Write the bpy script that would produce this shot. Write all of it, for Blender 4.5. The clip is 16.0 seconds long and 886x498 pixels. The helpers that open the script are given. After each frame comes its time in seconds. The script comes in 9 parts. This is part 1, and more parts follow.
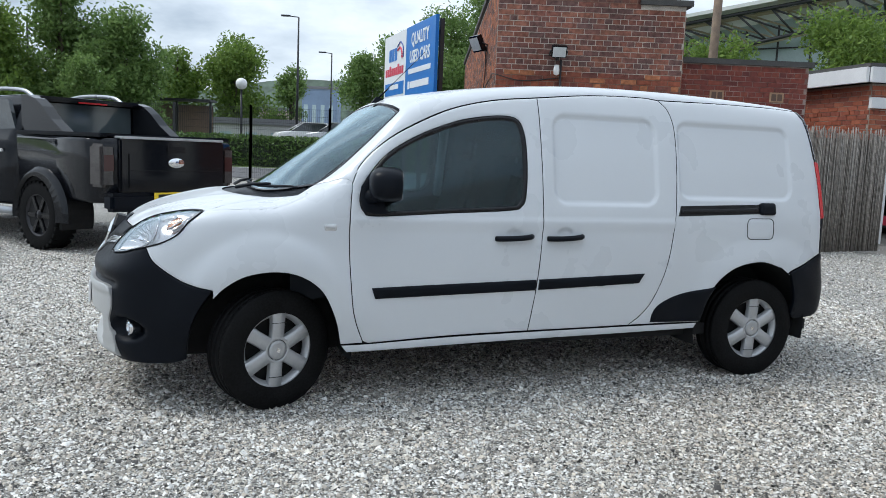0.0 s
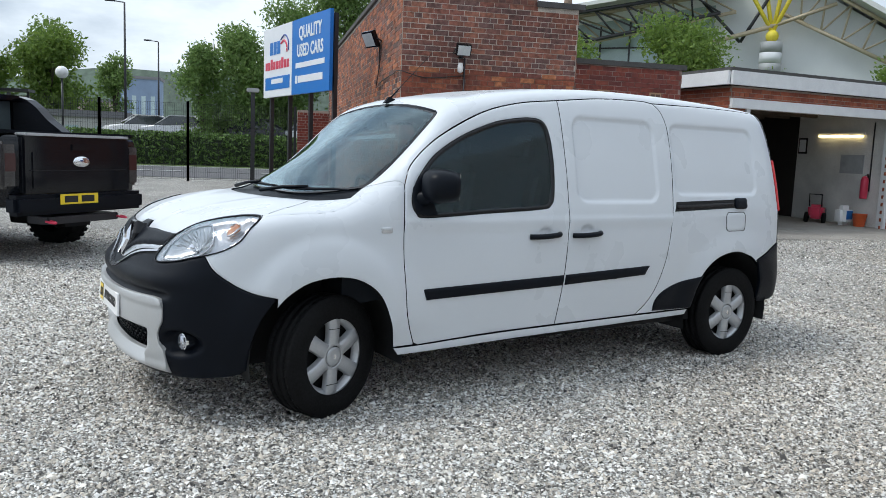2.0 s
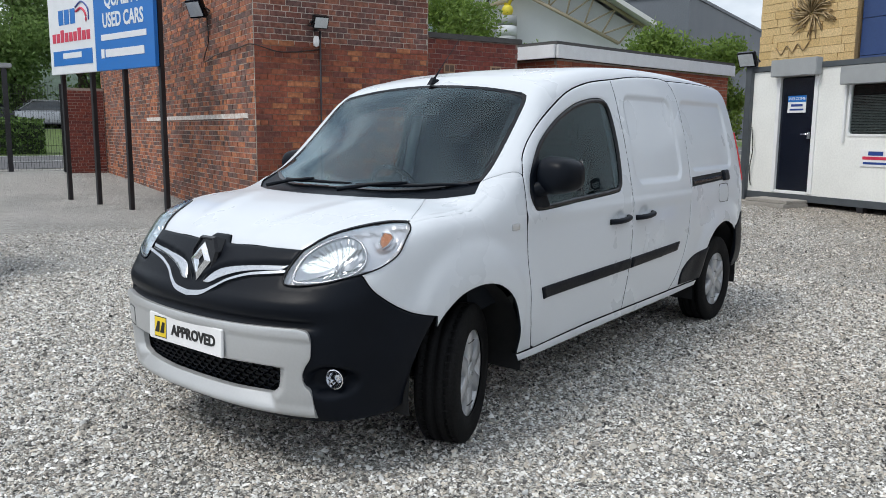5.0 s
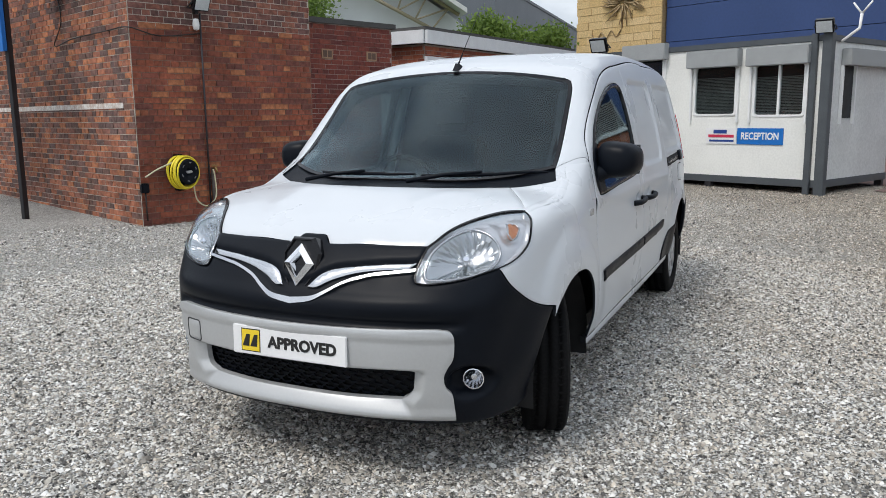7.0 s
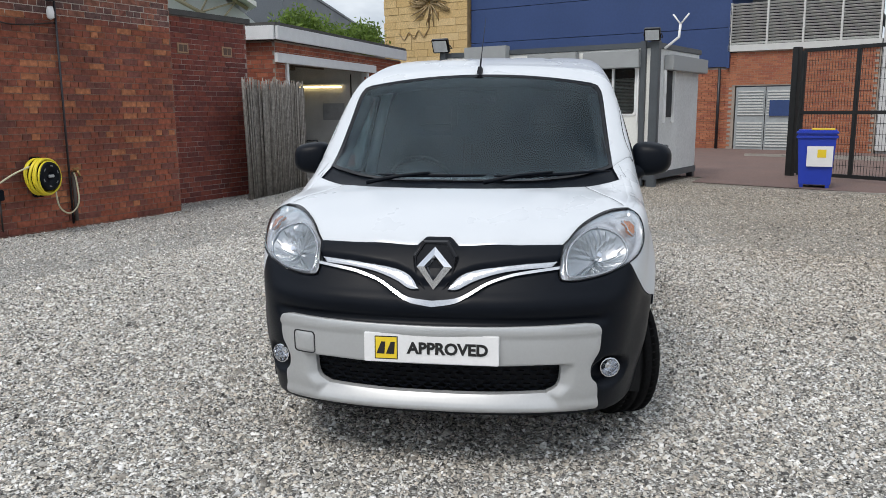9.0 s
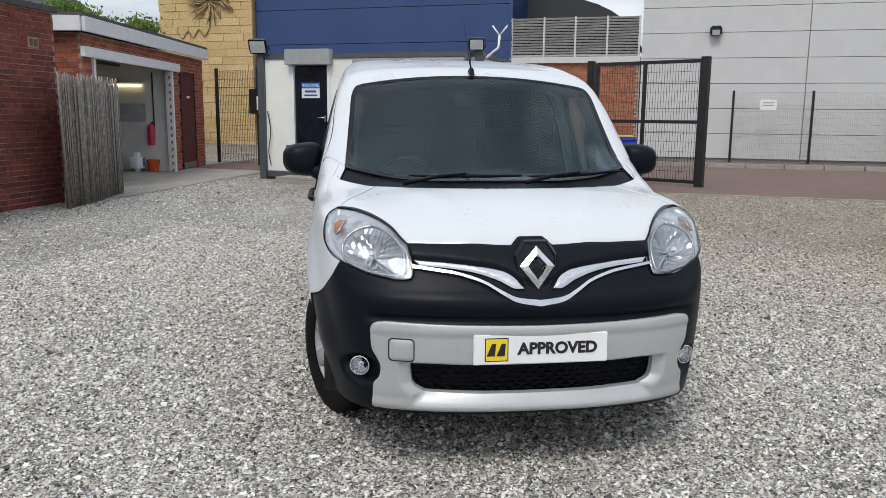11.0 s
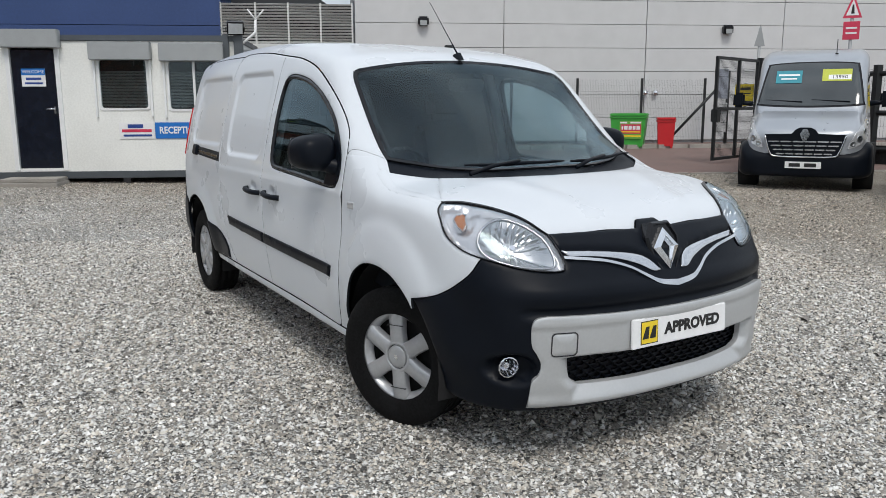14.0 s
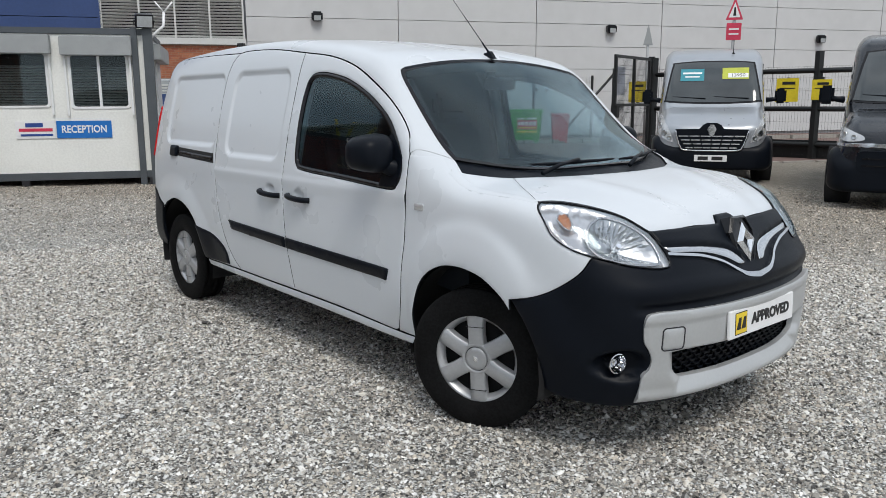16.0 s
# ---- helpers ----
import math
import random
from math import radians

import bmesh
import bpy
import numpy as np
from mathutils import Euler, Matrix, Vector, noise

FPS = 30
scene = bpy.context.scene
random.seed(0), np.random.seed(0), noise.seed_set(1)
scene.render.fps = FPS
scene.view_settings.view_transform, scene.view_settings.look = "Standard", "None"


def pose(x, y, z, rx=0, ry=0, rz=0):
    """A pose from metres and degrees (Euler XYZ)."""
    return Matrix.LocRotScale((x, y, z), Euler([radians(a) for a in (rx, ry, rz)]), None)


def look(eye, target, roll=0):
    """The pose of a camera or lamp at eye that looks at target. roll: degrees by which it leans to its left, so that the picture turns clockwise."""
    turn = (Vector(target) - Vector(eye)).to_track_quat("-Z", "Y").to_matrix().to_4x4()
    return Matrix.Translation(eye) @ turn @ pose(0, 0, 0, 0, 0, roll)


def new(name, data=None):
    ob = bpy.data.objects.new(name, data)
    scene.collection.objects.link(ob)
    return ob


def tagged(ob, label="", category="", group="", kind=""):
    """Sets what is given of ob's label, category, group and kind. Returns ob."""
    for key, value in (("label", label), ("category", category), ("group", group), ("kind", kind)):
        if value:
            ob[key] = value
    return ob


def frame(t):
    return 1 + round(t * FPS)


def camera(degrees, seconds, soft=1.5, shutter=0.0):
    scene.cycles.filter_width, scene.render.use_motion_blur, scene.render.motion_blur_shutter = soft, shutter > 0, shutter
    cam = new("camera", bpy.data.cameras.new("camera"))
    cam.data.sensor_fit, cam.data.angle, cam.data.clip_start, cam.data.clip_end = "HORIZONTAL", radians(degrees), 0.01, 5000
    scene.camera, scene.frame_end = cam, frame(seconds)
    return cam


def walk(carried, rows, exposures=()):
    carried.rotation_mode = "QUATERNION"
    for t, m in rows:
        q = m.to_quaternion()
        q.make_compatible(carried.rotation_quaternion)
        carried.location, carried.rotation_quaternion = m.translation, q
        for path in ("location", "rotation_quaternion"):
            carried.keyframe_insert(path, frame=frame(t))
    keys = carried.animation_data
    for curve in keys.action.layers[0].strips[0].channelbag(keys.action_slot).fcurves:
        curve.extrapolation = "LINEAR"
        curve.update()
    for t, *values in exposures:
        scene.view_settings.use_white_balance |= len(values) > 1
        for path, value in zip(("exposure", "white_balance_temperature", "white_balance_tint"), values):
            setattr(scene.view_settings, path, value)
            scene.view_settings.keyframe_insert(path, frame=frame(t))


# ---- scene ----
cam = camera(58.8, 16.0, soft=0.7)
# seconds, eye, then yaw (to the left from +y), pitch (up) and lean in degrees
ROWS = [
    (0.0, 1.061, -4.769, 1.370, -1.02, -7.04, 2.33),
    (0.5, 0.790, -4.791, 1.372, -4.03, -7.04, 2.40),
    (1.0, 0.516, -4.721, 1.379, -7.17, -7.06, 2.49),
    (1.5, 0.194, -4.725, 1.369, -10.31, -7.01, 2.41),
    (2.0, -0.091, -4.688, 1.368, -13.39, -7.03, 2.23),
    (2.5, -0.354, -4.527, 1.383, -16.45, -7.09, 1.82),
    (3.0, -0.687, -4.431, 1.384, -19.47, -7.25, 1.57),
    (3.5, -0.932, -4.270, 1.388, -22.48, -7.58, 1.31),
    (4.0, -1.152, -4.028, 1.392, -25.62, -7.95, 1.14),
    (6.5, -2.366, -3.033, 1.411, -42.43, -9.39, -0.65),
    (7.0, -2.552, -2.779, 1.412, -45.93, -9.62, -0.64),
    (7.5, -2.802, -2.546, 1.416, -49.51, -9.82, -0.61),
    (8.0, -3.040, -2.309, 1.438, -53.34, -9.96, -0.52),
    (8.5, -3.184, -2.016, 1.448, -57.43, -10.04, -0.43),
    (9.0, -3.411, -1.729, 1.451, -61.67, -9.98, -0.42),
    (11.5, -3.839, -0.142, 1.418, -83.28, -9.55, 0.67),
    (12.0, -3.867, 0.174, 1.426, -87.25, -9.64, 0.61),
    (12.5, -3.782, 0.447, 1.418, -91.19, -9.73, 0.48),
    (13.0, -3.757, 0.736, 1.413, -95.10, -9.88, 0.27),
    (13.5, -3.737, 1.043, 1.425, -98.85, -10.10, -0.04),
    (14.0, -3.613, 1.283, 1.409, -102.45, -10.33, -0.23),
    (14.5, -3.561, 1.551, 1.407, -105.63, -10.51, -0.36),
    (15.0, -3.496, 1.776, 1.419, -108.19, -10.59, -0.45),
    (15.5, -3.391, 1.931, 1.421, -110.14, -10.58, -0.45),
    (16.0, -3.322, 2.114, 1.428, -111.58, -10.65, -0.29),
]


def camera_pose(x, y, z, yaw, pitch, lean):
    return pose(x, y, z, 0, 0, yaw) @ pose(0, 0, 0, 90 + pitch, 0, 0) @ pose(0, 0, 0, 0, 0, lean)


walk(cam, [(t, camera_pose(*row)) for t, *row in ROWS], [(0, 0.09, 6050, 8), (3.5, 0.04, 6200, 9), (7, -0.10, 6350, 11), (11, -0.15, 6400, 11), (16, -0.20, 6350, 10)])


# ---- light: a bright overcast sky with a veiled sun ----
SUN_ELEV, SUN_AZ = 56.0, 276.0
world = bpy.data.worlds.new("overcast_sky")
scene.world = world
world.use_nodes = True
wn = world.node_tree
wn.nodes.clear()
sky = wn.nodes.new("ShaderNodeTexSky")
sky.sky_type, sky.sun_disc = "NISHITA", False
sky.sun_elevation, sky.sun_rotation = radians(SUN_ELEV), radians(SUN_AZ)
sky.air_density, sky.dust_density = 1.0, 3.0
co = wn.nodes.new("ShaderNodeTexCoord")
squash = wn.nodes.new("ShaderNodeMapping")
squash.inputs["Scale"].default_value = (1.0, 1.0, 2.6)
clouds = wn.nodes.new("ShaderNodeTexNoise")
clouds.inputs["Scale"].default_value, clouds.inputs["Detail"].default_value, clouds.inputs["Roughness"].default_value = 3.6, 6, 0.55
tone = wn.nodes.new("ShaderNodeValToRGB")
tone.color_ramp.elements[0].position, tone.color_ramp.elements[0].color = 0.36, (4.2, 4.8, 5.5, 1)
tone.color_ramp.elements[1].position, tone.color_ramp.elements[1].color = 0.60, (8.7, 9.2, 9.6, 1)
veil = wn.nodes.new("ShaderNodeMix")
veil.data_type = "RGBA"
veil.inputs[0].default_value = 0.86
bg = wn.nodes.new("ShaderNodeBackground")
bg.inputs[1].default_value = 0.12
wo = wn.nodes.new("ShaderNodeOutputWorld")
wn.links.new(co.outputs["Generated"], squash.inputs["Vector"])
wn.links.new(squash.outputs[0], clouds.inputs["Vector"])
wn.links.new(clouds.outputs[0], tone.inputs[0])
wn.links.new(sky.outputs[0], veil.inputs[6])
wn.links.new(tone.outputs[0], veil.inputs[7])
# an overcast sky is brighter overhead than at the horizon
up_axis = wn.nodes.new("ShaderNodeSeparateXYZ")
lift = wn.nodes.new("ShaderNodeMapRange")
lift.inputs[1].default_value, lift.inputs[2].default_value, lift.inputs[3].default_value, lift.inputs[4].default_value = 0.15, 1.0, 1.0, 1.28
crown_glow = wn.nodes.new("ShaderNodeMix")
crown_glow.data_type, crown_glow.blend_type = "RGBA", "MULTIPLY"
crown_glow.inputs[0].default_value = 1
wn.links.new(co.outputs["Generated"], up_axis.inputs[0])
wn.links.new(up_axis.outputs[2], lift.inputs[0])
wn.links.new(veil.outputs[2], crown_glow.inputs[6])
wn.links.new(lift.outputs[0], crown_glow.inputs[7])
wn.links.new(crown_glow.outputs[2], bg.inputs[0])
wn.links.new(bg.outputs[0], wo.inputs[0])
sun = new("sun", bpy.data.lights.new("sun", "SUN"))
sun.data.energy, sun.data.angle, sun.data.color = 1.9, radians(22), (1.0, 0.95, 0.87)
# the sky's rotation turns clockwise from +y
az = radians(SUN_AZ)
sun.matrix_world = look((30 * math.sin(az), 30 * math.cos(az), 30 * math.tan(radians(SUN_ELEV))), (0, 0, 0))


# ---- materials ----
def material(name, base, rough=0.5, metal=0.0, vary=0.12, scale=6.0, fine=90.0, bump=0.0, bump_scale=60.0, coat=0.0, second=None, spec=0.5):
    """A painted, moulded or rough surface with variation at two scales."""
    m = bpy.data.materials.new(name)
    m.use_nodes = True
    t = m.node_tree
    n, l = t.nodes, t.links
    p = n["Principled BSDF"]
    co = n.new("ShaderNodeTexCoord")
    big, small = n.new("ShaderNodeTexNoise"), n.new("ShaderNodeTexNoise")
    big.inputs["Scale"].default_value, big.inputs["Detail"].default_value = scale, 4
    small.inputs["Scale"].default_value, small.inputs["Detail"].default_value = fine, 3
    l.new(co.outputs["Object"], big.inputs["Vector"])
    l.new(co.outputs["Object"], small.inputs["Vector"])
    add = n.new("ShaderNodeMath")
    add.operation = "ADD"
    l.new(big.outputs[0], add.inputs[0])
    l.new(small.outputs[0], add.inputs[1])
    mr = n.new("ShaderNodeMapRange")
    mr.inputs[1].default_value, mr.inputs[2].default_value = 0.75, 1.25
    l.new(add.outputs[0], mr.inputs[0])
    mix = n.new("ShaderNodeMix")
    mix.data_type = "RGBA"
    lo = second or tuple(c * (1 - vary) for c in base)
    hi = base if second else tuple(min(1, c * (1 + vary)) for c in base)
    mix.inputs[6].default_value, mix.inputs[7].default_value = (*lo, 1), (*hi, 1)
    l.new(mr.outputs[0], mix.inputs[0])
    l.new(mix.outputs[2], p.inputs["Base Color"])
    rr = n.new("ShaderNodeMapRange")
    rr.inputs[1].default_value, rr.inputs[2].default_value = 0.3, 0.7
    rr.inputs[3].default_value, rr.inputs[4].default_value = max(0.0, rough * 0.85), min(1, rough * 1.15)
    l.new(big.outputs[0], rr.inputs[0])
    l.new(rr.outputs[0], p.inputs["Roughness"])
    p.inputs["Metallic"].default_value, p.inputs["Coat Weight"].default_value, p.inputs["Coat Roughness"].default_value = metal, coat, 0.04
    p.inputs["Specular IOR Level"].default_value = spec
    if bump:
        tex = n.new("ShaderNodeTexNoise")
        tex.inputs["Scale"].default_value, tex.inputs["Detail"].default_value = bump_scale, 5
        l.new(co.outputs["Object"], tex.inputs["Vector"])
        bn = n.new("ShaderNodeBump")
        bn.inputs["Strength"].default_value, bn.inputs["Distance"].default_value = bump, 0.01
        l.new(tex.outputs[0], bn.inputs["Height"])
        l.new(bn.outputs[0], p.inputs["Normal"])
    return m


def pane(name, tint, gloss=1.45):
    """Clear glass: what lies behind it through a tint, and a mirror image over it."""
    m = bpy.data.materials.new(name)
    m.use_nodes = True
    t = m.node_tree
    n, l = t.nodes, t.links
    n.remove(n["Principled BSDF"])
    tr, gl, mx, lw = n.new("ShaderNodeBsdfTransparent"), n.new("ShaderNodeBsdfGlossy"), n.new("ShaderNodeMixShader"), n.new("ShaderNodeLayerWeight")
    tr.inputs[0].default_value = (*tint, 1)
    gl.inputs["Roughness"].default_value = 0.01
    gl.inputs[0].default_value = (0.80, 0.94, 1.0, 1)
    lw.inputs[0].default_value = 0.5
    steep, fr = n.new("ShaderNodeMath"), n.new("ShaderNodeMapRange")
    steep.operation = "POWER"
    steep.inputs[1].default_value = 5
    fr.inputs[3].default_value, fr.inputs[4].default_value = ((gloss - 1) / (gloss + 1)) ** 2, 1.0
    l.new(lw.outputs["Facing"], steep.inputs[0])
    l.new(steep.outputs[0], fr.inputs[0])
    l.new(fr.outputs[0], mx.inputs[0])
    l.new(tr.outputs[0], mx.inputs[1])
    l.new(gl.outputs[0], mx.inputs[2])
    l.new(mx.outputs[0], n["Material Output"].inputs[0])
    return m


def per_piece(name, colours, rough=0.85, bump=0.4, bump_scale=40, grain=0.15, island=False, spec=0.3, soot=0.0):
    """Pieces that each take a colour of their own."""
    m = material(name, (0.5, 0.5, 0.5), rough, bump=bump, bump_scale=bump_scale, spec=spec)
    n, l = m.node_tree.nodes, m.node_tree.links
    p = n["Principled BSDF"]
    if island:
        src = n.new("ShaderNodeNewGeometry").outputs["Random Per Island"]
    else:
        src = n.new("ShaderNodeObjectInfo").outputs["Random"]
    rp = n.new("ShaderNodeValToRGB")
    rp.color_ramp.interpolation = "CONSTANT"
    rp.color_ramp.elements[0].color = (*colours[0], 1)
    for i, c in enumerate(colours[1:], 1):
        e = rp.color_ramp.elements[1] if i == 1 else rp.color_ramp.elements.new(i / len(colours))
        e.position, e.color = i / len(colours), (*c, 1)
    l.new(src, rp.inputs[0])
    no = n.new("ShaderNodeTexNoise")
    no.inputs["Scale"].default_value, no.inputs["Detail"].default_value = 18, 6
    co = n.new("ShaderNodeTexCoord")
    l.new(co.outputs["Object"], no.inputs["Vector"])
    mr = n.new("ShaderNodeMapRange")
    mr.inputs[1].default_value, mr.inputs[2].default_value = 0.3, 0.7
    mr.inputs[3].default_value, mr.inputs[4].default_value = 1 - 2 * grain, 1 + grain
    l.new(no.outputs[0], mr.inputs[0])
    mul = n.new("ShaderNodeMix")
    mul.data_type, mul.blend_type = "RGBA", "MULTIPLY"
    mul.inputs[0].default_value = 1
    l.new(rp.outputs[0], mul.inputs[6])
    l.new(mr.outputs[0], mul.inputs[7])
    out = mul.outputs[2]
    if soot:
        # broad weathered patches across many pieces
        place = n.new("ShaderNodeNewGeometry")
        blot = n.new("ShaderNodeTexNoise")
        blot.inputs["Scale"].default_value, blot.inputs["Detail"].default_value, blot.inputs["Roughness"].default_value = 1.1, 5, 0.6
        l.new(place.outputs["Position"], blot.inputs["Vector"])
        br = n.new("ShaderNodeMapRange")
        br.inputs[1].default_value, br.inputs[2].default_value, br.inputs[3].default_value, br.inputs[4].default_value = 0.36, 0.62, 1 - soot, 1.1
        l.new(blot.outputs[0], br.inputs[0])
        dirt = n.new("ShaderNodeMix")
        dirt.data_type, dirt.blend_type = "RGBA", "MULTIPLY"
        dirt.inputs[0].default_value = 1
        l.new(out, dirt.inputs[6])
        l.new(br.outputs[0], dirt.inputs[7])
        out = dirt.outputs[2]
    l.new(out, p.inputs["Base Color"])
    return m


WHITE_PAINT = material("white_van_paint", (0.62, 0.65, 0.685), 0.30, vary=0.006, scale=3, coat=0.35)
BLACK_PLASTIC = material("black_plastic", (0.0042, 0.0060, 0.0100), 0.40, vary=0.15, scale=5, fine=300, bump=0.05, bump_scale=900, spec=0.13)
GLOSS_BLACK = material("gloss_black", (0.008, 0.008, 0.010), 0.16, vary=0.1, spec=0.3)
RUBBER = material("tyre_rubber", (0.0065, 0.0066, 0.0070), 0.72, vary=0.5, scale=9, bump=0.1, bump_scale=200, spec=0.11)
SILVER_PLASTIC = material("silver_plastic", (0.50, 0.51, 0.515), 0.40, 0.4, vary=0.03)
WHEEL_SILVER = material("wheel_silver", (0.44, 0.45, 0.465), 0.34, 0.45, vary=0.05, scale=15)
CHROME = material("chrome", (0.82, 0.83, 0.85), 0.09, 1.0, vary=0.03)
CHROME_SATIN = material("satin_chrome", (0.66, 0.67, 0.69), 0.20, 1.0, vary=0.03)
# near-black that carries the shade of hollows and gaps in its colour
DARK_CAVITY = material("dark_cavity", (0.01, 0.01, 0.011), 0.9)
TRIM_SEAM_SHADE = material("trim_seam_shade", (0.014, 0.017, 0.022), 0.8, vary=0.04, spec=0.2)
CABIN_LIGHT = material("cabin_light_trim", (0.32, 0.33, 0.35), 0.7)
SEAT_CLOTH = material("seat_cloth", (0.03, 0.031, 0.035), 0.95, vary=0.05, spec=0.2)
VAN_GLASS = pane("van_glass", (0.72, 0.80, 0.81), 1.60)
GLASS_BACK = pane("van_glass_inside", (0.96, 0.98, 0.98), 1.0)
SIDE_GLASS = pane("side_glass", (0.62, 0.72, 0.75), 1.46)
LAMP_GLASS = pane("lamp_glass", (0.97, 0.97, 0.98), 1.4)
AMBER = material("amber_lens", (0.40, 0.145, 0.045), 0.20, vary=0.25, fine=150, bump=0.3, bump_scale=120)
RED_LENS = material("red_lens", (0.55, 0.015, 0.02), 0.15, coat=0.5)
PLATE_WHITE = material("plate_white", (0.82, 0.82, 0.82), 0.35, vary=0.03)
PLATE_YELLOW = material("plate_yellow", (0.85, 0.62, 0.03), 0.35, vary=0.03)
INK = material("black_ink", (0.012, 0.012, 0.012), 0.5)
STEEL_DARK = material("dark_steel", (0.05, 0.05, 0.055), 0.45, 0.7)


# ---- building kit ----
from mathutils.bvhtree import BVHTree
from mathutils.geometry import delaunay_2d_cdt


class Geo:
    """Vertices and faces of one mesh."""

    def __init__(self):
        self.v, self.f, self.smooth = [], [], []

    def add(self, verts, faces, m=None, smooth=False):
        n = len(self.v)
        self.v += [tuple((m @ Vector(p)) if m else p) for p in verts]
        self.f += [tuple(i + n for i in face) for face in faces]
        self.smooth += [smooth] * len(faces)
        return self

    def box(self, x0, y0, z0, x1, y1, z1, m=None, bevel=0.0):
        if bevel <= 0:
            v = [(x, y, z) for x in (x0, x1) for y in (y0, y1) for z in (z0, z1)]
            return self.add(v, [(0, 1, 3, 2), (4, 6, 7, 5), (0, 4, 5, 1), (2, 3, 7, 6), (0, 2, 6, 4), (1, 5, 7, 3)], m)
        b = bmesh.new()
        bmesh.ops.create_cube(b, size=1, matrix=Matrix.Translation(((x0 + x1) / 2, (y0 + y1) / 2, (z0 + z1) / 2)) @ Matrix.Diagonal((x1 - x0, y1 - y0, z1 - z0, 1)))
        bmesh.ops.bevel(b, geom=b.edges[:], offset=bevel, segments=2, affect="EDGES", clamp_overlap=True)
        b.verts.index_update()
        self.add([p.co[:] for p in b.verts], [[q.index for q in face.verts] for face in b.faces], m)
        b.free()
        return self

    def lathe(self, rz, n=32, m=None, smooth=True, caps=True):
        """Radii and heights turned round z."""
        v = [(r * math.cos(2 * math.pi * i / n), r * math.sin(2 * math.pi * i / n), z) for r, z in rz for i in range(n)]
        f = [(j * n + i, j * n + (i + 1) % n, (j + 1) * n + (i + 1) % n, (j + 1) * n + i) for j in range(len(rz) - 1) for i in range(n)]
        self.add(v, f, m, smooth)
        if caps:
            k = len(rz) - 1
            base = len(self.v) - len(v)
            self.f += [tuple(base + i for i in reversed(range(n))), tuple(base + k * n + i for i in range(n))]
            self.smooth += [False, False]
        return self

    def rod(self, a, b, r, n=8, r2=None, smooth=True):
        a, b = Vector(a), Vector(b)
        m = Matrix.Translation(a) @ (b - a).to_track_quat("Z", "Y").to_matrix().to_4x4()
        return self.lathe([(r, 0), (r if r2 is None else r2, (b - a).length)], n, m, smooth)

    def tube(self, pts, r, n=8):
        """A round bar along points."""
        pts = [Vector(p) for p in pts]
        v, f = [], []
        for i, p in enumerate(pts):
            d = (pts[min(i + 1, len(pts) - 1)] - pts[max(i - 1, 0)]).normalized()
            q = d.to_track_quat("Z", "Y")
            rr = r[i] if isinstance(r, (list, tuple)) else r
            v += [tuple(p + q @ Vector((rr * math.cos(2 * math.pi * k / n), rr * math.sin(2 * math.pi * k / n), 0))) for k in range(n)]
        for i in range(len(pts) - 1):
            f += [(i * n + k, i * n + (k + 1) % n, (i + 1) * n + (k + 1) % n, (i + 1) * n + k) for k in range(n)]
        f += [tuple(reversed(range(n))), tuple((len(pts) - 1) * n + k for k in range(n))]
        return self.add(v, f, None, True)

    def prism(self, outline, y0, y1, m=None, smooth=False):
        """An outline in x and z (counter-clockwise seen from -y), from y0 to y1."""
        n = len(outline)
        v = [(x, y0, z) for x, z in outline] + [(x, y1, z) for x, z in outline]
        f = [tuple(range(n)), tuple(reversed(range(n, 2 * n)))] + [(i, n + i, n + (i + 1) % n, (i + 1) % n) for i in range(n)]
        return self.add(v, f, m, smooth)

    def mesh(self, name):
        me = bpy.data.meshes.new(name)
        me.from_pydata(self.v, [], self.f)
        me.polygons.foreach_set("use_smooth", self.smooth)
        b = bmesh.new()
        b.from_mesh(me)
        bmesh.ops.recalc_face_normals(b, faces=b.faces[:])
        b.to_mesh(me)
        b.free()
        return me


def part(name, shape, mat, parent=None, label="", m=None):
    """Links a Geo, a bmesh or a mesh as one object, under a thing or a part."""
    me = shape.mesh(name) if isinstance(shape, Geo) else shape
    if mat and not me.materials:
        me.materials.append(mat)
    ob = new(name, me)
    if parent:
        ob.parent = parent
    if m is not None:
        ob.matrix_basis = m
    return tagged(ob, label)


def thing(name, m, label, category, group="", kind=""):
    ob = new(name)
    ob.empty_display_size = 0.2
    ob.matrix_basis = m
    return tagged(ob, label, category, group, kind)


def lettering(words, size, mat, name, parent, m, align="CENTER", deep=0.002, bold=0.0, wide=1.0):
    """Raised letters in the built-in font, in the plane x-y of m."""
    cu = bpy.data.curves.new(name, "FONT")
    cu.body, cu.size, cu.extrude, cu.offset = words, size, deep, bold
    cu.align_x, cu.align_y, cu.resolution_u = align, "CENTER", 3
    tmp = bpy.data.objects.new(name, cu)
    me = bpy.data.meshes.new_from_object(tmp)
    bpy.data.objects.remove(tmp)
    bpy.data.curves.remove(cu)
    me.transform(Matrix.Diagonal((wide, 1, 1, 1)))
    return part(name, me, mat, parent, "", m)


def smooth_path(pts, n=8, closed=False):
    """Points along a smooth curve through pts."""
    p = np.asarray(pts, float)
    if len(p) < 3:
        return p
    e = np.vstack([p[-1:], p, p[:2]]) if closed else np.vstack([2 * p[:1] - p[1:2], p, 2 * p[-1:] - p[-2:-1]])
    out = []
    for i in range(len(p) if closed else len(p) - 1):
        a, b, c, d = e[i : i + 4]
        for s in np.linspace(0, 1, n, endpoint=False):
            out.append(0.5 * (2 * b + (c - a) * s + (2 * a - 5 * b + 4 * c - d) * s * s + (3 * b - a - 3 * c + d) * s**3))
    if not closed:
        out.append(p[-1])
    return np.array(out)


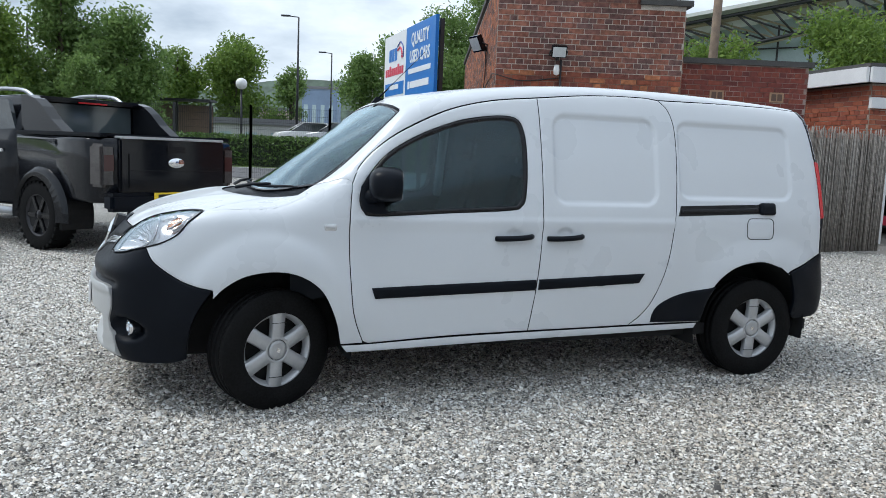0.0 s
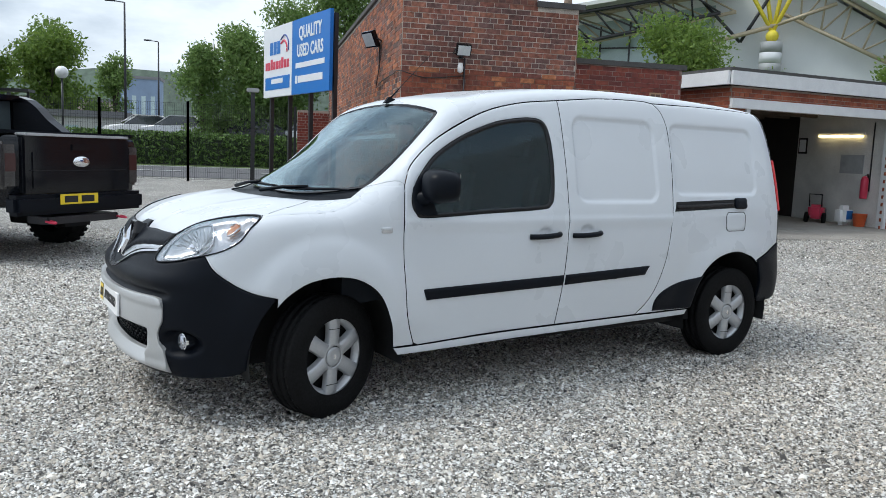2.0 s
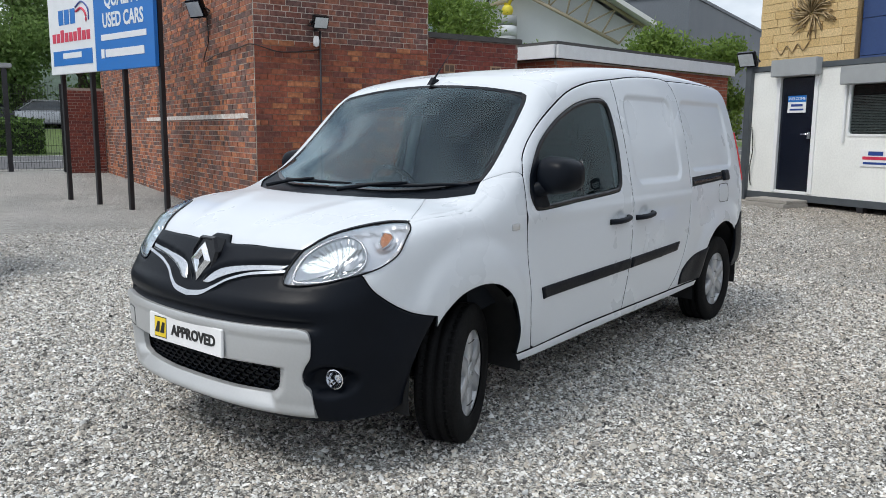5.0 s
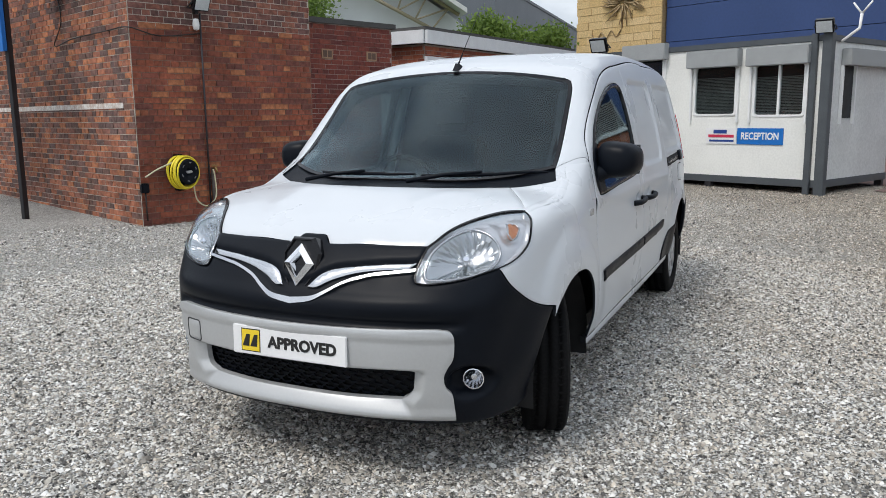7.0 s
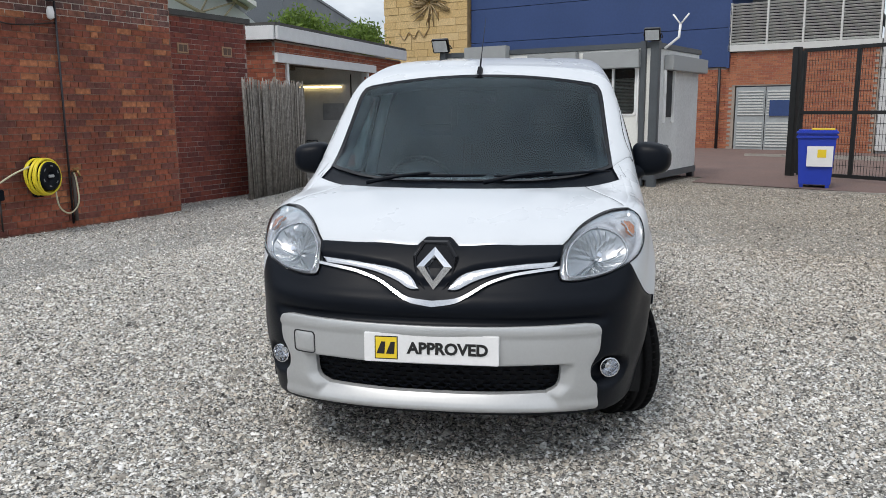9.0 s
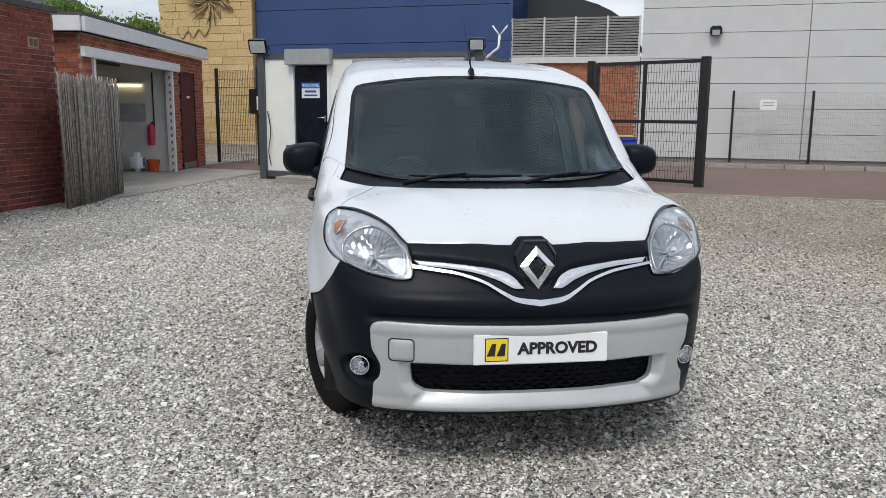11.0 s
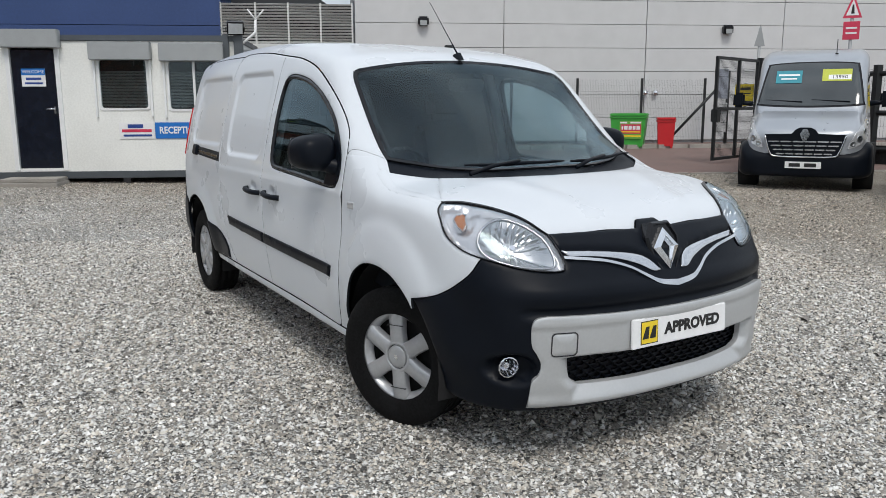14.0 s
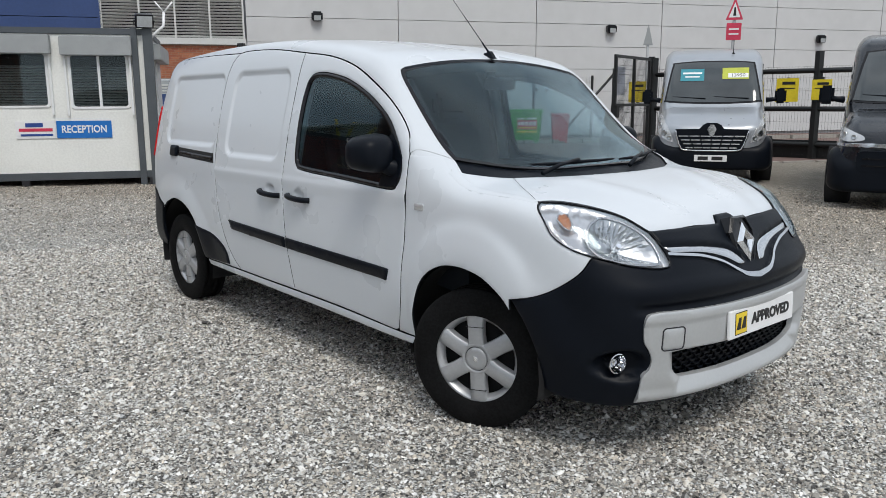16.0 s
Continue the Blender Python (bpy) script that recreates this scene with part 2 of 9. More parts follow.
def inside(poly, pts):
    x, y = pts[:, 0], pts[:, 1]
    px, py = poly[:, 0], poly[:, 1]
    qx, qy = np.roll(px, -1), np.roll(py, -1)
    hit = np.zeros(len(pts), bool)
    for a, b, c, d in zip(px, py, qx, qy):
        if b != d:
            hit ^= ((b > y) != (d > y)) & (x < (c - a) * (y - b) / (d - b) + a)
    return hit


def spaced(poly, step):
    """The closed outline with points at most step apart, and none too near."""
    out = []
    for a, b in zip(poly, np.roll(poly, -1, 0)):
        n = max(1, int(math.ceil(np.linalg.norm(b - a) / step)))
        out += [a + (b - a) * i / n for i in range(n)]
    kept = [out[0]]
    for p in out[1:]:
        if np.linalg.norm(p - kept[-1]) > step * 0.12:
            kept.append(p)
    if np.linalg.norm(kept[0] - kept[-1]) < step * 0.12:
        kept.pop()
    return np.array(kept)


def shrink(poly, d):
    """The outline moved inwards by d."""
    e = np.roll(poly, -1, 0) - np.roll(poly, 1, 0)
    nrm = np.stack([-e[:, 1], e[:, 0]], 1) / np.maximum(np.linalg.norm(e, axis=1, keepdims=True), 1e-9)
    area = np.sum(poly[:, 0] * np.roll(poly[:, 1], -1) - np.roll(poly[:, 0], -1) * poly[:, 1])
    return poly + nrm * (d if area > 0 else -d)


def filled(outline, holes=(), step=0.03, edge=0.006):
    """Triangles that fill an outline: points, faces, and the rings of the rims."""
    loops = [spaced(np.asarray(p, float), step) for p in (outline, *holes)]
    lo, hi = loops[0].min(0), loops[0].max(0)
    gx, gy = np.meshgrid(np.arange(lo[0] + step / 2, hi[0], step), np.arange(lo[1] + step / 2, hi[1], step * 0.92))
    gx = gx + (np.arange(gx.shape[0]) % 2)[:, None] * step / 2
    grid = np.stack([gx.ravel(), gy.ravel()], 1)

    def within(p):
        ok = inside(loops[0], p)
        for h in loops[1:]:
            ok &= ~inside(h, p)
        return ok

    grid = grid[within(grid)]
    rim = np.vstack(loops)
    if len(grid):
        near = np.full(len(grid), 9.0)
        for i in range(0, len(rim), 64):
            near = np.minimum(near, np.linalg.norm(grid[:, None] - rim[None, i : i + 64], axis=2).min(1))
        grid = grid[near > max(step * 0.45, edge * 1.8)]
    pts, edges, rings = [], [], []
    for loop in loops:
        n = len(pts)
        pts += list(loop)
        rings.append(range(n, n + len(loop)))
        edges += [(n + i, n + (i + 1) % len(loop)) for i in range(len(loop))]
    if edge:
        for k, loop in enumerate(loops):
            inner = shrink(loop, edge if k == 0 else -edge)
            keep = within(inner)
            pts += list(inner[keep])
    pts += list(grid)
    out = delaunay_2d_cdt([Vector(p) for p in pts], edges, [], 0, 1e-6)
    p2 = np.array([q[:] for q in out[0]])
    tris = np.array([t for t in out[2] if len(t) == 3])
    tris = tris[within(p2[tris].mean(1))]
    e = np.concatenate([tris[:, [0, 1]], tris[:, [1, 2]], tris[:, [2, 0]]])
    once = {}
    for a, b in e.tolist():
        if (b, a) in once:
            del once[(b, a)]
        else:
            once[(a, b)] = 1
    return p2, tris, list(once)


def sheet(p_out, p_in, tris, border, name, flip=False, mirror=False):
    """A closed plate from an outer and an inner skin over the same triangles."""
    n = len(p_out)
    if mirror:
        p_out, p_in = p_out * (1, -1, 1), p_in * (1, -1, 1)
        flip = not flip
    b = np.array(border)
    rim = np.stack([b[:, 0], b[:, 1]], 1)
    verts = np.vstack([p_out, p_in, p_out, p_in])
    t = tris[:, ::-1] if flip else tris
    faces = t.tolist() + (t[:, ::-1] + n).tolist()
    q = np.stack([rim[:, 1] + 2 * n, rim[:, 0] + 2 * n, rim[:, 0] + 3 * n, rim[:, 1] + 3 * n], 1)
    faces += (q[:, ::-1] if flip else q).tolist()
    me = bpy.data.meshes.new(name)
    me.from_pydata(verts.tolist(), [], faces)
    me.polygons.foreach_set("use_smooth", [True] * (2 * len(tris)) + [False] * len(rim))
    me.update()
    return me


def round_rect(x0, y0, x1, y1, r, n=5):
    out = []
    for cx, cy, a in ((x1 - r, y1 - r, 0), (x0 + r, y1 - r, 90), (x0 + r, y0 + r, 180), (x1 - r, y0 + r, 270)):
        out += [(cx + r * math.cos(radians(a + 90 * i / n)), cy + r * math.sin(radians(a + 90 * i / n))) for i in range(n + 1)]
    return np.array(out)


# ---- the form of the van's body: x ahead from the front axle, y to its left, z up ----
def blend(v, xs, ys):
    """A smooth curve through stations (xs rising)."""
    xs, ys = np.asarray(xs, float), np.asarray(ys, float)
    m = np.gradient(ys, xs)
    v = np.clip(np.asarray(v, float), xs[0], xs[-1])
    i = np.clip(np.searchsorted(xs, v) - 1, 0, len(xs) - 2)
    h = xs[i + 1] - xs[i]
    s = (v - xs[i]) / h
    return (ys[i] * (1 + 2 * s) * (1 - s) ** 2 + h * m[i] * s * (1 - s) ** 2
            + ys[i + 1] * s * s * (3 - 2 * s) + h * m[i + 1] * s * s * (s - 1))


def ramp(v, a, b):
    s = np.clip((np.asarray(v, float) - a) / (b - a), 0, 1)
    return s * s * (3 - 2 * s)


def flank(x, z):
    """Half width of the body."""
    w = blend(z, (0.1, 0.28, 0.45, 0.7, 0.92, 1.03, 1.12, 1.3, 1.5, 1.6, 1.7, 1.8, 2.0),
              (0.81, 0.845, 0.868, 0.888, 0.884, 0.876, 0.858, 0.818, 0.764, 0.735, 0.702, 0.665, 0.58))
    w = w - blend(x, (-3.9, -3.6, -3.2, -2.6, -0.4, 0.0, 0.3, 0.5, 0.65, 0.75, 0.95),
                  (0.10, 0.055, 0.022, 0.0, 0.0, 0.004, 0.022, 0.06, 0.115, 0.165, 0.3))
    for wheel, rise in ((0.0, 0.020), (-3.081, 0.022)):
        r = np.hypot((x - wheel) * 0.95, z - 0.30)
        w = w + rise * ramp(r, 0.64, 0.47) * ramp(z, 0.3, 0.5)
    return w


def lid(x, y):
    """Height of bonnet, windscreen and roof."""
    c = blend(x, (-3.9, -3.6, -3.0, -2.3, -1.8, -1.4, -1.0, -0.76, -0.5, -0.25, 0.0, 0.1, 0.25, 0.48, 0.6, 0.7, 0.8, 0.95),
              (1.72, 1.752, 1.788, 1.806, 1.803, 1.780, 1.728, 1.672, 1.493, 1.312, 1.138, 1.113, 1.088, 1.036, 0.996, 0.945, 0.86, 0.68))
    a = blend(x, (-3.9, -1.5, -1.0, -0.74, -0.25, -0.12, 0.0, 0.12, 0.5, 0.9), (0.03, 0.045, 0.075, 0.10, 0.23, 0.165, 0.11, 0.08, 0.06, 0.06))
    return c - a * y * y


def prow(y, z):
    """How far the front reaches ahead."""
    c = blend(z, (0.1, 0.24, 0.32, 0.45, 0.60, 0.66, 0.72, 0.80, 0.87, 0.93, 1.0, 1.2), (0.78, 0.835, 0.872, 0.888, 0.894, 0.888, 0.885, 0.84, 0.80, 0.76, 0.74, 0.72))
    return c - 0.34 * np.abs(y) ** 2.5


def stern(y, z):
    c = blend(z, (0.2, 0.4, 0.6, 0.7, 1.0, 1.4, 1.8), (3.69, 3.725, 3.725, 3.70, 3.685, 3.65, 3.57))
    return c - 0.10 * np.abs(y) ** 3


def form(p):
    """Below zero inside the body, above it outside; smooth edges where the faces meet."""
    x, y, z = p[..., 0], np.abs(p[..., 1]), p[..., 2]
    g = np.stack([(y - flank(x, z)), (z - lid(x, y)) * 0.9, (x - prow(y, z)) * 0.9, (-x - stern(y, z))], -1)
    k = 0.036
    top = g.max(-1)
    return top + k * np.log(np.exp((g - top[..., None]) / k).sum(-1))


AXIS = -0.15  # the upright line round which the front is charted


def rays(chart, uv):
    uv = np.asarray(uv, float).reshape(-1, 2)
    a, b, o = uv[:, 0], uv[:, 1], np.zeros(len(uv))
    if chart == "side":
        return np.stack([a, o, b], 1), np.array([0.0, 1.0, 0.0]) + 0 * uv[:, :1], 1.3
    if chart == "top":
        return np.stack([a, b, o + 0.3], 1), np.array([0.0, 0.0, 1.0]) + 0 * uv[:, :1], 1.9
    if chart == "front":
        return np.stack([o - 0.6, a, b], 1), np.array([1.0, 0.0, 0.0]) + 0 * uv[:, :1], 2.0
    if chart == "back":
        return np.stack([o - 2.6, a, b], 1), np.array([-1.0, 0.0, 0.0]) + 0 * uv[:, :1], 2.0
    return np.stack([o + AXIS, o, b], 1), np.stack([np.cos(a / 0.85), np.sin(a / 0.85), o], 1), 1.6


def onto(chart, uv):
    """The places on the body at chart places uv."""
    start, way, far = rays(chart, uv)
    lo, hi = np.zeros(len(start)), np.full(len(start), far)
    for _ in range(34):
        mid = (lo + hi) / 2
        inside = form(start + way * mid[:, None]) < 0
        lo, hi = np.where(inside, mid, lo), np.where(inside, hi, mid)
    return start + way * lo[:, None]


def flat(chart, p):
    """Chart places of places on the body."""
    p = np.asarray(p, float)
    if chart == "side":
        return p[:, [0, 2]]
    if chart == "top":
        return p[:, [0, 1]]
    if chart in ("front", "back"):
        return p[:, [1, 2]]
    return np.stack([0.85 * np.arctan2(p[:, 1], p[:, 0] - AXIS), p[:, 2]], 1)


def outward(p):
    e = 1e-3
    g = np.stack([form(p + e * d) - form(p - e * d) for d in np.eye(3)], -1)
    return g / np.linalg.norm(g, axis=-1, keepdims=True)


# ---- ground ----
def ground_z(x, y):
    """The yard rises a little away from the van."""
    x, y = np.asarray(x, float), np.asarray(y, float)
    return (0.016 * np.clip(y - 3.0, 0, 30) + 0.010 * np.clip(x - 4.0, 0, 8) * ramp(y, -4, 3)) * 1.0


def gz(x, y):
    return float(ground_z(x, y))


def gravel_material():
    m = bpy.data.materials.new("gravel_bed")
    m.use_nodes = True
    n, l = m.node_tree.nodes, m.node_tree.links
    p = n["Principled BSDF"]
    co = n.new("ShaderNodeTexCoord")
    vo = n.new("ShaderNodeTexVoronoi")
    vo.inputs["Scale"].default_value = 84
    vo.inputs["Randomness"].default_value = 1
    l.new(co.outputs["Object"], vo.inputs["Vector"])
    rp = n.new("ShaderNodeValToRGB")
    stops = ((0.0, (0.19, 0.182, 0.165)), (0.2, (0.40, 0.385, 0.35)), (0.45, (0.58, 0.56, 0.515)), (0.7, (0.70, 0.685, 0.64)), (0.9, (0.80, 0.80, 0.78)))
    rp.color_ramp.elements[0].color = (*stops[0][1], 1)
    rp.color_ramp.elements[1].position, rp.color_ramp.elements[1].color = stops[-1][0], (*stops[-1][1], 1)
    for q, c in stops[1:-1]:
        rp.color_ramp.elements.new(q).color = (*c, 1)
    sp = n.new("ShaderNodeSeparateColor")
    l.new(vo.outputs["Color"], sp.inputs[0])
    l.new(sp.outputs[0], rp.inputs[0])
    # shade between chips painted into the colour: centres lightened, edges darkened
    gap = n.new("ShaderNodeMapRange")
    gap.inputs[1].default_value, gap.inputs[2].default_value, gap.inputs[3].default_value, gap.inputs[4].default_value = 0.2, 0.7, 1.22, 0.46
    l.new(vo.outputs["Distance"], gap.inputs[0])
    patch = n.new("ShaderNodeTexNoise")
    patch.inputs["Scale"].default_value, patch.inputs["Detail"].default_value = 0.7, 5
    l.new(co.outputs["Object"], patch.inputs["Vector"])
    pr = n.new("ShaderNodeMapRange")
    pr.inputs[1].default_value, pr.inputs[2].default_value, pr.inputs[3].default_value, pr.inputs[4].default_value = 0.3, 0.7, 0.84, 1.12
    l.new(patch.outputs[0], pr.inputs[0])
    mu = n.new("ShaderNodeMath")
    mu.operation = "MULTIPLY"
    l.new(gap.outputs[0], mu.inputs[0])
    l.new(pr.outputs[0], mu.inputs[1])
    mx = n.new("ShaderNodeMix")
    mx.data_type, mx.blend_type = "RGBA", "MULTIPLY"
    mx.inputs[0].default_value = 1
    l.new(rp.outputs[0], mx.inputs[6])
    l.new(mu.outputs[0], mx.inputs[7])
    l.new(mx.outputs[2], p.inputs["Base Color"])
    p.inputs["Roughness"].default_value = 0.92
    p.inputs["Specular IOR Level"].default_value = 0.25
    bn = n.new("ShaderNodeBump")
    bn.inputs["Strength"].default_value, bn.inputs["Distance"].default_value, bn.invert = 1.0, 0.02, True
    l.new(vo.outputs["Distance"], bn.inputs["Height"])
    l.new(bn.outputs[0], p.inputs["Normal"])
    return m


def brown_fade(m, socket):
    """Browner and darker gravel towards +x and -y, with a ragged edge."""
    n, l = m.node_tree.nodes, m.node_tree.links
    geo, parts = n.new("ShaderNodeNewGeometry"), n.new("ShaderNodeSeparateXYZ")
    l.new(geo.outputs["Position"], parts.inputs[0])
    ragged = n.new("ShaderNodeTexNoise")
    ragged.inputs["Scale"].default_value, ragged.inputs["Detail"].default_value = 0.55, 6
    l.new(geo.outputs["Position"], ragged.inputs["Vector"])
    lean, wob, reach = n.new("ShaderNodeMath"), n.new("ShaderNodeMath"), n.new("ShaderNodeMapRange")
    lean.operation, wob.operation = "MULTIPLY_ADD", "MULTIPLY_ADD"
    lean.inputs[1].default_value = -0.9
    l.new(parts.outputs[1], lean.inputs[0])
    l.new(parts.outputs[0], lean.inputs[2])
    wob.inputs[1].default_value = 7.0
    l.new(ragged.outputs[0], wob.inputs[0])
    l.new(lean.outputs[0], wob.inputs[2])
    reach.inputs[1].default_value, reach.inputs[2].default_value, reach.inputs[3].default_value, reach.inputs[4].default_value = 6.0, 12.0, 0.0, 0.8
    l.new(wob.outputs[0], reach.inputs[0])
    brown_mix = n.new("ShaderNodeMix")
    brown_mix.data_type, brown_mix.blend_type = "RGBA", "MULTIPLY"
    brown_mix.inputs[7].default_value = (0.74, 0.665, 0.58, 1)
    l.new(reach.outputs[0], brown_mix.inputs[0])
    l.new(socket, brown_mix.inputs[6])
    l.new(brown_mix.outputs[2], n["Principled BSDF"].inputs["Base Color"])


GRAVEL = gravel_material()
brown_fade(GRAVEL, GRAVEL.node_tree.nodes["Principled BSDF"].inputs["Base Color"].links[0].from_socket)
TARMAC = material("red_brown_tarmac", (0.17, 0.115, 0.10), 0.9, vary=0.2, scale=1.2, fine=70, bump=0.5, bump_scale=120)
ASPHALT = material("asphalt", (0.10, 0.10, 0.105), 0.9, vary=0.2, scale=0.8, fine=60, bump=0.4, bump_scale=120)
CONCRETE = material("concrete", (0.33, 0.31, 0.28), 0.92, vary=0.2, scale=2, fine=50, bump=0.4, bump_scale=60)
GRASS = material("rough_grass", (0.075, 0.115, 0.028), 0.95, vary=0.4, scale=1.5, fine=20, bump=0.8, bump_scale=15)


def terrain(name, xs, ys, lift, mat, slant=0.0):
    X, Y = np.meshgrid(xs, ys, indexing="ij")
    X = X + slant * Y * np.clip((24 - X) / 12, 0, 1)
    Z = ground_z(X, Y) + lift
    v = np.stack([X, Y, Z], -1).reshape(-1, 3).tolist()
    k = len(ys)
    f = [(i * k + j, (i + 1) * k + j, (i + 1) * k + j + 1, i * k + j + 1) for i in range(len(xs) - 1) for j in range(k - 1)]
    return part(name, Geo().add(v, f, None, True), mat)


far_steps = lambda a, b, step: np.concatenate([[-900, -300, -120, -60], np.arange(a, b, step), [60, 120, 300, 900]])
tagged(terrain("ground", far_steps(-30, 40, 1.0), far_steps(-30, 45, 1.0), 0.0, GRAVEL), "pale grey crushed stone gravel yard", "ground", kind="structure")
tagged(terrain("pavement", np.linspace(11.9, 60, 30), np.linspace(-60, 1.2, 40), 0.012, TARMAC, 0.105), "worn reddish tarmac drive beyond the gravel", "drive", kind="structure")
tagged(terrain("pavement_strip", np.linspace(13.2, 60, 30), np.linspace(1.2, 9.0, 10), 0.011, TARMAC), "worn reddish tarmac drive behind the cabin", "drive", kind="structure")
tagged(terrain("road", np.linspace(-90, 60, 60), np.linspace(20.6, 28.0, 10), 0.012, ASPHALT), "grey asphalt road behind the fence", "road", kind="structure")
tagged(terrain("verge", np.linspace(-90, 60, 60), np.linspace(28.0, 90.0, 20), 0.02, GRASS), "green grass verge beyond the road", "grass", kind="structure")
tagged(terrain("garage_apron", np.linspace(7.6, 16.2, 12), np.linspace(6.9, 12.5, 8), 0.01, CONCRETE), "worn concrete apron before the garage", "pavement", kind="structure")
line = Geo()
for a in np.arange(-60, 40, 5.0):
    line.box(a, 24.25, gz(a, 24.3) + 0.013, a + 2.4, 24.37, gz(a, 24.3) + 0.022)
line.box(-60, 27.4, gz(0, 27.5) + 0.012, 40, 27.52, gz(0, 27.5) + 0.03)
tagged(part("road_marking", line, material("road_paint", (0.6, 0.6, 0.58), 0.8)), "white painted road line", "marking", kind="structure")
kerb = Geo()
for i in range(30):
    y = -30 + i * 1.05
    x = 21.2 + 0.1 * y
    kerb.box(x, y, 0.0, x + 0.14, y + 1.03, 0.14)
edging = Geo()
for i in range(20):
    y = 1.1 - i * 0.92
    edging.box(11.80 + 0.105 * y, y - 0.91, -0.05, 11.88 + 0.105 * y, y, 0.03)
tagged(part("edging", edging, CONCRETE), "pale concrete edging between gravel and drive", "kerb", kind="structure")
tagged(part("kerb", kerb, CONCRETE), "low concrete kerb along the warehouse", "kerb", kind="structure")


def gravel_stones(name, x0, x1, y0, y1, count, size, seed):
    """Loose angular chips on the bed, each of uneven facets."""
    r = np.random.default_rng(seed)
    x, y = r.uniform(x0, x1, count), r.uniform(y0, y1, count)
    s = size * r.lognormal(0, 0.28, count)
    tips = np.array([(1, 0, -0.3), (0, 1, -0.3), (-1, 0, -0.3), (0, -1, -0.3), (0, 0, 0.85)], float)
    v = tips[None] * r.uniform(0.50, 0.88, (count, 5, 1)) + r.uniform(-0.2, 0.2, (count, 5, 3))
    v = v * np.stack([s, s * r.uniform(0.6, 1.0, count), s * r.uniform(0.45, 0.9, count)], 1)[:, None]
    q = r.normal(size=(count, 4)) * (1, 0.22, 0.22, 1)
    q /= np.linalg.norm(q, axis=1, keepdims=True)
    w, a = q[:, :1, None].transpose(0, 2, 1), q[:, None, 1:]
    t = 2 * np.cross(np.broadcast_to(a, v.shape), v)
    v = v + w * t + np.cross(np.broadcast_to(a, v.shape), t)
    v += np.stack([x, y, ground_z(x, y) + s * r.uniform(0.05, 0.30, count)], 1)[:, None]
    tris = np.array([(0, 1, 4), (1, 2, 4), (2, 3, 4), (3, 0, 4)])
    f = (tris[None] + 5 * np.arange(count)[:, None, None]).reshape(-1)
    me = bpy.data.meshes.new(name)
    me.vertices.add(5 * count)
    me.vertices.foreach_set("co", v.reshape(-1))
    me.loops.add(len(f))
    me.loops.foreach_set("vertex_index", f)
    me.polygons.add(len(f) // 3)
    me.polygons.foreach_set("loop_start", np.arange(0, len(f), 3))
    me.update(calc_edges=True)
    return tagged(part(name, me, STONE), "loose grey and white gravel chips", "gravel", kind="stuff")


STONE = per_piece("gravel_stone", [(0.50, 0.472, 0.42), (0.74, 0.705, 0.64), (0.28, 0.26, 0.232), (0.86, 0.845, 0.81), (0.58, 0.53, 0.46), (0.78, 0.765, 0.725), (0.11, 0.107, 0.104), (0.64, 0.58, 0.50), (0.86, 0.85, 0.83), (0.38, 0.36, 0.325)], 0.9, 0.5, 90, 0.2, True)
brown_fade(STONE, STONE.node_tree.nodes["Principled BSDF"].inputs["Base Color"].links[0].from_socket)
gravel_stones("gravel", -3.4, 5.2, -3.7, 4.6, 320000, 0.0118, 1)
gravel_stones("gravel_far", -5.0, 11.5, -8.0, 7.5, 180000, 0.0150, 2)


# ---- the white panel van ----
def on(chart, *runs, n=6):
    """Places on the body along runs of chart points, each run a smooth curve."""
    return np.vstack([onto(chart, smooth_path(run, n)) for run in runs])


def mirrored(p):
    return p[::-1] * (1, -1, 1)


def skin(name, outline, chart, mat, parent, off=0.0, thick=0.012, holes=(), step=0.03, emboss=None, label="", both=True, gap=0.0025, edge=0.006, roll=0.0025):
    """A plate that follows the body inside an outline; on the right side too where both is set."""
    ring = shrink(spaced(flat(chart, outline), 0.04 if step > 0.04 else step), gap)
    cut = [shrink(spaced(flat(chart, h), step), -gap) for h in holes]
    uv, tris, border = filled(ring, cut, step, edge)
    p = onto(chart, uv)
    nrm = outward(p)
    lift = np.full(len(uv), off)
    if emboss:
        lift = lift + emboss(uv)
    if roll:
        rim = np.unique(np.array(border))
        lift[rim] -= roll
    outer = p + nrm * lift[:, None]
    inner = outer - nrm * thick
    flip = chart in ("side", "back")
    made = []
    for other in (False, True) if both else (False,):
        me = sheet(outer, inner, tris, border, name, flip, other)
        me.materials.append(mat)
        if mat is VAN_GLASS:
            me.materials.append(GLASS_BACK)
            k = len(tris)
            me.polygons.foreach_set("material_index", [0] * k + [1] * (len(me.polygons) - k))
        # panel edges coloured dark too, painting the shade of the seams
        if mat is WHITE_PAINT:
            me.materials.append(TRIM_SEAM_SHADE)
            k = len(tris)
            me.polygons.foreach_set("material_index", [0] * k + [1] * (len(me.polygons) - k))
        made.append(part(name, me, None, parent, label))
    return made


van = thing("panel_van", pose(0, 0, 0, 0, 0, 199), "white panel van with black plastic bumpers parked on gravel", "van")

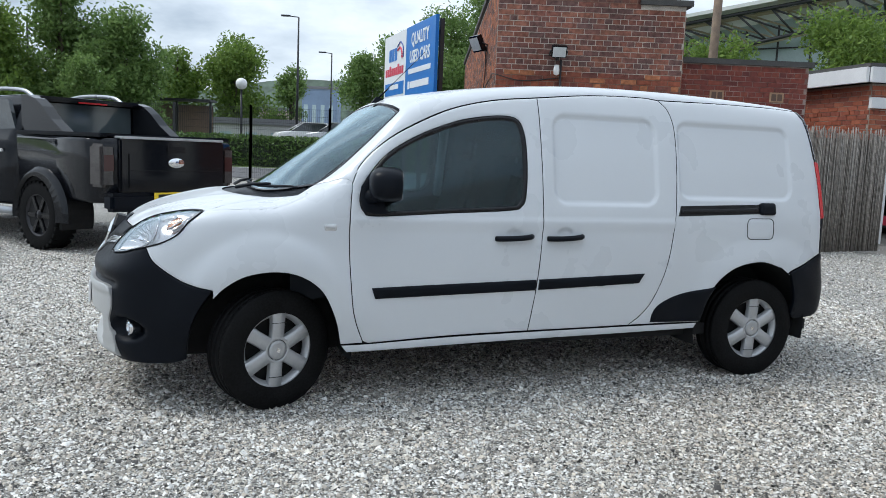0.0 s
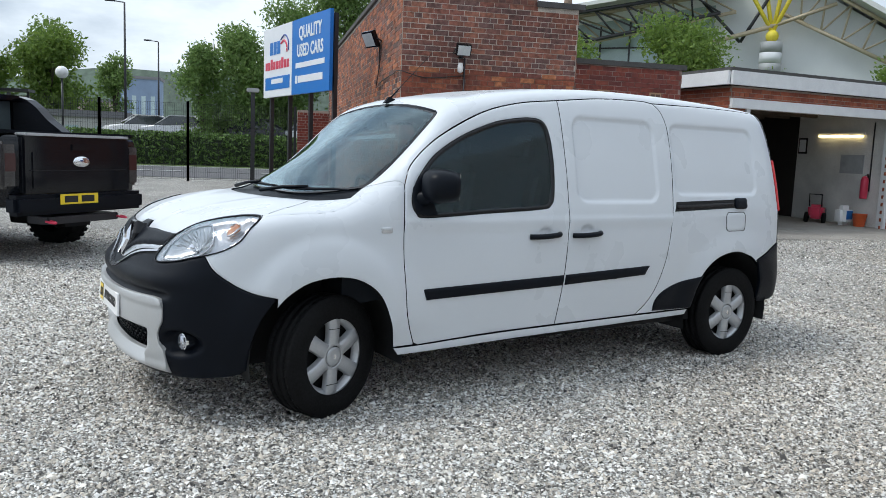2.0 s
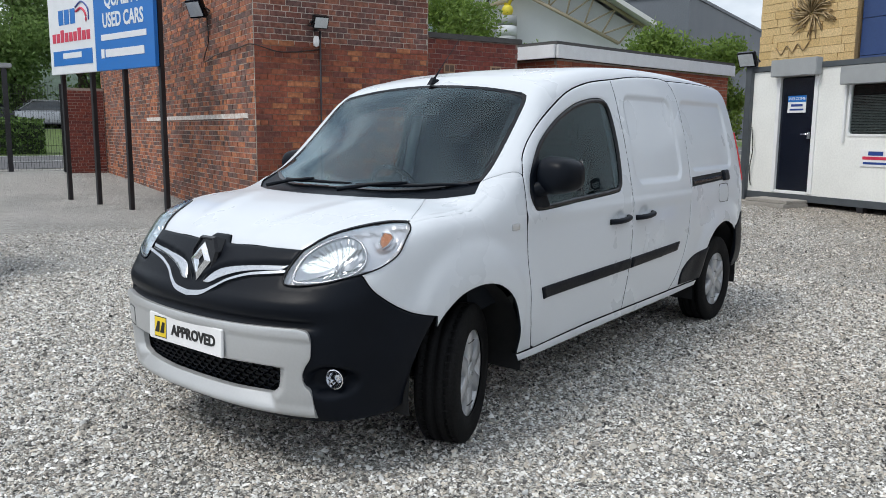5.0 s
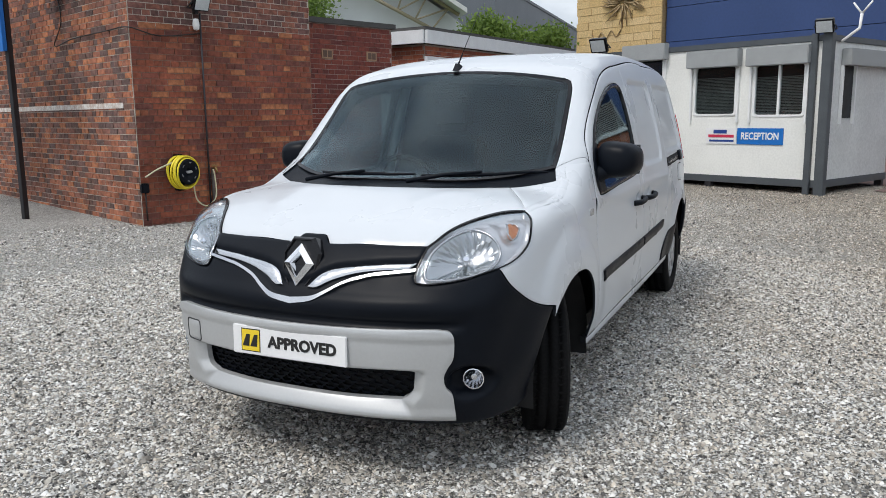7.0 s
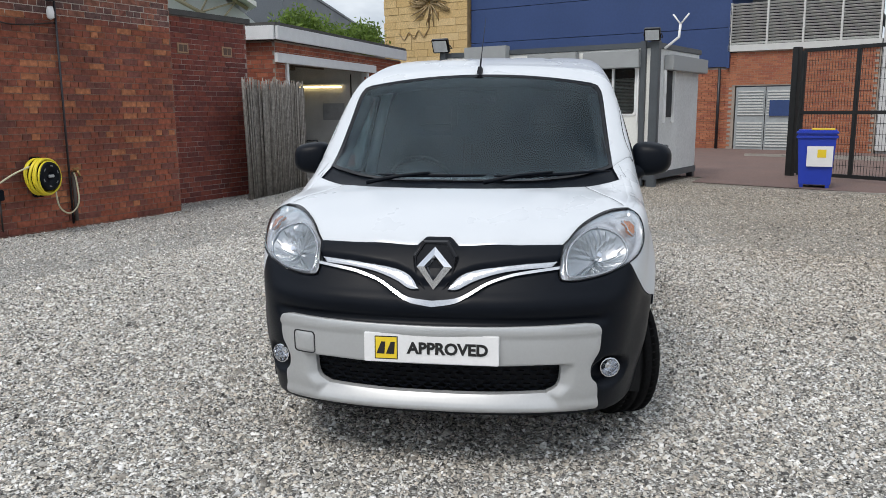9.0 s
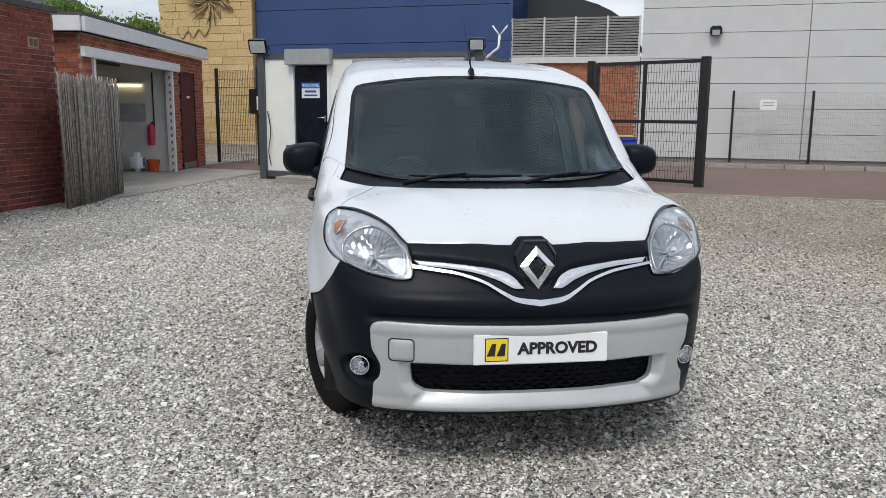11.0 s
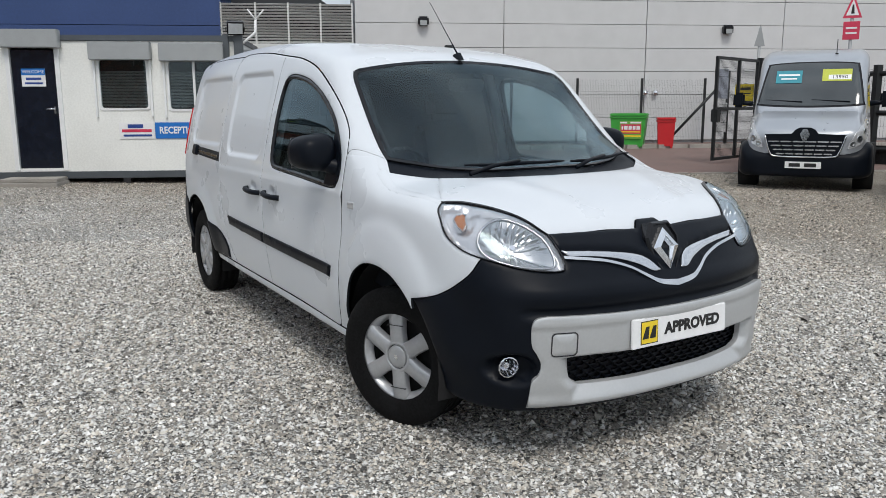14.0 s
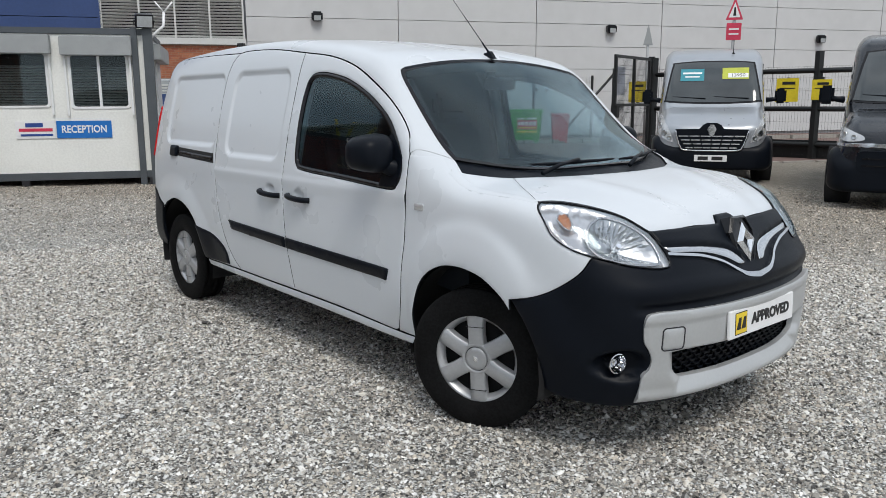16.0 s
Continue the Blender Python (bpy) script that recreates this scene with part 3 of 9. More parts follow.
# outlines on the left side: x ahead, z up
DOOR_FRONT = [(-0.47, 0.35), (-0.425, 0.46), (-0.40, 0.58), (-0.382, 0.82), (-0.382, 1.0), (-0.40, 1.19)]
DOOR_TOP = [(-0.40, 1.19), (-0.45, 1.29), (-0.58, 1.41), (-0.74, 1.505), (-0.97, 1.607), (-1.22, 1.668), (-1.5, 1.70)]
DOOR_REAR = [(-1.5, 1.70), (-1.50, 1.42), (-1.492, 0.98), (-1.47, 0.65), (-1.44, 0.37)]
SLIDE_TOP = [(-1.5, 1.70), (-1.85, 1.735), (-2.2, 1.745), (-2.33, 1.735)]
SLIDE_REAR = [(-2.33, 1.735), (-2.39, 1.67), (-2.42, 1.53), (-2.405, 1.22), (-2.38, 0.98), (-2.34, 0.74), (-2.27, 0.55), (-2.20, 0.45), (-2.11, 0.378)]
FRONT_ARCH = [(0.30, 0.60), (0.24, 0.66), (0.14, 0.715), (0.0, 0.735), (-0.13, 0.71), (-0.24, 0.63), (-0.31, 0.49), (-0.345, 0.36), (-0.35, 0.335)]
REAR_ARCH = [(-2.62, 0.38), (-2.635, 0.49), (-2.72, 0.635), (-2.86, 0.725), (-3.05, 0.755), (-3.22, 0.715), (-3.33, 0.64)]
WINDOW = np.array([(-0.435, 1.10), (-0.455, 1.045), (-0.52, 1.022), (-0.9, 1.042), (-1.28, 1.062), (-1.36, 1.085), (-1.39, 1.15), (-1.405, 1.32), (-1.40, 1.48), (-1.365, 1.565), (-1.27, 1.585),
                   (-1.1, 1.565), (-0.96, 1.53), (-0.77, 1.455), (-0.60, 1.355), (-0.50, 1.25), (-0.45, 1.17)])
win = smooth_path(WINDOW, 5, True)
door_line = on("side", DOOR_FRONT)
door_roof = on("side", DOOR_TOP)


def raised_frame(x0, z0, x1, z1, lean=0.0, r=0.07, deep=0.014):
    """A pressed field with rounded corners, sunk into the panel."""
    def sink(uv):
        x = uv[:, 0] + lean * (uv[:, 1] - (z0 + z1) / 2)
        qx = np.abs(x - (x0 + x1) / 2) - (abs(x1 - x0) / 2 - r)
        qz = np.abs(uv[:, 1] - (z0 + z1) / 2) - ((z1 - z0) / 2 - r)
        d = np.hypot(np.maximum(qx, 0), np.maximum(qz, 0)) + np.minimum(np.maximum(qx, qz), 0) - r
        return -deep * ramp(d, 0.002, -0.015)
    return sink


# wing: lamp edge, bumper edge, arch, door line
lamp_low = [(0.335, 1.035), (0.372, 1.008), (0.416, 0.972), (0.466, 0.914), (0.538, 0.872), (0.612, 0.846)]
bumper_top = [(0.612, 0.846), (0.588, 0.792), (0.546, 0.750), (0.472, 0.700), (0.40, 0.668), (0.30, 0.645)]
bonnet_edge = [(-0.18, 0.780), (-0.06, 0.796), (0.12, 0.799), (0.335, 0.768)]
wing_top = on("top", bonnet_edge)
pillar_foot = on("side", [(-0.40, 1.19), (-0.26, 1.185)])
wing = np.vstack([door_line[:-1], pillar_foot, wing_top[:-1], on("side", lamp_low)[:-1], on("side", bumper_top)[:-1], on("side", [(0.30, 0.645), (0.30, 0.60)])[:-1], on("side", FRONT_ARCH),
                  on("side", [(-0.35, 0.335), (-0.47, 0.338)])])


def arch_flare(uv):
    # the wing swells round the wheel, with a soft shoulder above the arch
    d = np.hypot((uv[:, 0] - 0.04) / 0.42, (uv[:, 1] - 0.50) / 0.44)
    return 0.010 * ramp(d, 1.04, 0.86) * ramp(uv[:, 0], 0.44, 0.33) * ramp(uv[:, 0], -0.385, -0.33)


skin("front_wing", wing, "side", WHITE_PAINT, van, step=0.018, emboss=arch_flare)

front_door = np.vstack([door_line[:-1], door_roof[:-1], on("side", DOOR_REAR)[:-1], on("side", [(-1.44, 0.37), (-0.98, 0.36), (-0.55, 0.338), (-0.50, 0.337), (-0.47, 0.35)])[:-1]])


def door_fold(uv):
    # a soft fold under the glass, and a dish behind the handle
    d = 0.006 * ramp(uv[:, 1], 0.93, 1.0) * ramp(uv[:, 1], 1.03, 1.0)
    for hx, hz in ((-1.315, 0.925), (-1.635, 0.935)):
        d = d - 0.013 * ramp(np.hypot((uv[:, 0] - hx) / 0.055, (uv[:, 1] - hz) / 0.034), 1.0, 0.6)
    return d


doors = skin("front_door", front_door, "side", WHITE_PAINT, van, holes=[onto("side", win)], step=0.015, emboss=door_fold)
frame_in = shrink(spaced(win, 0.03), 0.024)
slide = np.vstack([on("side", SLIDE_TOP)[:-1], on("side", SLIDE_REAR)[:-1], on("side", [(-2.11, 0.378), (-1.8, 0.374), (-1.44, 0.37)])[:-1], on("side", DOOR_REAR[::-1])[:-1]])
sink1 = raised_frame(-2.275, 1.10, -1.575, 1.615, lean=0.03, r=0.085)
slides = skin("sliding_door", slide, "side", WHITE_PAINT, van, step=0.013, emboss=lambda uv: sink1(uv) + door_fold(uv))
back_edge = [(-3.46, 1.735), (-3.52, 1.60), (-3.555, 1.40), (-3.575, 1.1), (-3.58, 0.80)]
quarter = np.vstack([on("side", SLIDE_REAR[:1] + [(-2.8, 1.742), (-3.2, 1.742), (-3.46, 1.735)])[:-1], on("side", back_edge)[:-1], on("side", [(-3.58, 0.80), (-3.45, 0.745), (-3.30, 0.69), (-3.30, 0.665)])[:-1],
                     on("side", REAR_ARCH[::-1][1:])[:-1], on("side", [(-2.62, 0.38), (-2.4, 0.380), (-2.11, 0.378)])[:-1], on("side", SLIDE_REAR[::-1])[:-1]])
sink2 = raised_frame(-3.32, 1.145, -2.43, 1.61, lean=0.03, r=0.075)


skin("rear_quarter", quarter, "side", WHITE_PAINT, van, step=0.013, emboss=sink2)
flap_ring = onto("side", round_rect(-3.145, 0.902, -2.935, 1.028, 0.032))
skin("fuel_flap", flap_ring, "side", WHITE_PAINT, van, off=0.0035, thick=0.004, step=0.03, both=False, roll=0.003)
flap_in = round_rect(-3.149, 0.898, -2.931, 1.032, 0.034)
skin("fuel_flap_seam", onto("side", flap_in), "side", DARK_CAVITY, van, off=0.0016, thick=0.002, holes=[flap_ring], step=0.03, both=False, gap=0, edge=0, roll=0)
sill = np.vstack([on("side", [(-0.355, 0.328), (-0.52, 0.331), (-0.98, 0.352), (-1.44, 0.362), (-2.11, 0.370), (-2.615, 0.373)])[:-1],
                  on("side", [(-2.615, 0.373), (-2.60, 0.335)])[:-1], on("side", [(-2.60, 0.335), (-1.33, 0.312), (-0.56, 0.288), (-0.36, 0.286)])[:-1]])
skin("side_sill", sill, "side", WHITE_PAINT, van, step=0.03, thick=0.03, off=-0.004)

# roof with the two windscreen pillars
SCREEN_SIDE = [(-0.215, 0.728), (-0.35, 0.712), (-0.52, 0.692), (-0.64, 0.676), (-0.69, 0.655)]
SCREEN_TOP = [(-0.69, 0.655), (-0.70, 0.60), (-0.715, 0.3), (-0.72, 0.0)]
screen_side, screen_top = on("top", SCREEN_SIDE), on("top", SCREEN_TOP)
roof_half = np.vstack([screen_top[::-1][:-1], screen_side[::-1], pillar_foot[::-1][:-1], door_roof[:-1], on("side", SLIDE_TOP)[:-1],
                       on("side", SLIDE_REAR[:1] + [(-2.8, 1.742), (-3.2, 1.742), (-3.46, 1.735)]), on("top", [(-3.52, 0.5), (-3.55, 0.0)])])


def roof_ribs(uv):
    ribs = sum(ramp(np.abs(np.abs(uv[:, 1]) - y), 0.035, 0.012) for y in (0.12, 0.36))
    return -0.006 * ribs * ramp(uv[:, 0], -1.15, -1.35) * ramp(uv[:, 0], -3.5, -3.35)


skin("roof", np.vstack([roof_half, mirrored(roof_half)[1:-1]]), "top", WHITE_PAINT, van, step=0.03, both=False, emboss=roof_ribs)

foot_patch = onto("top", [(-0.09, 0.778), (-0.115, 0.760), (-0.15, 0.747), (-0.205, 0.728), (-0.30, 0.7195), (-0.44, 0.704), (-0.43, 0.815), (-0.30, 0.845), (-0.09, 0.84)])
seam_patch = onto("top", [(-0.17, 0.760), (-0.06, 0.776), (0.12, 0.778), (0.25, 0.762), (0.325, 0.748), (0.33, 0.785), (0.22, 0.808), (0.10, 0.824), (-0.06, 0.822), (-0.17, 0.806)])
skin("wing_shoulder", seam_patch, "top", WHITE_PAINT, van, off=0.0012, thick=0.006, step=0.02, gap=0, roll=0.0030, edge=0.006)
joint = onto("side", [(-0.398, 1.155), (-0.33, 1.155), (-0.33, 1.225), (-0.405, 1.225), (-0.396, 1.19)])
skin("pillar_joint", joint, "side", WHITE_PAINT, van, off=-0.005, thick=0.006, step=0.02, gap=0, roll=0, edge=0)
skin("pillar_foot", foot_patch, "top", WHITE_PAINT, van, off=-0.004, thick=0.006, step=0.02, gap=0, roll=0, edge=0)

# windscreen with its black border, cowl and bonnet
SCREEN_FOOT = [(-0.215, 0.728), (-0.15, 0.66), (-0.05, 0.5), (0.03, 0.28), (0.055, 0.0)]
screen_half = np.vstack([screen_top[::-1][:-1], screen_side[::-1][:-1], on("top", SCREEN_FOOT)])
screen = np.vstack([screen_half, mirrored(screen_half)[1:-1]])
screen_in = shrink(spaced(flat("top", screen), 0.03), 0.022)
skin("windscreen", onto("top", screen_in), "top", VAN_GLASS, van, off=-0.004, thick=0.005, step=0.05, both=False, gap=-0.002, edge=0, roll=0, label="tinted windscreen with sky reflections")
skin("windscreen_border", screen, "top", GLOSS_BLACK, van, off=-0.003, thick=0.008, holes=[onto("top", screen_in)], step=0.03, both=False, edge=0, roll=0)
BONNET_BACK = [(-0.18, 0.780), (-0.115, 0.742), (0.0, 0.615), (0.13, 0.385), (0.182, 0.15), (0.192, 0.0)]
BONNET_SIDE = [(0.022, 0.588), (0.183, 0.687), (0.335, 0.768)]
cowl_half = np.vstack([on("top", BONNET_BACK[::-1])[:-1], on("top", [(-0.18, 0.780), (-0.215, 0.735)])[:-1], on("top", SCREEN_FOOT)])
skin("cowl", np.vstack([cowl_half, mirrored(cowl_half)[1:-1]]), "top", BLACK_PLASTIC, van, off=-0.012, thick=0.02, step=0.03, both=False, gap=-0.004)
LIP = [(0.497, 0.922), (0.35, 0.921), (0.084, 0.916), (0.053, 0.943), (0.042, 0.946), (0.0, 0.946)]
LAMP_TOP = [(0.335, 0.768), (0.385, 0.695), (0.475, 0.623), (0.585, 0.555), (0.645, 0.520), tuple(flat("top", onto("front", LIP[:1]))[0])]
lip = np.vstack([on("front", LIP[:3])[:-1], on("front", LIP[2:4], n=2)[:-1], on("front", LIP[3:])])
bonnet_half = np.vstack([on("top", BONNET_BACK[:2:-1] + BONNET_SIDE[:1])[:-1], on("top", BONNET_SIDE)[:-1], on("top", LAMP_TOP)[:-1], lip])
wing_cap = np.vstack([wing_top[:-1], on("top", BONNET_SIDE[::-1])[:-1], on("top", BONNET_SIDE[:1] + [(0.0, 0.615), (-0.115, 0.742), (-0.18, 0.780)])[:-1]])
skin("wing_cap", wing_cap, "top", WHITE_PAINT, van, step=0.02)
cap_seam = onto("top", [(0.03, 0.565), (0.19, 0.664), (0.325, 0.738), (0.325, 0.765), (0.18, 0.708), (0.02, 0.610)])
skin("cap_seam", cap_seam, "top", WHITE_PAINT, van, off=-0.0040, thick=0.006, step=0.02, gap=0, roll=0, edge=0)


def bonnet_fold(uv):
    y = np.abs(uv[:, 1])
    line = 0.30 + 0.32 * (0.5 - uv[:, 0])
    return 0.007 * ramp(np.abs(y - line), 0.12, 0.0) * ramp(uv[:, 0], 0.1, 0.25)


skin("bonnet", np.vstack([bonnet_half, mirrored(bonnet_half)[1:-1]]), "top", WHITE_PAINT, van, step=0.028, both=False, emboss=bonnet_fold)

# front: grille band, chrome, bumper
CHROME_LINE = [(0.483, 0.838), (0.37, 0.824), (0.30, 0.812), (0.215, 0.785), (0.145, 0.746), (0.09, 0.720), (0.0, 0.706)]
WING_OUT = [(0.478, 0.866), (0.32, 0.855), (0.162, 0.835), (0.098, 0.811), (0.058, 0.766)]
WING_IN = [(0.058, 0.766), (0.098, 0.768), (0.156, 0.796), (0.24, 0.822), (0.34, 0.838), (0.478, 0.848)]


def grille_step(uv):
    # the upper field stands proud of the chrome, the slot below it lies deeper
    y, z = np.abs(uv[:, 0]), uv[:, 1]
    edge = np.interp(y, (0.058, 0.098, 0.162, 0.32, 0.478), (0.790, 0.817, 0.841, 0.861, 0.872))
    line = np.interp(y, [q[0] for q in CHROME_LINE[::-1]], [q[1] for q in CHROME_LINE[::-1]])
    return 0.009 * ramp(z - edge, 0.0, 0.010) - 0.010 * ramp(z - line, 0.004, 0.012) * ramp(z - edge, 0.0, -0.006)


band_half = np.vstack([lip[::-1][:-1], on("front", [LIP[0], (0.488, 0.878), CHROME_LINE[0]])[:-1], on("front", CHROME_LINE)])
band = skin("grille_panel", np.vstack([band_half, mirrored(band_half)[1:-1]]), "front", BLACK_PLASTIC, van, step=0.010, both=False, thick=0.02, gap=0.001, emboss=grille_step, roll=0.004)[0]
skin("chrome_wing", np.vstack([on("front", WING_OUT)[:-1], on("front", WING_IN)[:-1]]), "front", CHROME_SATIN, band, off=0.004, thick=0.014, step=0.016, gap=0, roll=0.004)
strip_up = on("front", [(y, z + 0.007 + 0.011 * math.exp(-(y / 0.13) ** 2)) for y, z in CHROME_LINE])
strip_low = on("front", [(y, z - 0.003) for y, z in CHROME_LINE])
skin("chrome_strip", np.vstack([strip_up, mirrored(strip_up)[1:], mirrored(strip_low)[::-1], strip_low[::-1][1:]]), "front", CHROME_SATIN, band, off=0.011, thick=0.016, step=0.02, both=False, gap=0, edge=0, roll=0)
# the badge: a plain lozenge frame on a dark shield with a bevelled rim
badge_m = pose(0.792, 0, 0.845, 0, -18, 0) @ pose(0, 0, -0.845, 0, 0, 90)
shield = [(-0.050, 0.950), (-0.090, 0.888), (-0.080, 0.800), (-0.036, 0.734), (0.036, 0.734), (0.080, 0.800), (0.090, 0.888), (0.050, 0.950)]
inner = [(x * 0.90, 0.842 + (z - 0.842) * 0.92) for x, z in shield]
k = len(shield)
badge = Geo().prism(shield, -0.004, 0.05)
badge.add([(x, -0.004, z) for x, z in shield] + [(x, -0.016, z) for x, z in inner] + [(x * 0.93, -0.016, 0.842 + (z - 0.842) * 0.94) for x, z in inner] + [(x * 0.91, -0.008, 0.842 + (z - 0.842) * 0.92) for x, z in inner],
          [(r * k + i, r * k + (i + 1) % k, (r + 1) * k + (i + 1) % k, (r + 1) * k + i) for r in range(3) for i in range(k)] + [tuple(range(3 * k, 4 * k))])
sh = part("badge_shield", badge, GLOSS_BLACK, band, "", badge_m)
loz_o, loz_i = [(0, 0.922), (-0.070, 0.842), (0, 0.752), (0.070, 0.842)], [(0, 0.874), (-0.026, 0.842), (0, 0.798), (0.026, 0.842)]
g = Geo()
for i in range(4):
    j = (i + 1) % 4
    a, b, c, d = loz_o[i], loz_o[j], loz_i[j], loz_i[i]
    mid = [(a[0] * 0.3 + d[0] * 0.7, a[1] * 0.3 + d[1] * 0.7), (b[0] * 0.3 + c[0] * 0.7, b[1] * 0.3 + c[1] * 0.7)]
    v = [(a[0], -0.020, a[1]), (b[0], -0.020, b[1]), (mid[1][0], -0.030, mid[1][1]), (mid[0][0], -0.030, mid[0][1]), (c[0], -0.012, c[1]), (d[0], -0.012, d[1]), (a[0], -0.006, a[1]), (b[0], -0.006, b[1])]
    g.add(v, [(0, 1, 2, 3), (3, 2, 4, 5), (0, 6, 7, 1)])
part("badge_lozenge", g, CHROME, sh, "plain chrome lozenge badge")

ARCH_FRONT_EDGE = [(0.30, 0.645), (0.365, 0.55), (0.405, 0.45), (0.417, 0.35), (0.420, 0.285)]
INTAKE = np.array([(0.0, 0.478), (0.25, 0.477), (0.503, 0.474), (0.500, 0.43), (0.490, 0.385), (0.450, 0.350), (0.25, 0.344), (0.0, 0.343)])
OPENING = [(0.0, 0.484), (0.25, 0.483), (0.550, 0.480), (0.546, 0.40), (0.524, 0.335), (0.458, 0.302), (0.25, 0.297), (0.0, 0.297)]
intake_half = on("front", INTAKE[:3], INTAKE[2:6], INTAKE[5:])
intake = np.vstack([intake_half, mirrored(intake_half)[1:-1]])
opening_half = on("front", OPENING[:3], OPENING[2:6], OPENING[5:])
opening = np.vstack([opening_half, mirrored(opening_half)[1:-1]])
LAMP_LOW_IN = [(0.483, 0.838), (0.486, 0.811), (0.503, 0.797), (0.565, 0.796), (0.66, 0.812), (0.72, 0.832)]
lamp_in = on("front", LAMP_LOW_IN)
side_join = on("side", bumper_top)
bump_half = np.vstack([on("front", CHROME_LINE[::-1])[:-1], lamp_in[:-1], side_join[:-1], on("side", ARCH_FRONT_EDGE)[:-1],
                       on("cyl", [tuple(flat("cyl", on("side", [(0.420, 0.285), (0.420, 0.285)])[:1])[0]), (0.77, 0.264), (0.68, 0.254), (0.45, 0.252), (0.0, 0.256)])])


def bumper_shape(uv):
    a, z = np.abs(uv[:, 0]) / 0.85, uv[:, 1]
    y = np.abs(onto("cyl", uv)[:, 1])
    d = -0.022 * ramp(np.abs(z - 0.648), 0.017, 0.009) * ramp(y, 0.69, 0.62)
    d = d + 0.008 * ramp(np.abs(z - 0.715), 0.05, 0.01) * ramp(y, 0.75, 0.55)
    d = d - 0.055 * ramp(np.hypot((y - 0.69) / 0.072, (z - 0.425) / 0.062), 1.08, 0.72)
    return d


bumper = skin("front_bumper", np.vstack([bump_half, mirrored(bump_half)[1:-1]]), "cyl", BLACK_PLASTIC, van, holes=[opening], step=0.014, both=False, emboss=bumper_shape, thick=0.02, gap=0.002)[0]
SKID = [(0.0, 0.632), (0.3, 0.636), (0.59, 0.642), (0.632, 0.633), (0.648, 0.60), (0.645, 0.53), (0.625, 0.49), (0.612, 0.455), (0.617, 0.415), (0.637, 0.385), (0.640, 0.33), (0.637, 0.268), (0.5, 0.258), (0.25, 0.252), (0.0, 0.252)]
skid_half = on("front", SKID[:3], SKID[2:12], SKID[11:])


def skid_shape(uv):
    y, z = np.abs(onto("cyl", uv)[:, 1]), uv[:, 1]
    away = np.maximum(y - np.interp(z, (0.345, 0.39, 0.475), (0.452, 0.490, 0.503)), 0.343 - z)
    slope = -0.036 * (1 - np.clip(away / 0.044, 0, 1)) * ramp(z, 0.480, 0.474)
    lower = 0.010 * ramp(z, 0.335, 0.302) - 0.045 * ramp(z, 0.300, 0.235) + 0.008 * ramp(z, 0.585, 0.605)
    return lower + slope


intake_wide = np.vstack([onto("front", flat("front", intake))])
skin("skid_plate", np.vstack([skid_half, mirrored(skid_half)[1:-1]]), "cyl", SILVER_PLASTIC, bumper, off=0.011, thick=0.022, holes=[intake_wide], step=0.0105, both=False, emboss=skid_shape, label="matt silver lower bumper plate")
tow_ring = onto("front", round_rect(-0.576, 0.490, -0.486, 0.574, 0.014))
skin("tow_eye_cover", tow_ring, "front", SILVER_PLASTIC, bumper, off=0.0150, thick=0.004, step=0.03, both=False, roll=0.003)
skin("tow_eye_seam", onto("front", round_rect(-0.580, 0.486, -0.482, 0.578, 0.016)), "front", STEEL_DARK, bumper, off=0.0130, thick=0.003, holes=[tow_ring], step=0.03, both=False, gap=0, edge=0, roll=0)
# mesh behind the intake
g = Geo()
cells = 0.052
for row in range(8):
    z = 0.338 + row * 0.019
    for i in range(-10, 11):
        y = i * cells + (cells / 2 if row % 2 else 0)
        if abs(y) < 0.5:
            x = float(prow(np.array(y), np.array(z))) - 0.062
            g.add([(x, y - 0.015, z - 0.0035), (x, y + 0.015, z - 0.0035), (x, y + 0.015, z + 0.0035), (x, y - 0.015, z + 0.0035), (x - 0.02, y - 0.015, z), (x - 0.02, y + 0.015, z)], [(0, 1, 2, 3), (0, 4, 5, 1), (3, 2, 5, 4)])
            for s in (-1, 1):
                g.add([(x, y + s * 0.015, z), (x, y + s * 0.026, z + 0.0095), (x, y + s * 0.026, z + 0.0155), (x, y + s * 0.015, z + 0.006), (x - 0.015, y + s * 0.015, z), (x - 0.015, y + s * 0.026, z + 0.0095)], [(0, 1, 2, 3), (0, 4, 5, 1)])
part("intake_mesh", g, BLACK_PLASTIC, bumper)
g = Geo().box(0.62, -0.54, 0.27, 0.74, 0.54, 0.52)
ys = np.linspace(-0.50, 0.50, 15)
edge = [(float(prow(np.array(y), np.array(0.34))) - 0.028, y) for y in ys]
for z in (0.334, 0.486):
    g.add([(x, y, z) for x, y in edge] + [(0.66, y, z) for y in ys], [(i, i + 1, 16 + i, 15 + i) for i in range(14)])
for y in (-0.508, 0.508):
    g.add([(0.66, y, 0.33), (0.795, y, 0.33), (0.795, y, 0.49), (0.66, y, 0.49)], [(0, 1, 2, 3)])
part("intake_back", g, DARK_CAVITY, bumper)
FOG_BOWL = material("fog_reflector", (0.74, 0.75, 0.77), 0.12, 1.0, vary=0.05)
for s in (1, -1):
    m = pose(0.684, 0.688 * s, 0.432, 0, 90, 16 * s)
    fog = part("fog_lamp", Geo().lathe([(0.004, -0.05), (0.03, -0.04), (0.040, 0.0), (0.041, 0.012), (0.037, 0.013), (0.033, -0.006), (0.024, -0.026), (0.012, -0.034), (0.012, -0.012), (0.001, -0.010)], 14, m, False, caps=False), FOG_BOWL, bumper)
    part("lens", Geo().lathe([(0.037, 0.009), (0.03, 0.017), (0.015, 0.021), (0.001, 0.022)], 20, m, caps=False), LAMP_GLASS, fog)

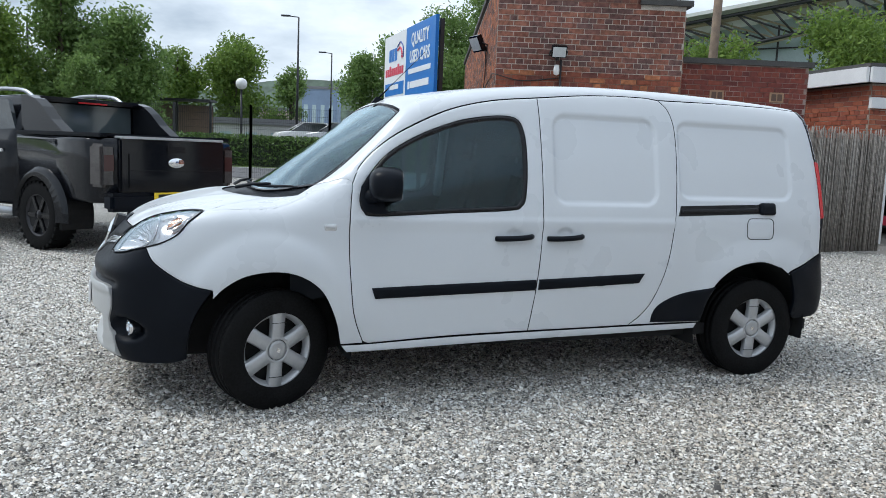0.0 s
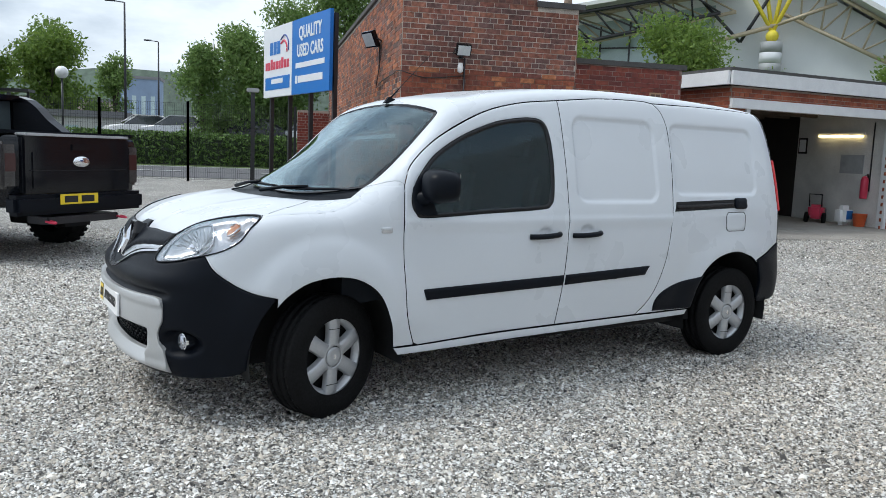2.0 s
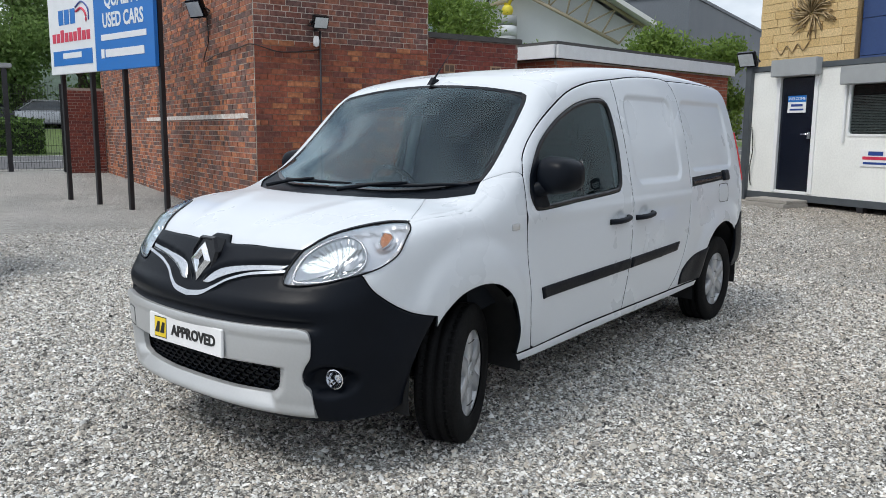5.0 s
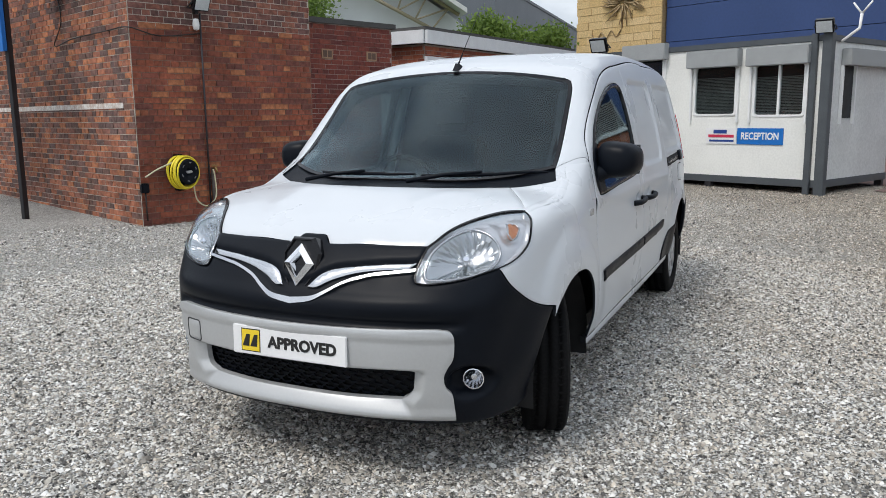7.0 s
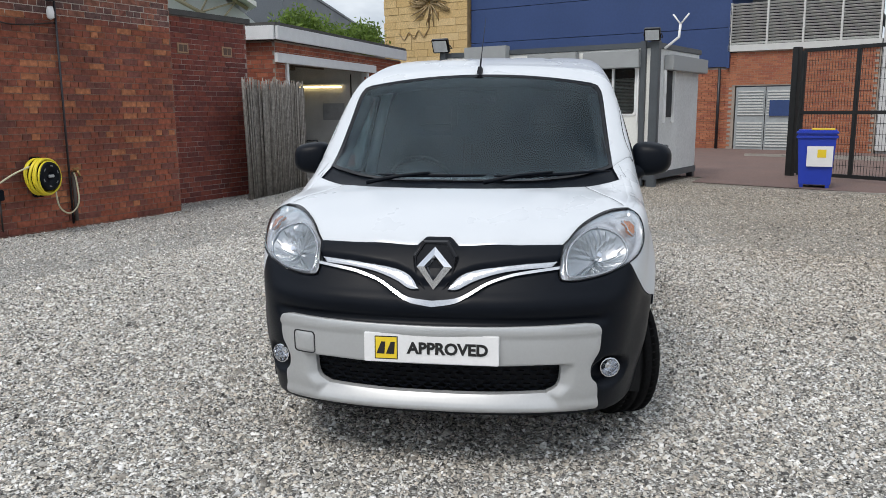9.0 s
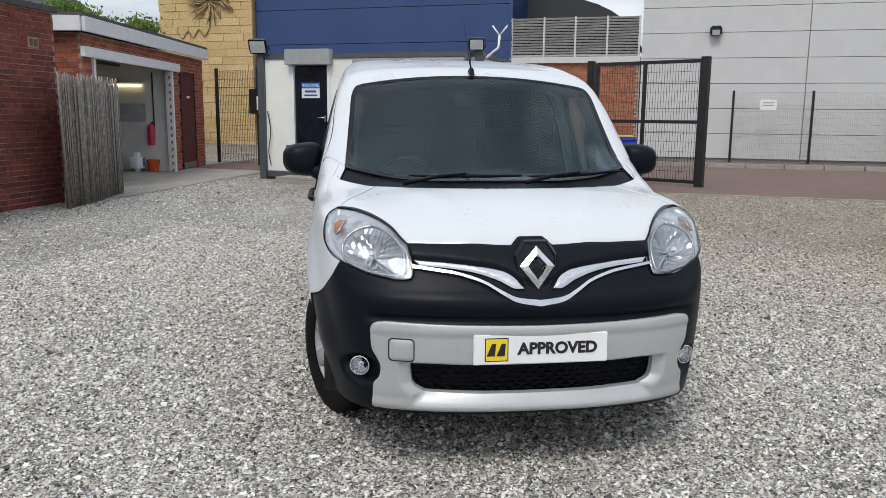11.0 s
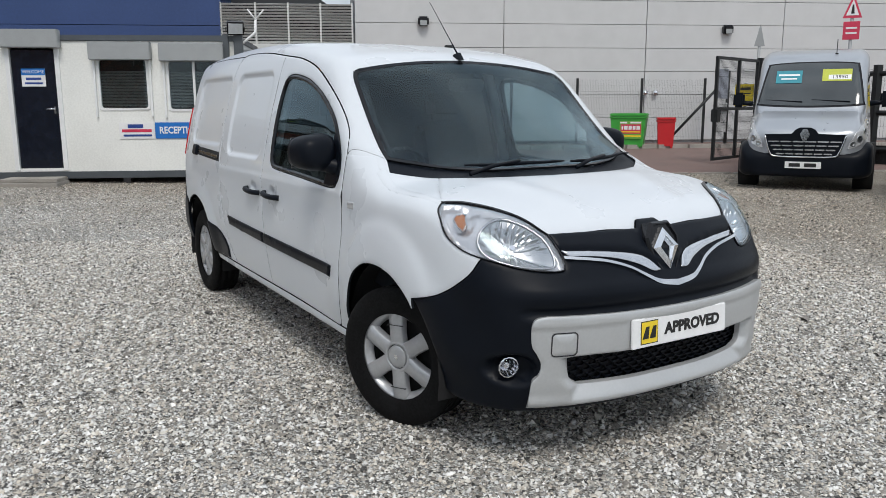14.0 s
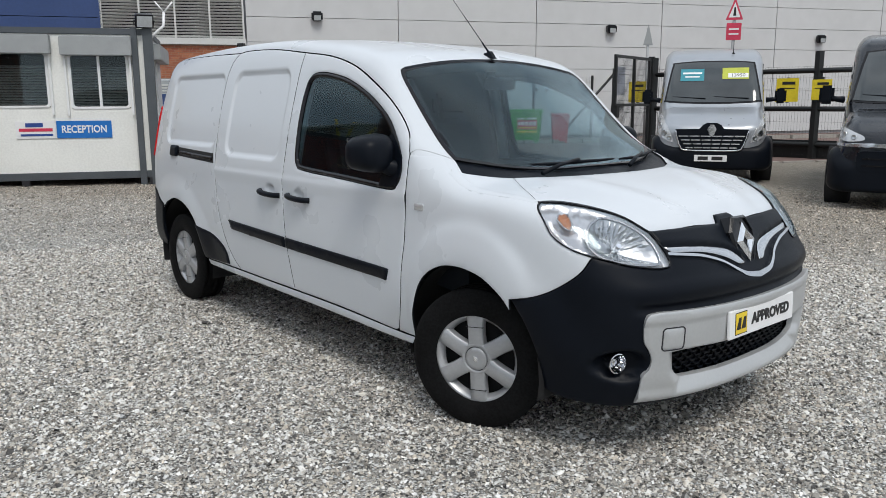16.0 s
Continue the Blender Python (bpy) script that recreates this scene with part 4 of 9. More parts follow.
# headlamps
lamp_ring = np.vstack([on("top", LAMP_TOP)[:-1], on("front", [LIP[0], (0.488, 0.878)] + LAMP_LOW_IN)[:-1], on("side", lamp_low[::-1])[:-1]])
lamp_uv = flat("cyl", lamp_ring)
BOWL_RIM = spaced(smooth_path([(0.625, 0.985), (0.664, 0.968), (0.683, 0.930), (0.680, 0.888), (0.645, 0.850), (0.58, 0.826), (0.51, 0.813), (0.458, 0.812), (0.444, 0.826), (0.451, 0.864), (0.472, 0.905), (0.512, 0.941), (0.567, 0.971)], 6, True), 0.016)
BOWL_AT = np.array([0.575, 0.893])
SIGNAL = spaced(np.array([(0.744, 1.002), (0.774, 1.001), (0.780, 0.985), (0.757, 0.955), (0.738, 0.943), (0.728, 0.968)]), 0.012)


def lamp_depth(uv):
    """Depth of the housing behind the lens, with ribs round the indicator."""
    near = np.linalg.norm(uv[:, None] - SIGNAL.mean(0)[None, None], axis=2)[:, 0]
    return -0.028 - 0.014 * ramp(near, 0.060, 0.035) + 0.003 * np.cos(near * 260) * ramp(near, 0.12, 0.04)


def behind(uv, d):
    p = onto("cyl", uv)
    return p + outward(p) * np.asarray(d, float).reshape(-1, 1)


LAMP_SILVER = material("lamp_reflector", (0.50, 0.52, 0.53), 0.30, 1.0, vary=0.03)
LAMP_GREY = material("lamp_housing", (0.60, 0.61, 0.62), 0.22, 0.5, vary=0.06)
LAMP_EDGE = material("lamp_rim", (0.46, 0.47, 0.48), 0.2, 0.7, vary=0.03)
for s in (1, -1):
    u = filled(shrink(spaced(lamp_uv, 0.02), 0.003), (), 0.022)
    rim = np.isin(np.arange(len(u[0])), np.unique(np.array(u[2])))
    lamp = part("headlamp", sheet(behind(u[0], 0.004 - 0.008 * rim), behind(u[0], np.full(len(rim), -0.002)), u[1], u[2], "headlamp", False, s < 0), LAMP_GLASS, van, "clear headlamp with chrome reflector")
    u = filled(shrink(spaced(lamp_uv, 0.02), 0.001), [BOWL_RIM], 0.012, 0.004)
    edge = np.isin(np.arange(len(u[0])), np.unique(np.array(u[2])))
    by_bowl = np.linalg.norm(u[0][:, None] - BOWL_RIM[None], axis=2).min(1) < 0.006
    d0 = np.where(edge, np.where(by_bowl, -0.016, -0.004), lamp_depth(u[0]))
    part("housing", sheet(behind(u[0], d0), behind(u[0], np.full(len(d0), -0.1)), u[1], u[2], "housing", False, s < 0), LAMP_GREY, lamp)
    # a deep bowl of single facets
    n, levels = len(BOWL_RIM), (1.0, 0.86, 0.72, 0.56, 0.40, 0.24, 0.10)
    v = np.vstack([behind(BOWL_AT + (BOWL_RIM - BOWL_AT) * e, -0.016 - 0.060 * (1 - e * e) + 0.0032 * np.sign(np.sin((BOWL_RIM[:, 0] - BOWL_AT[0]) * e * 330 + 0.4)) * (k > 0)) for k, e in enumerate(levels)]) * (1, s, 1)
    part("reflector", Geo().add(v.tolist(), [(k * n + i, k * n + (i + 1) % n, (k + 1) * n + (i + 1) % n, (k + 1) * n + i) for k in range(len(levels) - 1) for i in range(n)] + [tuple(6 * n + i for i in range(n))]), LAMP_SILVER, lamp, "faceted chrome reflector bowl")
    loop = np.vstack([BOWL_RIM, BOWL_RIM[:1]])
    part("reflector_rim", Geo().tube((behind(loop, np.full(len(loop), -0.011)) * (1, s, 1)).tolist(), 0.0058, 8), LAMP_EDGE, lamp)
    seal = filled(lamp_uv, [shrink(spaced(lamp_uv, 0.02), 0.0030)], 0.02, 0.002)
    part("lamp_seal", sheet(behind(seal[0], np.full(len(seal[0]), 0.0045)), behind(seal[0], np.full(len(seal[0]), -0.004)), seal[1], seal[2], "lamp_seal", False, s < 0), GLOSS_BLACK, lamp)
    at, root = behind(BOWL_AT[None], [-0.02])[0], behind(BOWL_AT[None], [-0.075])[0]
    part("bulb_cap", Geo().rod(root * (1, s, 1), at * (1, s, 1), 0.011, 14), CHROME, lamp)
    u = filled(SIGNAL, (), 0.012, 0.003)
    d0 = -0.012 + 0.004 * np.cos(u[0][:, 0] * 400)
    part("indicator", sheet(behind(u[0], d0), behind(u[0], d0 - 0.012), u[1], u[2], "indicator", False, s < 0), AMBER, lamp, "amber indicator")
    loop = np.vstack([SIGNAL, SIGNAL[:1]])
    part("indicator_rim", Geo().tube((behind(loop, np.full(len(loop), -0.012)) * (1, s, 1)).tolist(), 0.0035, 6), LAMP_EDGE, lamp)

# number plate with a dealer's words
plate_m = pose(0.905, 0, 0.543, 0, -2, 0) @ Matrix(((0, 0, 1, 0), (1, 0, 0, 0), (0, 1, 0, 0), (0, 0, 0, 1)))
plate = part("front_plate", Geo().box(-0.265, -0.0585, -0.008, 0.265, 0.0585, 0.004, None, 0.003), PLATE_WHITE, van, "white dealer plate reading APPROVED", plate_m)
part("mark_border", Geo().box(-0.222, -0.046, 0.0041, -0.130, 0.046, 0.0048), INK, plate)
part("plate_mark", Geo().box(-0.218, -0.042, 0.0049, -0.134, 0.042, 0.0062), PLATE_YELLOW, plate)
for dx in (-0.196, -0.158):
    part("mark_bar", Geo().prism([(-0.019, -0.024), (0.013, -0.024), (0.017, 0.024), (0.001, 0.024)], -0.0078, -0.0063, pose(dx, 0, 0, -90, 0, 0)), INK, plate)
lettering("APPROVED", 0.062, INK, "plate_lettering", plate, pose(0.066, 0, 0.0045), bold=0.0024, wide=1.02)

# side trim
strip_f = np.vstack([on("side", [(-0.505, 0.642), (-1.0, 0.658), (-1.462, 0.672)])[:-1], on("side", [(-1.462, 0.672), (-1.458, 0.612)])[:-1], on("side", [(-1.458, 0.612), (-1.0, 0.598), (-0.525, 0.583)])[:-1], on("side", [(-0.525, 0.583), (-0.505, 0.642)])[:-1]])
strip_r = np.vstack([on("side", [(-1.482, 0.673), (-1.8, 0.684), (-2.18, 0.697)])[:-1], on("side", [(-2.18, 0.697), (-2.145, 0.640)])[:-1], on("side", [(-2.145, 0.640), (-1.8, 0.626), (-1.478, 0.613)])[:-1], on("side", [(-1.478, 0.613), (-1.482, 0.673)])[:-1]])
for strip in (strip_f, strip_r):
    skin("rubbing_strip", strip, "side", BLACK_PLASTIC, van, off=0.012, thick=0.014, step=0.03, gap=0, roll=0.007, edge=0.008)
rail = np.vstack([on("side", [(-2.425, 1.102), (-3.05, 1.118)])[:-1], on("side", [(-3.05, 1.118), (-3.06, 1.06)])[:-1], on("side", [(-3.06, 1.06), (-2.405, 1.040)])[:-1], on("side", [(-2.405, 1.040), (-2.425, 1.102)])[:-1]])
skin("slide_rail", rail, "side", DARK_CAVITY, van, off=0.0015, thick=0.004, step=0.03, gap=0, roll=0, edge=0)
rail_in = np.vstack([on("side", [(-2.425, 1.080), (-3.05, 1.096)])[:-1], on("side", [(-3.05, 1.096), (-3.05, 1.072)])[:-1], on("side", [(-3.05, 1.072), (-2.425, 1.056)])[:-1], on("side", [(-2.425, 1.056), (-2.425, 1.080)])[:-1]])
skin("rail_bar", rail_in, "side", GLOSS_BLACK, van, off=0.007, thick=0.006, step=0.03, gap=0)
skin("rail_cap", onto("side", round_rect(-3.155, 1.052, -3.03, 1.127, 0.018)), "side", BLACK_PLASTIC, van, off=0.02, thick=0.022, step=0.03, gap=0, roll=0.007)
trim_r = np.vstack([on("side", [(-2.262, 0.392), (-2.27, 0.45), (-2.31, 0.502), (-2.40, 0.547), (-2.52, 0.578), (-2.66, 0.598), (-2.70, 0.607)])[:-1], on("side", [(-2.70, 0.607), (-2.645, 0.50), (-2.628, 0.388)])[:-1], on("side", [(-2.628, 0.388), (-2.4, 0.388), (-2.262, 0.392)])[:-1]])
skin("arch_trim", trim_r, "side", BLACK_PLASTIC, van, off=0.008, thick=0.012, step=0.025, gap=0, roll=0.005)
skin("side_repeater", onto("side", round_rect(-0.312, 0.945, -0.248, 0.977, 0.008)), "side", LAMP_GREY, van, off=0.006, thick=0.008, step=0.03, gap=0, roll=0.003)
for x in (-1.315, -1.635):
    for s in (1, -1):
        y = float(flank(np.array(x), np.array(0.905)))
        lever = [(-0.11, -0.004, 0.0), (-0.08, 0.022, 0.002), (-0.03, 0.034, 0.004), (0.04, 0.034, 0.008), (0.085, 0.024, 0.012), (0.11, -0.004, 0.012)]
        part("door_handle", Geo().tube([(x - dx, s * (y + dy), 0.905 + dz) for dx, dy, dz in smooth_path(lever, 4)], 0.0155, 10), BLACK_PLASTIC, (doors if x > -1.5 else slides)[0 if s > 0 else 1])

# side windows, mirrors
for i, s in enumerate((1, -1)):
    ring = filled(win, [frame_in], 0.03, 0.006)
    p0 = onto("side", ring[0])
    nn = outward(p0)
    lift = np.where(np.isin(np.arange(len(p0)), np.unique(np.array(ring[2]))), -0.006, 0.004)
    part("window_frame", sheet(p0 + nn * lift[:, None], p0 - nn * 0.014, ring[1], ring[2], "window_frame", True, s < 0), GLOSS_BLACK, doors[i])
    gl = filled(shrink(frame_in, -0.003), (), 0.05, 0)
    p0 = onto("side", gl[0])
    nn = outward(p0)
    part("door_glass", sheet(p0 - nn * 0.006, p0 - nn * 0.011, gl[1], gl[2], "door_glass", True, s < 0), SIDE_GLASS, doors[i])
    # mirror: rounded shell, glass behind, arm
    b = bmesh.new()
    bmesh.ops.create_uvsphere(b, u_segments=28, v_segments=18, radius=1)
    for v in b.verts:
        c = Vector((math.copysign(abs(v.co.x) ** 0.75, v.co.x), math.copysign(abs(v.co.y) ** 0.62, v.co.y), math.copysign(abs(v.co.z) ** 0.66, v.co.z)))
        if c.x < -0.25:
            c.x = -0.25 + (c.x + 0.25) * 0.08
        c.z *= 1 - 0.14 * c.y
        v.co = (c.x * 0.125, c.y * 0.105 * s, c.z * (0.086 + 0.010 * c.x))
    for face in b.faces:
        face.smooth = True
    me = bpy.data.meshes.new("door_mirror")
    bmesh.ops.recalc_face_normals(b, faces=b.faces[:])
    b.to_mesh(me)
    b.free()
    mirror = part("door_mirror", me, BLACK_PLASTIC, doors[i], "black door mirror", pose(-0.590, 0.945 * s, 1.190, 0, 0, -8 * s))
    part("mirror_glass", Geo().box(-0.037, -0.085, -0.072, -0.0345, 0.085, 0.072, None, 0.001), CHROME, mirror)
    part("mirror_arm", Geo().tube([(-0.490, 0.80 * s, 1.115), (-0.498, 0.855 * s, 1.120), (-0.530, 0.90 * s, 1.140), (-0.570, 0.925 * s, 1.165)], [0.048, 0.042, 0.036, 0.032], 12), BLACK_PLASTIC, doors[i])
    tri = np.vstack([onto("side", np.array([(-0.444, 1.175), (-0.438, 1.10), (-0.455, 1.045), (-0.52, 1.030), (-0.585, 1.035), (-0.560, 1.10), (-0.552, 1.27), (-0.535, 1.28), (-0.49, 1.232)]))])
    skin("mirror_base", tri, "side", BLACK_PLASTIC, doors[i], off=0.006, thick=0.012, step=0.03, both=False, gap=0) if s > 0 else None
    if s < 0:
        u = filled(spaced(flat("side", tri), 0.03), (), 0.03)
        p0 = onto("side", u[0])
        part("mirror_base", sheet(p0 + outward(p0) * 0.006, p0 - outward(p0) * 0.006, u[1], u[2], "mirror_base", True, True), BLACK_PLASTIC, doors[i])

# wipers and aerial
def wiper(y0, y1):
    a = onto("top", [(0.14 - 0.13 * abs(y0), y0)])[0]
    line = onto("top", [(float(np.interp(abs(y0 + (y1 - y0) * t), (0, 0.28, 0.5, 0.7), (0.050, 0.024, -0.044, -0.128))) - 0.012 * t, y0 + (y1 - y0) * t) for t in np.linspace(0.06, 1.0, 9)]) + (0, 0, 0.016)
    w = part("wiper", Geo().tube([a + (0, 0, 0.012), (a + line[4]) / 2 + (0, 0, 0.02), line[4] + (0, 0, 0.012)], [0.011, 0.009, 0.008], 8), BLACK_PLASTIC, van)
    part("blade", Geo().tube([tuple(p) for p in line], [0.005, 0.008, 0.009, 0.009, 0.010, 0.009, 0.008, 0.007, 0.005], 6), BLACK_PLASTIC, w)


wiper(-0.46, 0.12)
wiper(0.12, 0.71)
foot = onto("top", [(-0.745, 0.0)])[0]
aerial = part("aerial", Geo().add(*(lambda r: (r[0], r[1]))(([(-0.04, -0.018, 0), (-0.04, 0.018, 0), (0.045, 0.014, -0.012), (0.045, -0.014, -0.012), (0.012, -0.010, 0.030), (0.012, 0.010, 0.030), (-0.028, 0.012, 0.02), (-0.028, -0.012, 0.02)], [(0, 1, 2, 3), (4, 5, 6, 7), (0, 3, 4, 7), (1, 6, 5, 2), (3, 2, 5, 4), (0, 7, 6, 1)])), Matrix.Translation(foot)), BLACK_PLASTIC, van)
part("mast", Geo().tube([foot + (0.0, 0, 0.02), foot + (-0.055, 0, 0.077), foot + (-0.06, 0, 0.083), foot + (-0.30, 0, 0.33)], [0.0055, 0.0045, 0.0026, 0.0014], 6), BLACK_PLASTIC, aerial)

# tail: rear doors, lamps, bumper
back_ring = np.vstack([on("back", [(0.66, 1.70), (0.72, 1.40), (0.76, 1.0), (0.77, 0.66)])[:-1], on("back", [(0.77, 0.66), (0.0, 0.64)])[:-1], on("back", [(0.0, 0.64), (0.0, 1.72)])[:-1], on("back", [(0.0, 1.72), (0.4, 1.715), (0.66, 1.70)])[:-1]])
skin("rear_door", back_ring, "back", WHITE_PAINT, van, step=0.05)
tail_edge = np.vstack([on("side", [(-3.45, 1.735), (-3.52, 1.60), (-3.56, 1.40)])[:-1], on("side", [(-3.56, 1.40), (-3.605, 1.40)])[:-1], on("side", [(-3.605, 1.40), (-3.57, 1.60), (-3.50, 1.735)])[:-1], on("side", [(-3.50, 1.735), (-3.45, 1.735)])[:-1]])
skin("tail_corner", tail_edge, "side", GLOSS_BLACK, van, step=0.03, gap=0)
tail_lamp = np.vstack([on("side", [(-3.558, 1.40), (-3.578, 1.1), (-3.582, 1.03)])[:-1], on("side", [(-3.582, 1.03), (-3.64, 1.03)])[:-1], on("side", [(-3.64, 1.03), (-3.635, 1.2), (-3.61, 1.40)])[:-1], on("side", [(-3.61, 1.40), (-3.558, 1.40)])[:-1]])
skin("tail_lamp", tail_lamp, "side", RED_LENS, van, off=0.012, thick=0.03, step=0.02, gap=0, roll=0.01)
tail_low = np.vstack([on("side", [(-3.582, 1.03), (-3.58, 0.80)])[:-1], on("side", [(-3.58, 0.80), (-3.64, 0.80)])[:-1], on("side", [(-3.64, 0.80), (-3.64, 1.03)])[:-1], on("side", [(-3.64, 1.03), (-3.582, 1.03)])[:-1]])
skin("tail_panel", tail_low, "side", BLACK_PLASTIC, van, step=0.03, gap=0)
rear_bump = np.vstack([on("side", [(-3.30, 0.685), (-3.45, 0.742), (-3.58, 0.797)])[:-1], on("side", [(-3.58, 0.797), (-3.645, 0.80)])[:-1], on("side", [(-3.645, 0.80), (-3.66, 0.6), (-3.64, 0.42), (-3.58, 0.375)])[:-1], on("side", [(-3.58, 0.375), (-3.42, 0.365), (-3.37, 0.40)])[:-1], on("side", [(-3.37, 0.40), (-3.365, 0.52), (-3.33, 0.62), (-3.30, 0.685)])[:-1]])
skin("rear_bumper_corner", rear_bump, "side", BLACK_PLASTIC, van, step=0.03, off=0.004, thick=0.02)
back_bump = on("back", [(-0.78, 0.66), (0.78, 0.66)], [(0.78, 0.66), (0.74, 0.40)], [(0.74, 0.40), (-0.74, 0.40)], [(-0.74, 0.40), (-0.78, 0.66)])
skin("rear_bumper", back_bump, "back", BLACK_PLASTIC, van, step=0.05, off=0.006, both=False)

# inside of the cab, floor, wheel wells
g = Geo()
floor_pan = Geo().box(-3.6, -0.74, 0.27, -0.42, 0.74, 0.34).box(-0.42, -0.46, 0.22, 0.60, 0.46, 0.40)
part("floor_pan", floor_pan, DARK_CAVITY, van)
part("bulkhead", Geo().prism([(-0.80, 0.34), (0.80, 0.34), (0.82, 1.0), (0.70, 1.5), (0.62, 1.62), (-0.62, 1.62), (-0.70, 1.5), (-0.82, 1.0)], -0.015, 0.015, pose(-1.545, 0, 0, 0, 0, 90)), TRIM_SEAM_SHADE, van)
part("load_floor", Geo().box(-3.5, -0.6, 0.5, -1.6, 0.6, 0.54), TRIM_SEAM_SHADE, van)
dash = [(-0.10, 1.02), (-0.55, 1.05), (-0.72, 1.01), (-0.78, 0.90), (-0.72, 0.62), (-0.10, 0.55)]
part("dashboard", Geo().prism(dash, -0.74, 0.74), TRIM_SEAM_SHADE, van)
hood_d = Geo().lathe([(0.17, 0.0), (0.16, 0.04), (0.11, 0.07), (0.001, 0.075)], 20, pose(-0.58, -0.36, 1.03) @ Matrix.Diagonal((0.6, 1, 1, 1)), caps=False)
part("instrument_hood", hood_d, TRIM_SEAM_SHADE, van)
m = pose(-0.83, -0.36, 1.02, 0, -62, 0)
wheel_ring = Geo().tube([tuple(m @ Vector((0.185 * math.cos(a), 0.185 * math.sin(a), 0))) for a in np.linspace(0, 2 * math.pi, 33)], 0.016, 8)
steer = part("steering_wheel", wheel_ring, GLOSS_BLACK, van)
part("wheel_hub", Geo().box(-0.055, -0.17, -0.02, 0.055, 0.17, 0.0, m, 0.012).lathe([(0.07, -0.03), (0.065, 0.015), (0.001, 0.02)], 20, m, caps=False), TRIM_SEAM_SHADE, steer)
for y in (-0.37, 0.37):
    seat = part("seat", Geo().box(-1.35, y - 0.24, 0.55, -0.88, y + 0.24, 0.72, None, 0.05), SEAT_CLOTH, van)
    part("seat_back", Geo().box(-0.07, y - 0.235, 0, 0.07, y + 0.235, 0.62, pose(-1.36, 0, 0.68, 0, -14, 0), 0.05), SEAT_CLOTH, seat)
    part("head_rest", Geo().box(-0.05, y - 0.13, 0, 0.05, y + 0.13, 0.17, pose(-1.50, 0, 1.315, 0, -10, 0), 0.04), SEAT_CLOTH, seat)
for s in (1, -1):
    post = onto("side", [(-1.455, z) for z in (1.04, 1.2, 1.35, 1.5, 1.62)]) * (1, s, 1) - (0, 0.05 * s, 0)
    part("pillar_trim", Geo().tube([tuple(p) for p in post], 0.035, 8), CABIN_LIGHT, van)
    post = onto("top", [(-0.24, 0.72), (-0.45, 0.70), (-0.66, 0.66)]) * (1, s, 1) - (0, 0.03 * s, 0.04)
    part("pillar_cover", Geo().tube([tuple(p) for p in post], 0.03, 8), TRIM_SEAM_SHADE, van)
    part("door_card", Geo().box(-1.45, 0.76 * s, 0.40, -0.45, 0.79 * s, 1.03, None, 0.004), TRIM_SEAM_SHADE, van)
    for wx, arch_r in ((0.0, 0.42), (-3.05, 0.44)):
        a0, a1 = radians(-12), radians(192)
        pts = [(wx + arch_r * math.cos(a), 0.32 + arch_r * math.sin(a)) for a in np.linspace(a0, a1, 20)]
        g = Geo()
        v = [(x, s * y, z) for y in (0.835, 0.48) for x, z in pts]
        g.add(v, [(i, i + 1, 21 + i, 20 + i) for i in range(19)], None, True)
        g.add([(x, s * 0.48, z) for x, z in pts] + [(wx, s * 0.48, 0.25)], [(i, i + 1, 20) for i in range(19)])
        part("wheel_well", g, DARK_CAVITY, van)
part("head_lining", Geo().add(*(lambda uv: ((onto("top", uv) - (0, 0, 0.045)).tolist(), [(i * 7 + j, i * 7 + j + 1, i * 7 + j + 8, i * 7 + j + 7) for i in range(6) for j in range(6)]))([(-0.78 - 0.12 * i, -0.57 + 0.19 * j) for i in range(7) for j in range(7)]), None, True), CABIN_LIGHT, van)
part("header_trim", Geo().tube([tuple(p) for p in onto("top", [(-0.735 + 0.03 * abs(y), y) for y in np.linspace(-0.62, 0.62, 13)]) - (0, 0, 0.04)], 0.034, 8), TRIM_SEAM_SHADE, van)
part("rear_mirror", Geo().box(-0.02, -0.11, -0.035, 0.02, 0.11, 0.035, pose(-0.66, 0.0, 1.52, 0, 12, 0), 0.012), GLOSS_BLACK, van)


# wheels
def tyre(parent, mat, radius=0.316, width=0.195, rim=0.195):
    w = width / 2
    prof = [(rim, -w * 0.86), (rim + 0.02, -w * 0.96), (radius - 0.055, -w), (radius - 0.02, -w * 0.94), (radius - 0.006, -w * 0.84)]
    edges = [(-0.80, 0), (-0.57, 0), (-0.57, 1), (-0.44, 1), (-0.44, 0), (-0.07, 0), (-0.07, 1), (0.07, 1), (0.07, 0), (0.44, 0), (0.44, 1), (0.57, 1), (0.57, 0), (0.80, 0)]
    tread = [(radius - 0.008 * d, e * w) for e, d in edges]
    prof = prof + tread + [(r, -z) for r, z in reversed(prof)]
    g = Geo().lathe(prof, 56, None, True, caps=False)
    # cross grooves at the shoulders
    for i in range(56):
        a = 2 * math.pi * (i + 0.5) / 56
        for s in (-1, 1):
            g.box(radius - 0.003, -0.0035, s * w * 0.60 - 0.012, radius + 0.0012, 0.0035, s * w * 0.60 + 0.012, pose(0, 0, 0, 0, 0, math.degrees(a)) @ pose(0, 0, 0, 14, 0, 0))
    return part("tyre", g, mat, parent)


